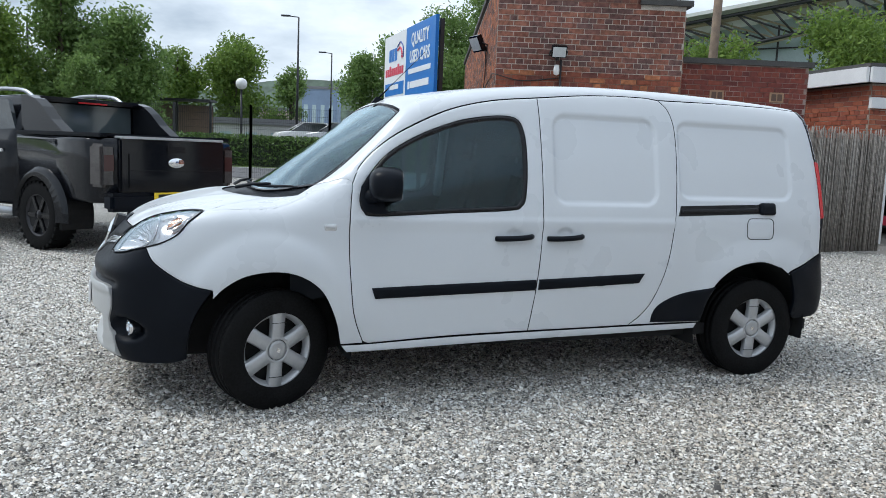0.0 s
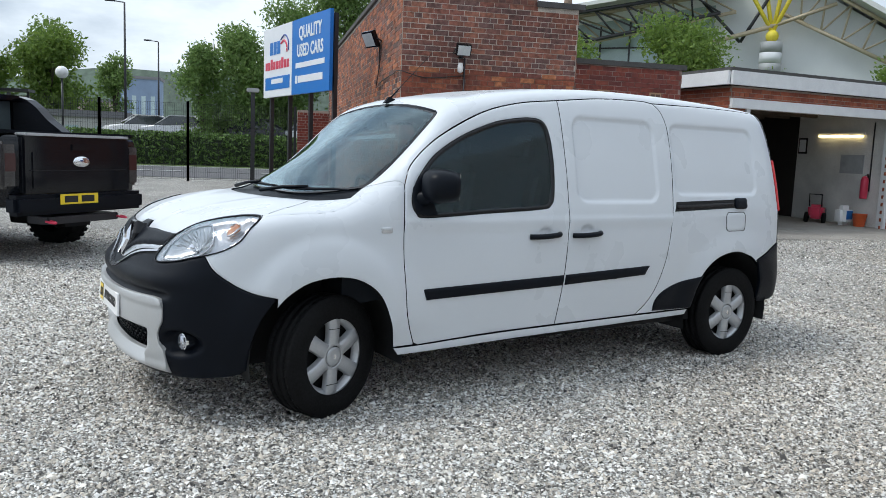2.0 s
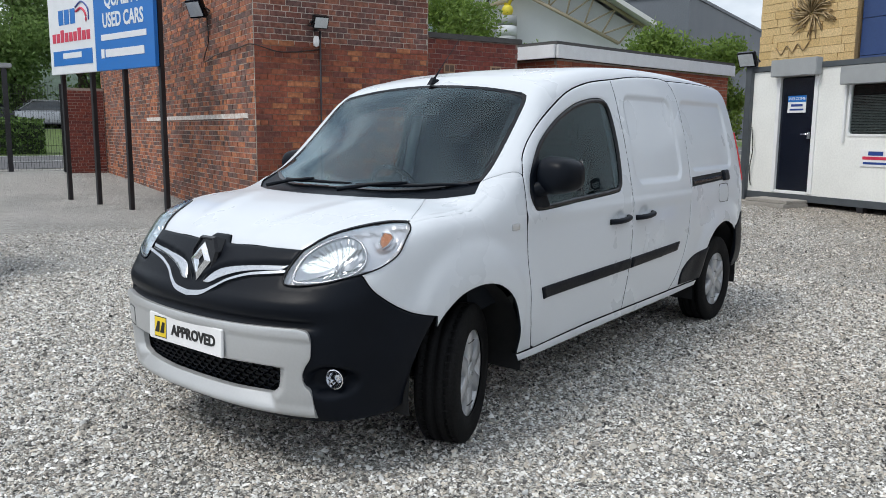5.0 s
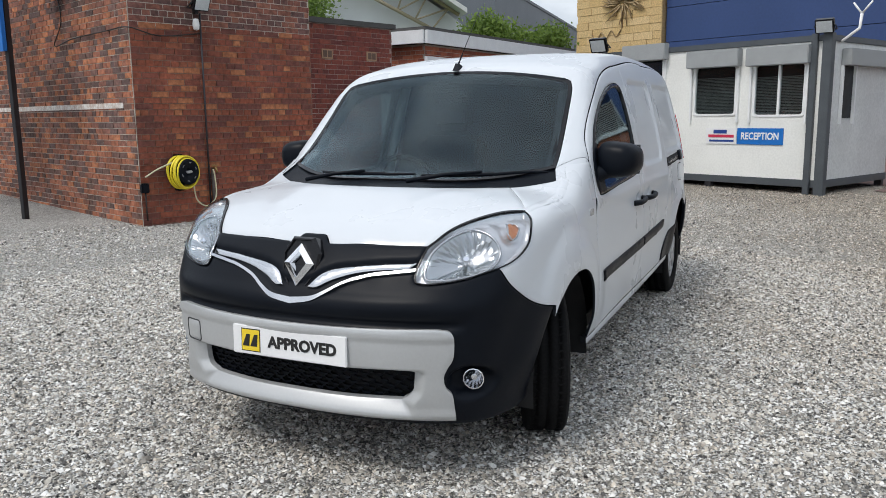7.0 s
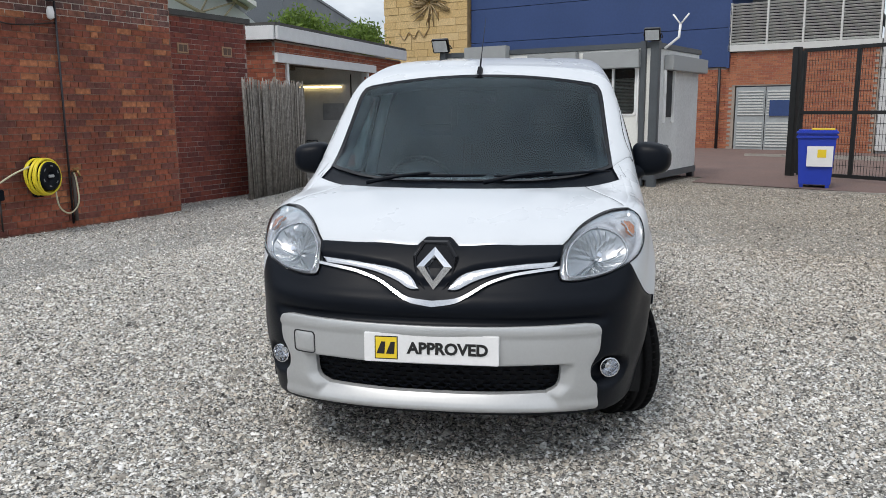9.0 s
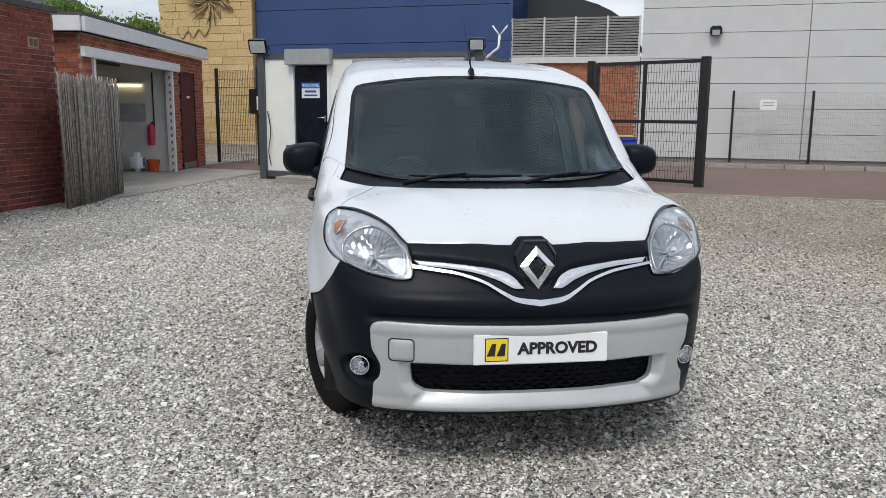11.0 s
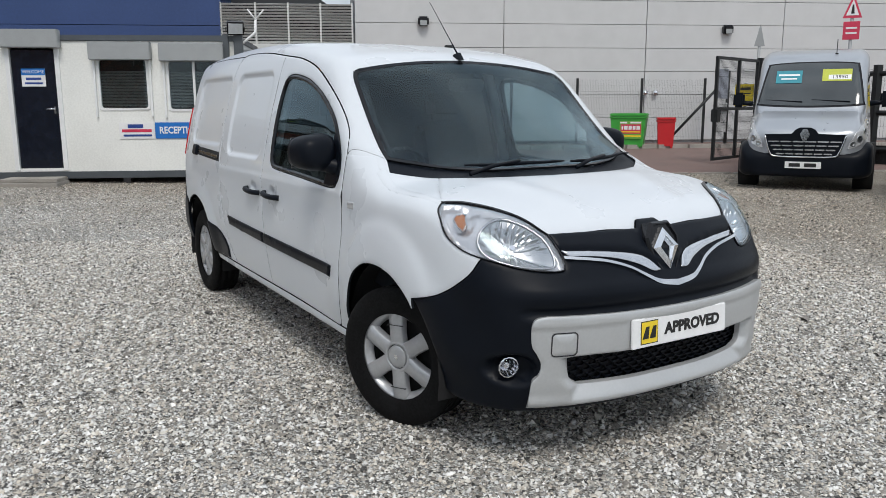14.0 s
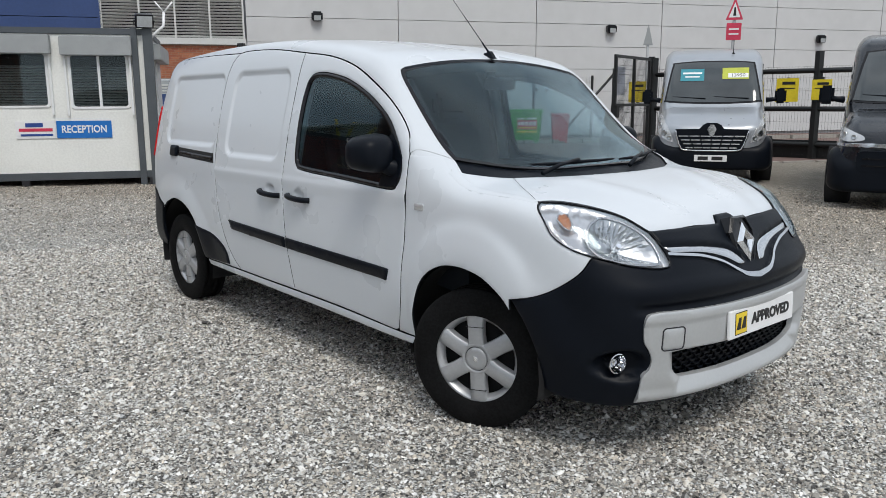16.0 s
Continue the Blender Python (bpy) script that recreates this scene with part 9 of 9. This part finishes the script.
def laid_on(tree, outline, axis, off, thick, name, mirror=False, holes=(), step=0.04):
    """A plate laid on a body, seen along x (outline in y, z) or along y (outline in x, z)."""
    uv, tris, border = filled(spaced(np.array(outline, float), step), [spaced(np.array(h, float), step) for h in holes], step, 0.004)
    out, inn = [], []
    for u, w in uv:
        start, way = (Vector((2, u, w)), Vector((-1, 0, 0))) if axis == "x" else (Vector((u, 2, w)), Vector((0, -1, 0)))
        hit, nrm, _, _ = tree.ray_cast(start, way)
        nrm = -nrm if nrm.dot(way) > 0 else nrm
        out.append(hit + nrm * off)
        inn.append(hit + nrm * (off - thick))
    return sheet(np.array(out), np.array(inn), tris, border, name, axis == "y", mirror)


def rounded(outline, n=4):
    return smooth_path(outline, n, True)


def large_van(m, paint, label, h=2.40, silver=True, name="delivery_van"):
    """A tall van, its front at x = 0."""
    v = thing(name, m, label, "van")
    k = h / 2.34
    form_rows = [(0.0, 0.60, 0.50, 0.50, 0.90, 0.14), (-0.06, 0.80, 0.72, 0.42, 0.98, 0.18), (-0.16, 0.93, 0.84, 0.36, 1.04, 0.20), (-0.40, 0.99, 0.88, 0.34, 1.16, 0.20), (-0.72, 1.01, 0.88, 0.33, 1.27, 0.20), (-0.86, 1.01, 0.88, 0.33, 1.335, 0.20),
                 (-1.12, 1.01, 0.87, 0.33, 1.66 * k, 0.20), (-1.45, 1.015, 0.86, 0.33, 2.03 * k, 0.20), (-1.72, 1.02, 0.88, 0.33, 2.22 * k, 0.20), (-2.2, 1.02, 0.89, 0.33, h * 0.993, 0.20), (-2.8, 1.02, 0.89, 0.33, h, 0.20), (-5.5, 1.02, 0.89, 0.33, h, 0.20)]
    body = part("body", loft([tuple(r) for r in smooth_path(form_rows, 4)]), paint, v)
    tree = BVHTree.FromPolygons([p.co.copy() for p in body.data.vertices], [tuple(f.vertices) for f in body.data.polygons])
    glass = [(-0.78, 1.41), (-0.4, 1.385), (0, 1.378), (0.4, 1.385), (0.78, 1.41), (0.80, 1.46), (0.755, 1.76), (0.70, 2.00 * k), (0.66, 2.035 * k), (0.35, 2.06 * k), (0, 2.065 * k), (-0.35, 2.06 * k), (-0.66, 2.035 * k), (-0.70, 2.00 * k), (-0.755, 1.76), (-0.80, 1.46)]
    border_o = [(y * 1.045, 1.72 + (z - 1.72) * 1.07) for y, z in glass]
    part("screen_border", laid_on(tree, rounded(border_o), "x", 0.006, 0.02, "screen_border"), GLOSS_BLACK, v)
    scr = part("windscreen", laid_on(tree, rounded(glass), "x", 0.012, 0.01, "windscreen"), VAN_SCREEN, v)
    a, b = tree.ray_cast(Vector((2, 0, 1.42)), Vector((-1, 0, 0)))[0], tree.ray_cast(Vector((2, 0, 2.0 * k)), Vector((-1, 0, 0)))[0]
    up_v = (b - a).normalized()
    nrm = Vector((up_v.z, 0, -up_v.x))
    for y0, y1 in ((-0.12, -0.70), (0.62, 0.02)):
        part("wiper", Geo().tube([tuple(a + up_v * 0.01 + nrm * 0.04 + Vector((-0.02, y0, 0))), tuple(a + up_v * 0.05 + nrm * 0.04 + Vector((-0.04, y1, 0)))], 0.010, 6), BLACK_PLASTIC, v)
    part("lower_bumper", loft([tuple(r) for r in smooth_path([(0.05, 0.66, 0.66, 0.28, 0.50, 0.10), (0.03, 0.80, 0.80, 0.25, 0.58, 0.12), (-0.06, 0.94, 0.93, 0.23, 0.66, 0.12), (-0.20, 1.01, 0.99, 0.23, 0.78, 0.12), (-0.45, 1.03, 1.02, 0.24, 0.80, 0.10), (-0.60, 1.03, 1.02, 0.30, 0.70, 0.08)], 3)]), BLACK_PLASTIC, v)
    if silver:
        face = [(-0.46, 0.545), (0.46, 0.545), (0.53, 0.62), (0.61, 0.90), (0.60, 0.925), (0.20, 0.935), (0.15, 1.00), (0.08, 1.035), (-0.08, 1.035), (-0.15, 1.00), (-0.20, 0.935), (-0.60, 0.925), (-0.61, 0.90), (-0.53, 0.62)]
    else:
        face = [(-0.60, 0.50), (0.60, 0.50), (0.66, 0.56), (0.66, 0.74), (0.60, 0.77), (-0.60, 0.77), (-0.66, 0.74), (-0.66, 0.56)]
    grille = part("grille", Geo().prism(face, -0.056, 0.10, pose(0, 0, 0, 0, 0, 90)), BLACK_PLASTIC, v)
    if silver:
        for i in range(4):
            z, wy = 0.60 + 0.066 * i, 0.43 + 0.042 * i
            for y0 in np.linspace(-wy, wy, 7)[:-1]:
                part("grille_bar", Geo().box(0.054, y0 + 0.010, z, 0.066, y0 + wy / 3 - 0.010, z + 0.022, None, 0.004), CHROME_SATIN, grille)
        part("grille_frame", Geo().tube([(0.058, y, z) for y, z in smooth_path([(-0.60, 0.905), (-0.56, 0.76), (-0.51, 0.63), (-0.43, 0.57), (0.0, 0.56), (0.43, 0.57), (0.51, 0.63), (0.56, 0.76), (0.60, 0.905)], 4)], 0.014, 8), CHROME_SATIN, grille)
        part("badge", Geo().prism([(-0.075, 0.93), (-0.035, 0.83), (0.0, 0.81), (0.035, 0.83), (0.075, 0.93), (0.03, 1.01), (-0.03, 1.01)], -0.074, -0.05, pose(0, 0, 0, 0, 0, 90)), CHROME, grille, "plain chrome lozenge badge")
        lamp_out = [(0.90, 1.185), (0.855, 1.15), (0.76, 0.99), (0.635, 0.74), (0.66, 0.70), (0.80, 0.76), (0.90, 0.88), (0.935, 1.02)]
        cells = ((0.70, 0.775, 0.042), (0.785, 0.86, 0.052), (0.85, 0.975, 0.046), (0.89, 1.09, 0.034))
    else:
        part("chrome_strip", laid_on(tree, rounded([(-0.76, 0.815), (0.76, 0.815), (0.78, 0.86), (-0.78, 0.86)]), "x", 0.02, 0.03, "chrome_strip"), CHROME_SATIN, v)
        for z in (0.57, 0.66):
            part("grille_bar", Geo().box(0.054, -0.60, z, 0.066, 0.60, z + 0.02, None, 0.004), GLOSS_BLACK, grille)
        lamp_out = [(0.60, 0.90), (0.78, 0.88), (0.90, 0.93), (0.92, 1.03), (0.86, 1.06), (0.72, 1.00), (0.60, 0.95)]
        cells = ((0.71, 0.935, 0.036), (0.82, 0.965, 0.042))
    part("number_plate", Geo().box(0.060, -0.27, 0.375, 0.070, 0.27, 0.485, None, 0.003), PLATE_WHITE, v)
    part("plate_bar", Geo().box(0.071, -0.21, 0.40, 0.073, -0.04, 0.46).box(0.071, 0.02, 0.40, 0.073, 0.20, 0.46), INK, v)
    for s in (1, -1):
        lp = part("headlamp", laid_on(tree, rounded(lamp_out, 3), "x", 0.014, 0.03, "headlamp", s < 0, step=0.03), LAMP_GREY, v)
        for ly, lz, r in cells:
            hit, out, _, _ = tree.ray_cast(Vector((2, ly, lz)), Vector((-1, 0, 0)))
            out = out if out.x > 0 else -out
            hit, out = hit + out * 0.012, Vector((out.x, out.y, out.z * 0.4)).normalized()
            turn = (Matrix.Translation(Vector((hit.x, hit.y * s, hit.z))) @ Vector((out.x, out.y * s, out.z)).to_track_quat("Z", "Y").to_matrix().to_4x4())
            part("reflector", Geo().lathe([(0.001, 0.003), (r * 0.45, 0.006), (r * 0.85, 0.014), (r, 0.012), (r, 0.0)], 18, turn, caps=False), LAMP_SILVER, lp)
        part("wing_mirror", Geo().box(-1.06, min(1.06 * s, 1.25 * s), 1.36, -0.94, max(1.06 * s, 1.25 * s), 1.62, None, 0.035), BLACK_PLASTIC, v)
        part("mirror_arm", Geo().tube([(-1.02, 0.93 * s, 1.42), (-0.99, 1.02 * s, 1.43), (-0.98, 1.12 * s, 1.44)], [0.05, 0.04, 0.035], 10), BLACK_PLASTIC, v)
        part("cab_window", laid_on(tree, rounded([(-1.20, 1.40), (-2.0, 1.40), (-2.05, 1.46), (-2.05, 1.88 * k), (-1.98, 1.93 * k), (-1.66, 1.93 * k), (-1.56, 1.88 * k)], 3), "y", 0.004, 0.01, "cab_window", s < 0), DARK_GLASS, v)
        for wx in (-0.95, -4.6):
            part("wheel_well", Geo().lathe([(0.42, 0.0), (0.42, 0.3)], 28, pose(wx, s * 0.755, 0.36, -90 * s, 0, 0)), DARK_CAVITY, v)
            road_wheel(v, wx, 0.93 * s, 0.345, 0.22, s, STEEL_DARK)
    part("roof_aerial", Geo().rod((-1.75, 0.35, 2.2 * k), (-1.78, 0.35, 2.48 * k), 0.007, 6).box(-1.80, 0.32, 2.18 * k, -1.72, 0.38, 2.245 * k, None, 0.01), INK, v)
    return v, scr, a, b, up_v, nrm


_, scr, a, b, up_v, nrm = large_van(pose(7.75, -7.28, 0, 0, 0, 141), SILVER_PAINT, "silver high-roof van with price stickers, parked")
stick = Matrix.Translation(a + nrm * 0.035) @ Matrix(((0, up_v.x, nrm.x, 0), (1, up_v.y, nrm.y, 0), (0, up_v.z, nrm.z, 0), (0, 0, 0, 1)))
TEAL = material("teal_sticker", (0.025, 0.24, 0.30), 0.5)
LIME = material("lime_sticker", (0.46, 0.50, 0.05), 0.5)
part("blue_sticker", Geo().box(-0.58, 0.42, 0.0, -0.16, 0.70, 0.004, stick), TEAL, scr)
part("price_sticker", Geo().box(0.16, 0.46, 0.0, 0.62, 0.72, 0.004, stick), LIME, scr)
part("price_white", Geo().box(0.26, 0.49, 0.004, 0.61, 0.59, 0.006, stick), PLATE_WHITE, scr)
lettering("13950", 0.10, INK, "price_words", scr, stick @ pose(0.435, 0.54, 0.006))
part("sticker_lines", Geo().box(-0.54, 0.58, 0.004, -0.2, 0.62, 0.006, stick).box(-0.5, 0.50, 0.004, -0.24, 0.53, 0.006, stick), PLATE_WHITE, scr)
large_van(pose(3.70, -7.05, 0, 0, 0, 128), GREY_PAINT, "dark grey large van parked nose to the yard", 2.38, False)


def parked_car(x, y, turn, paint, label):
    c = thing("parked_car", pose(x, y, 1.36, 0, 0, turn), label, "car", "cars in the far car park")
    part("body", loft([(0.0, 0.70, 0.62, 0.35, 0.66, 0.1), (-0.2, 0.84, 0.76, 0.25, 0.80, 0.12), (-1.1, 0.88, 0.80, 0.22, 0.95, 0.12), (-3.4, 0.88, 0.80, 0.22, 0.98, 0.12), (-4.1, 0.82, 0.74, 0.28, 0.92, 0.12)]), paint, c)
    part("cabin", loft([(-0.95, 0.78, 0.74, 0.86, 0.95, 0.04), (-1.7, 0.78, 0.60, 0.86, 1.42, 0.1), (-2.9, 0.78, 0.60, 0.86, 1.46, 0.1), (-3.9, 0.76, 0.66, 0.86, 1.0, 0.06)]), DARK_GLASS, c)
    part("roof", Geo().box(-3.15, -0.58, 1.42, -1.65, 0.58, 1.485, None, 0.02), paint, c)
    for s in (1, -1):
        part("pillar", Geo().tube([(-1.0, 0.70 * s, 0.96), (-1.7, 0.59 * s, 1.44)], 0.035, 6), paint, c)
        part("rear_pillar", Geo().tube([(-3.85, 0.66 * s, 1.0), (-3.1, 0.59 * s, 1.44)], 0.05, 6), paint, c)
    for wx in (-0.8, -3.3):
        for s in (1, -1):
            part("wheel", Geo().lathe([(0.001, -0.09), (0.30, -0.09), (0.30, 0.09), (0.001, 0.09)], 18, pose(wx, 0.8 * s, 0.30, 90, 0, 0), caps=False), RUBBER, c)


CAR_WHITE = material("white_car", (0.7, 0.7, 0.7), 0.3, coat=0.5)
CAR_BLUE = material("blue_car", (0.03, 0.07, 0.28), 0.3, coat=0.5)
CAR_SILVER = material("silver_car", (0.45, 0.46, 0.48), 0.3, 0.5, coat=0.5)
for x, y, t, pt, lab in ((-8.7, 44, 200, CAR_WHITE, "white hatchback in the car park"), (-7.9, 48, 185, CAR_BLUE, "blue car in the car park"), (-6.6, 43.4, 172, CAR_SILVER, "silver car near the hedge"),
                         (-6.3, 50, 180, CAR_WHITE, "white car further back in the car park"), (-4.9, 44, 190, CAR_WHITE, "white car among parked cars"), (-4.4, 48.5, 10, CAR_SILVER, "silver estate car in the car park"),
                         (-6.0, 55, 200, GREY_PAINT, "dark car far in the car park"), (-2.6, 43.2, 175, GREY_PAINT, "dark grey car near the tree"), (-9.3, 53, 190, CAR_SILVER, "silver car by the road"), (0.6, 43, 185, CAR_SILVER, "silver car under the trees")):
    parked_car(x, y, t, pt, lab)
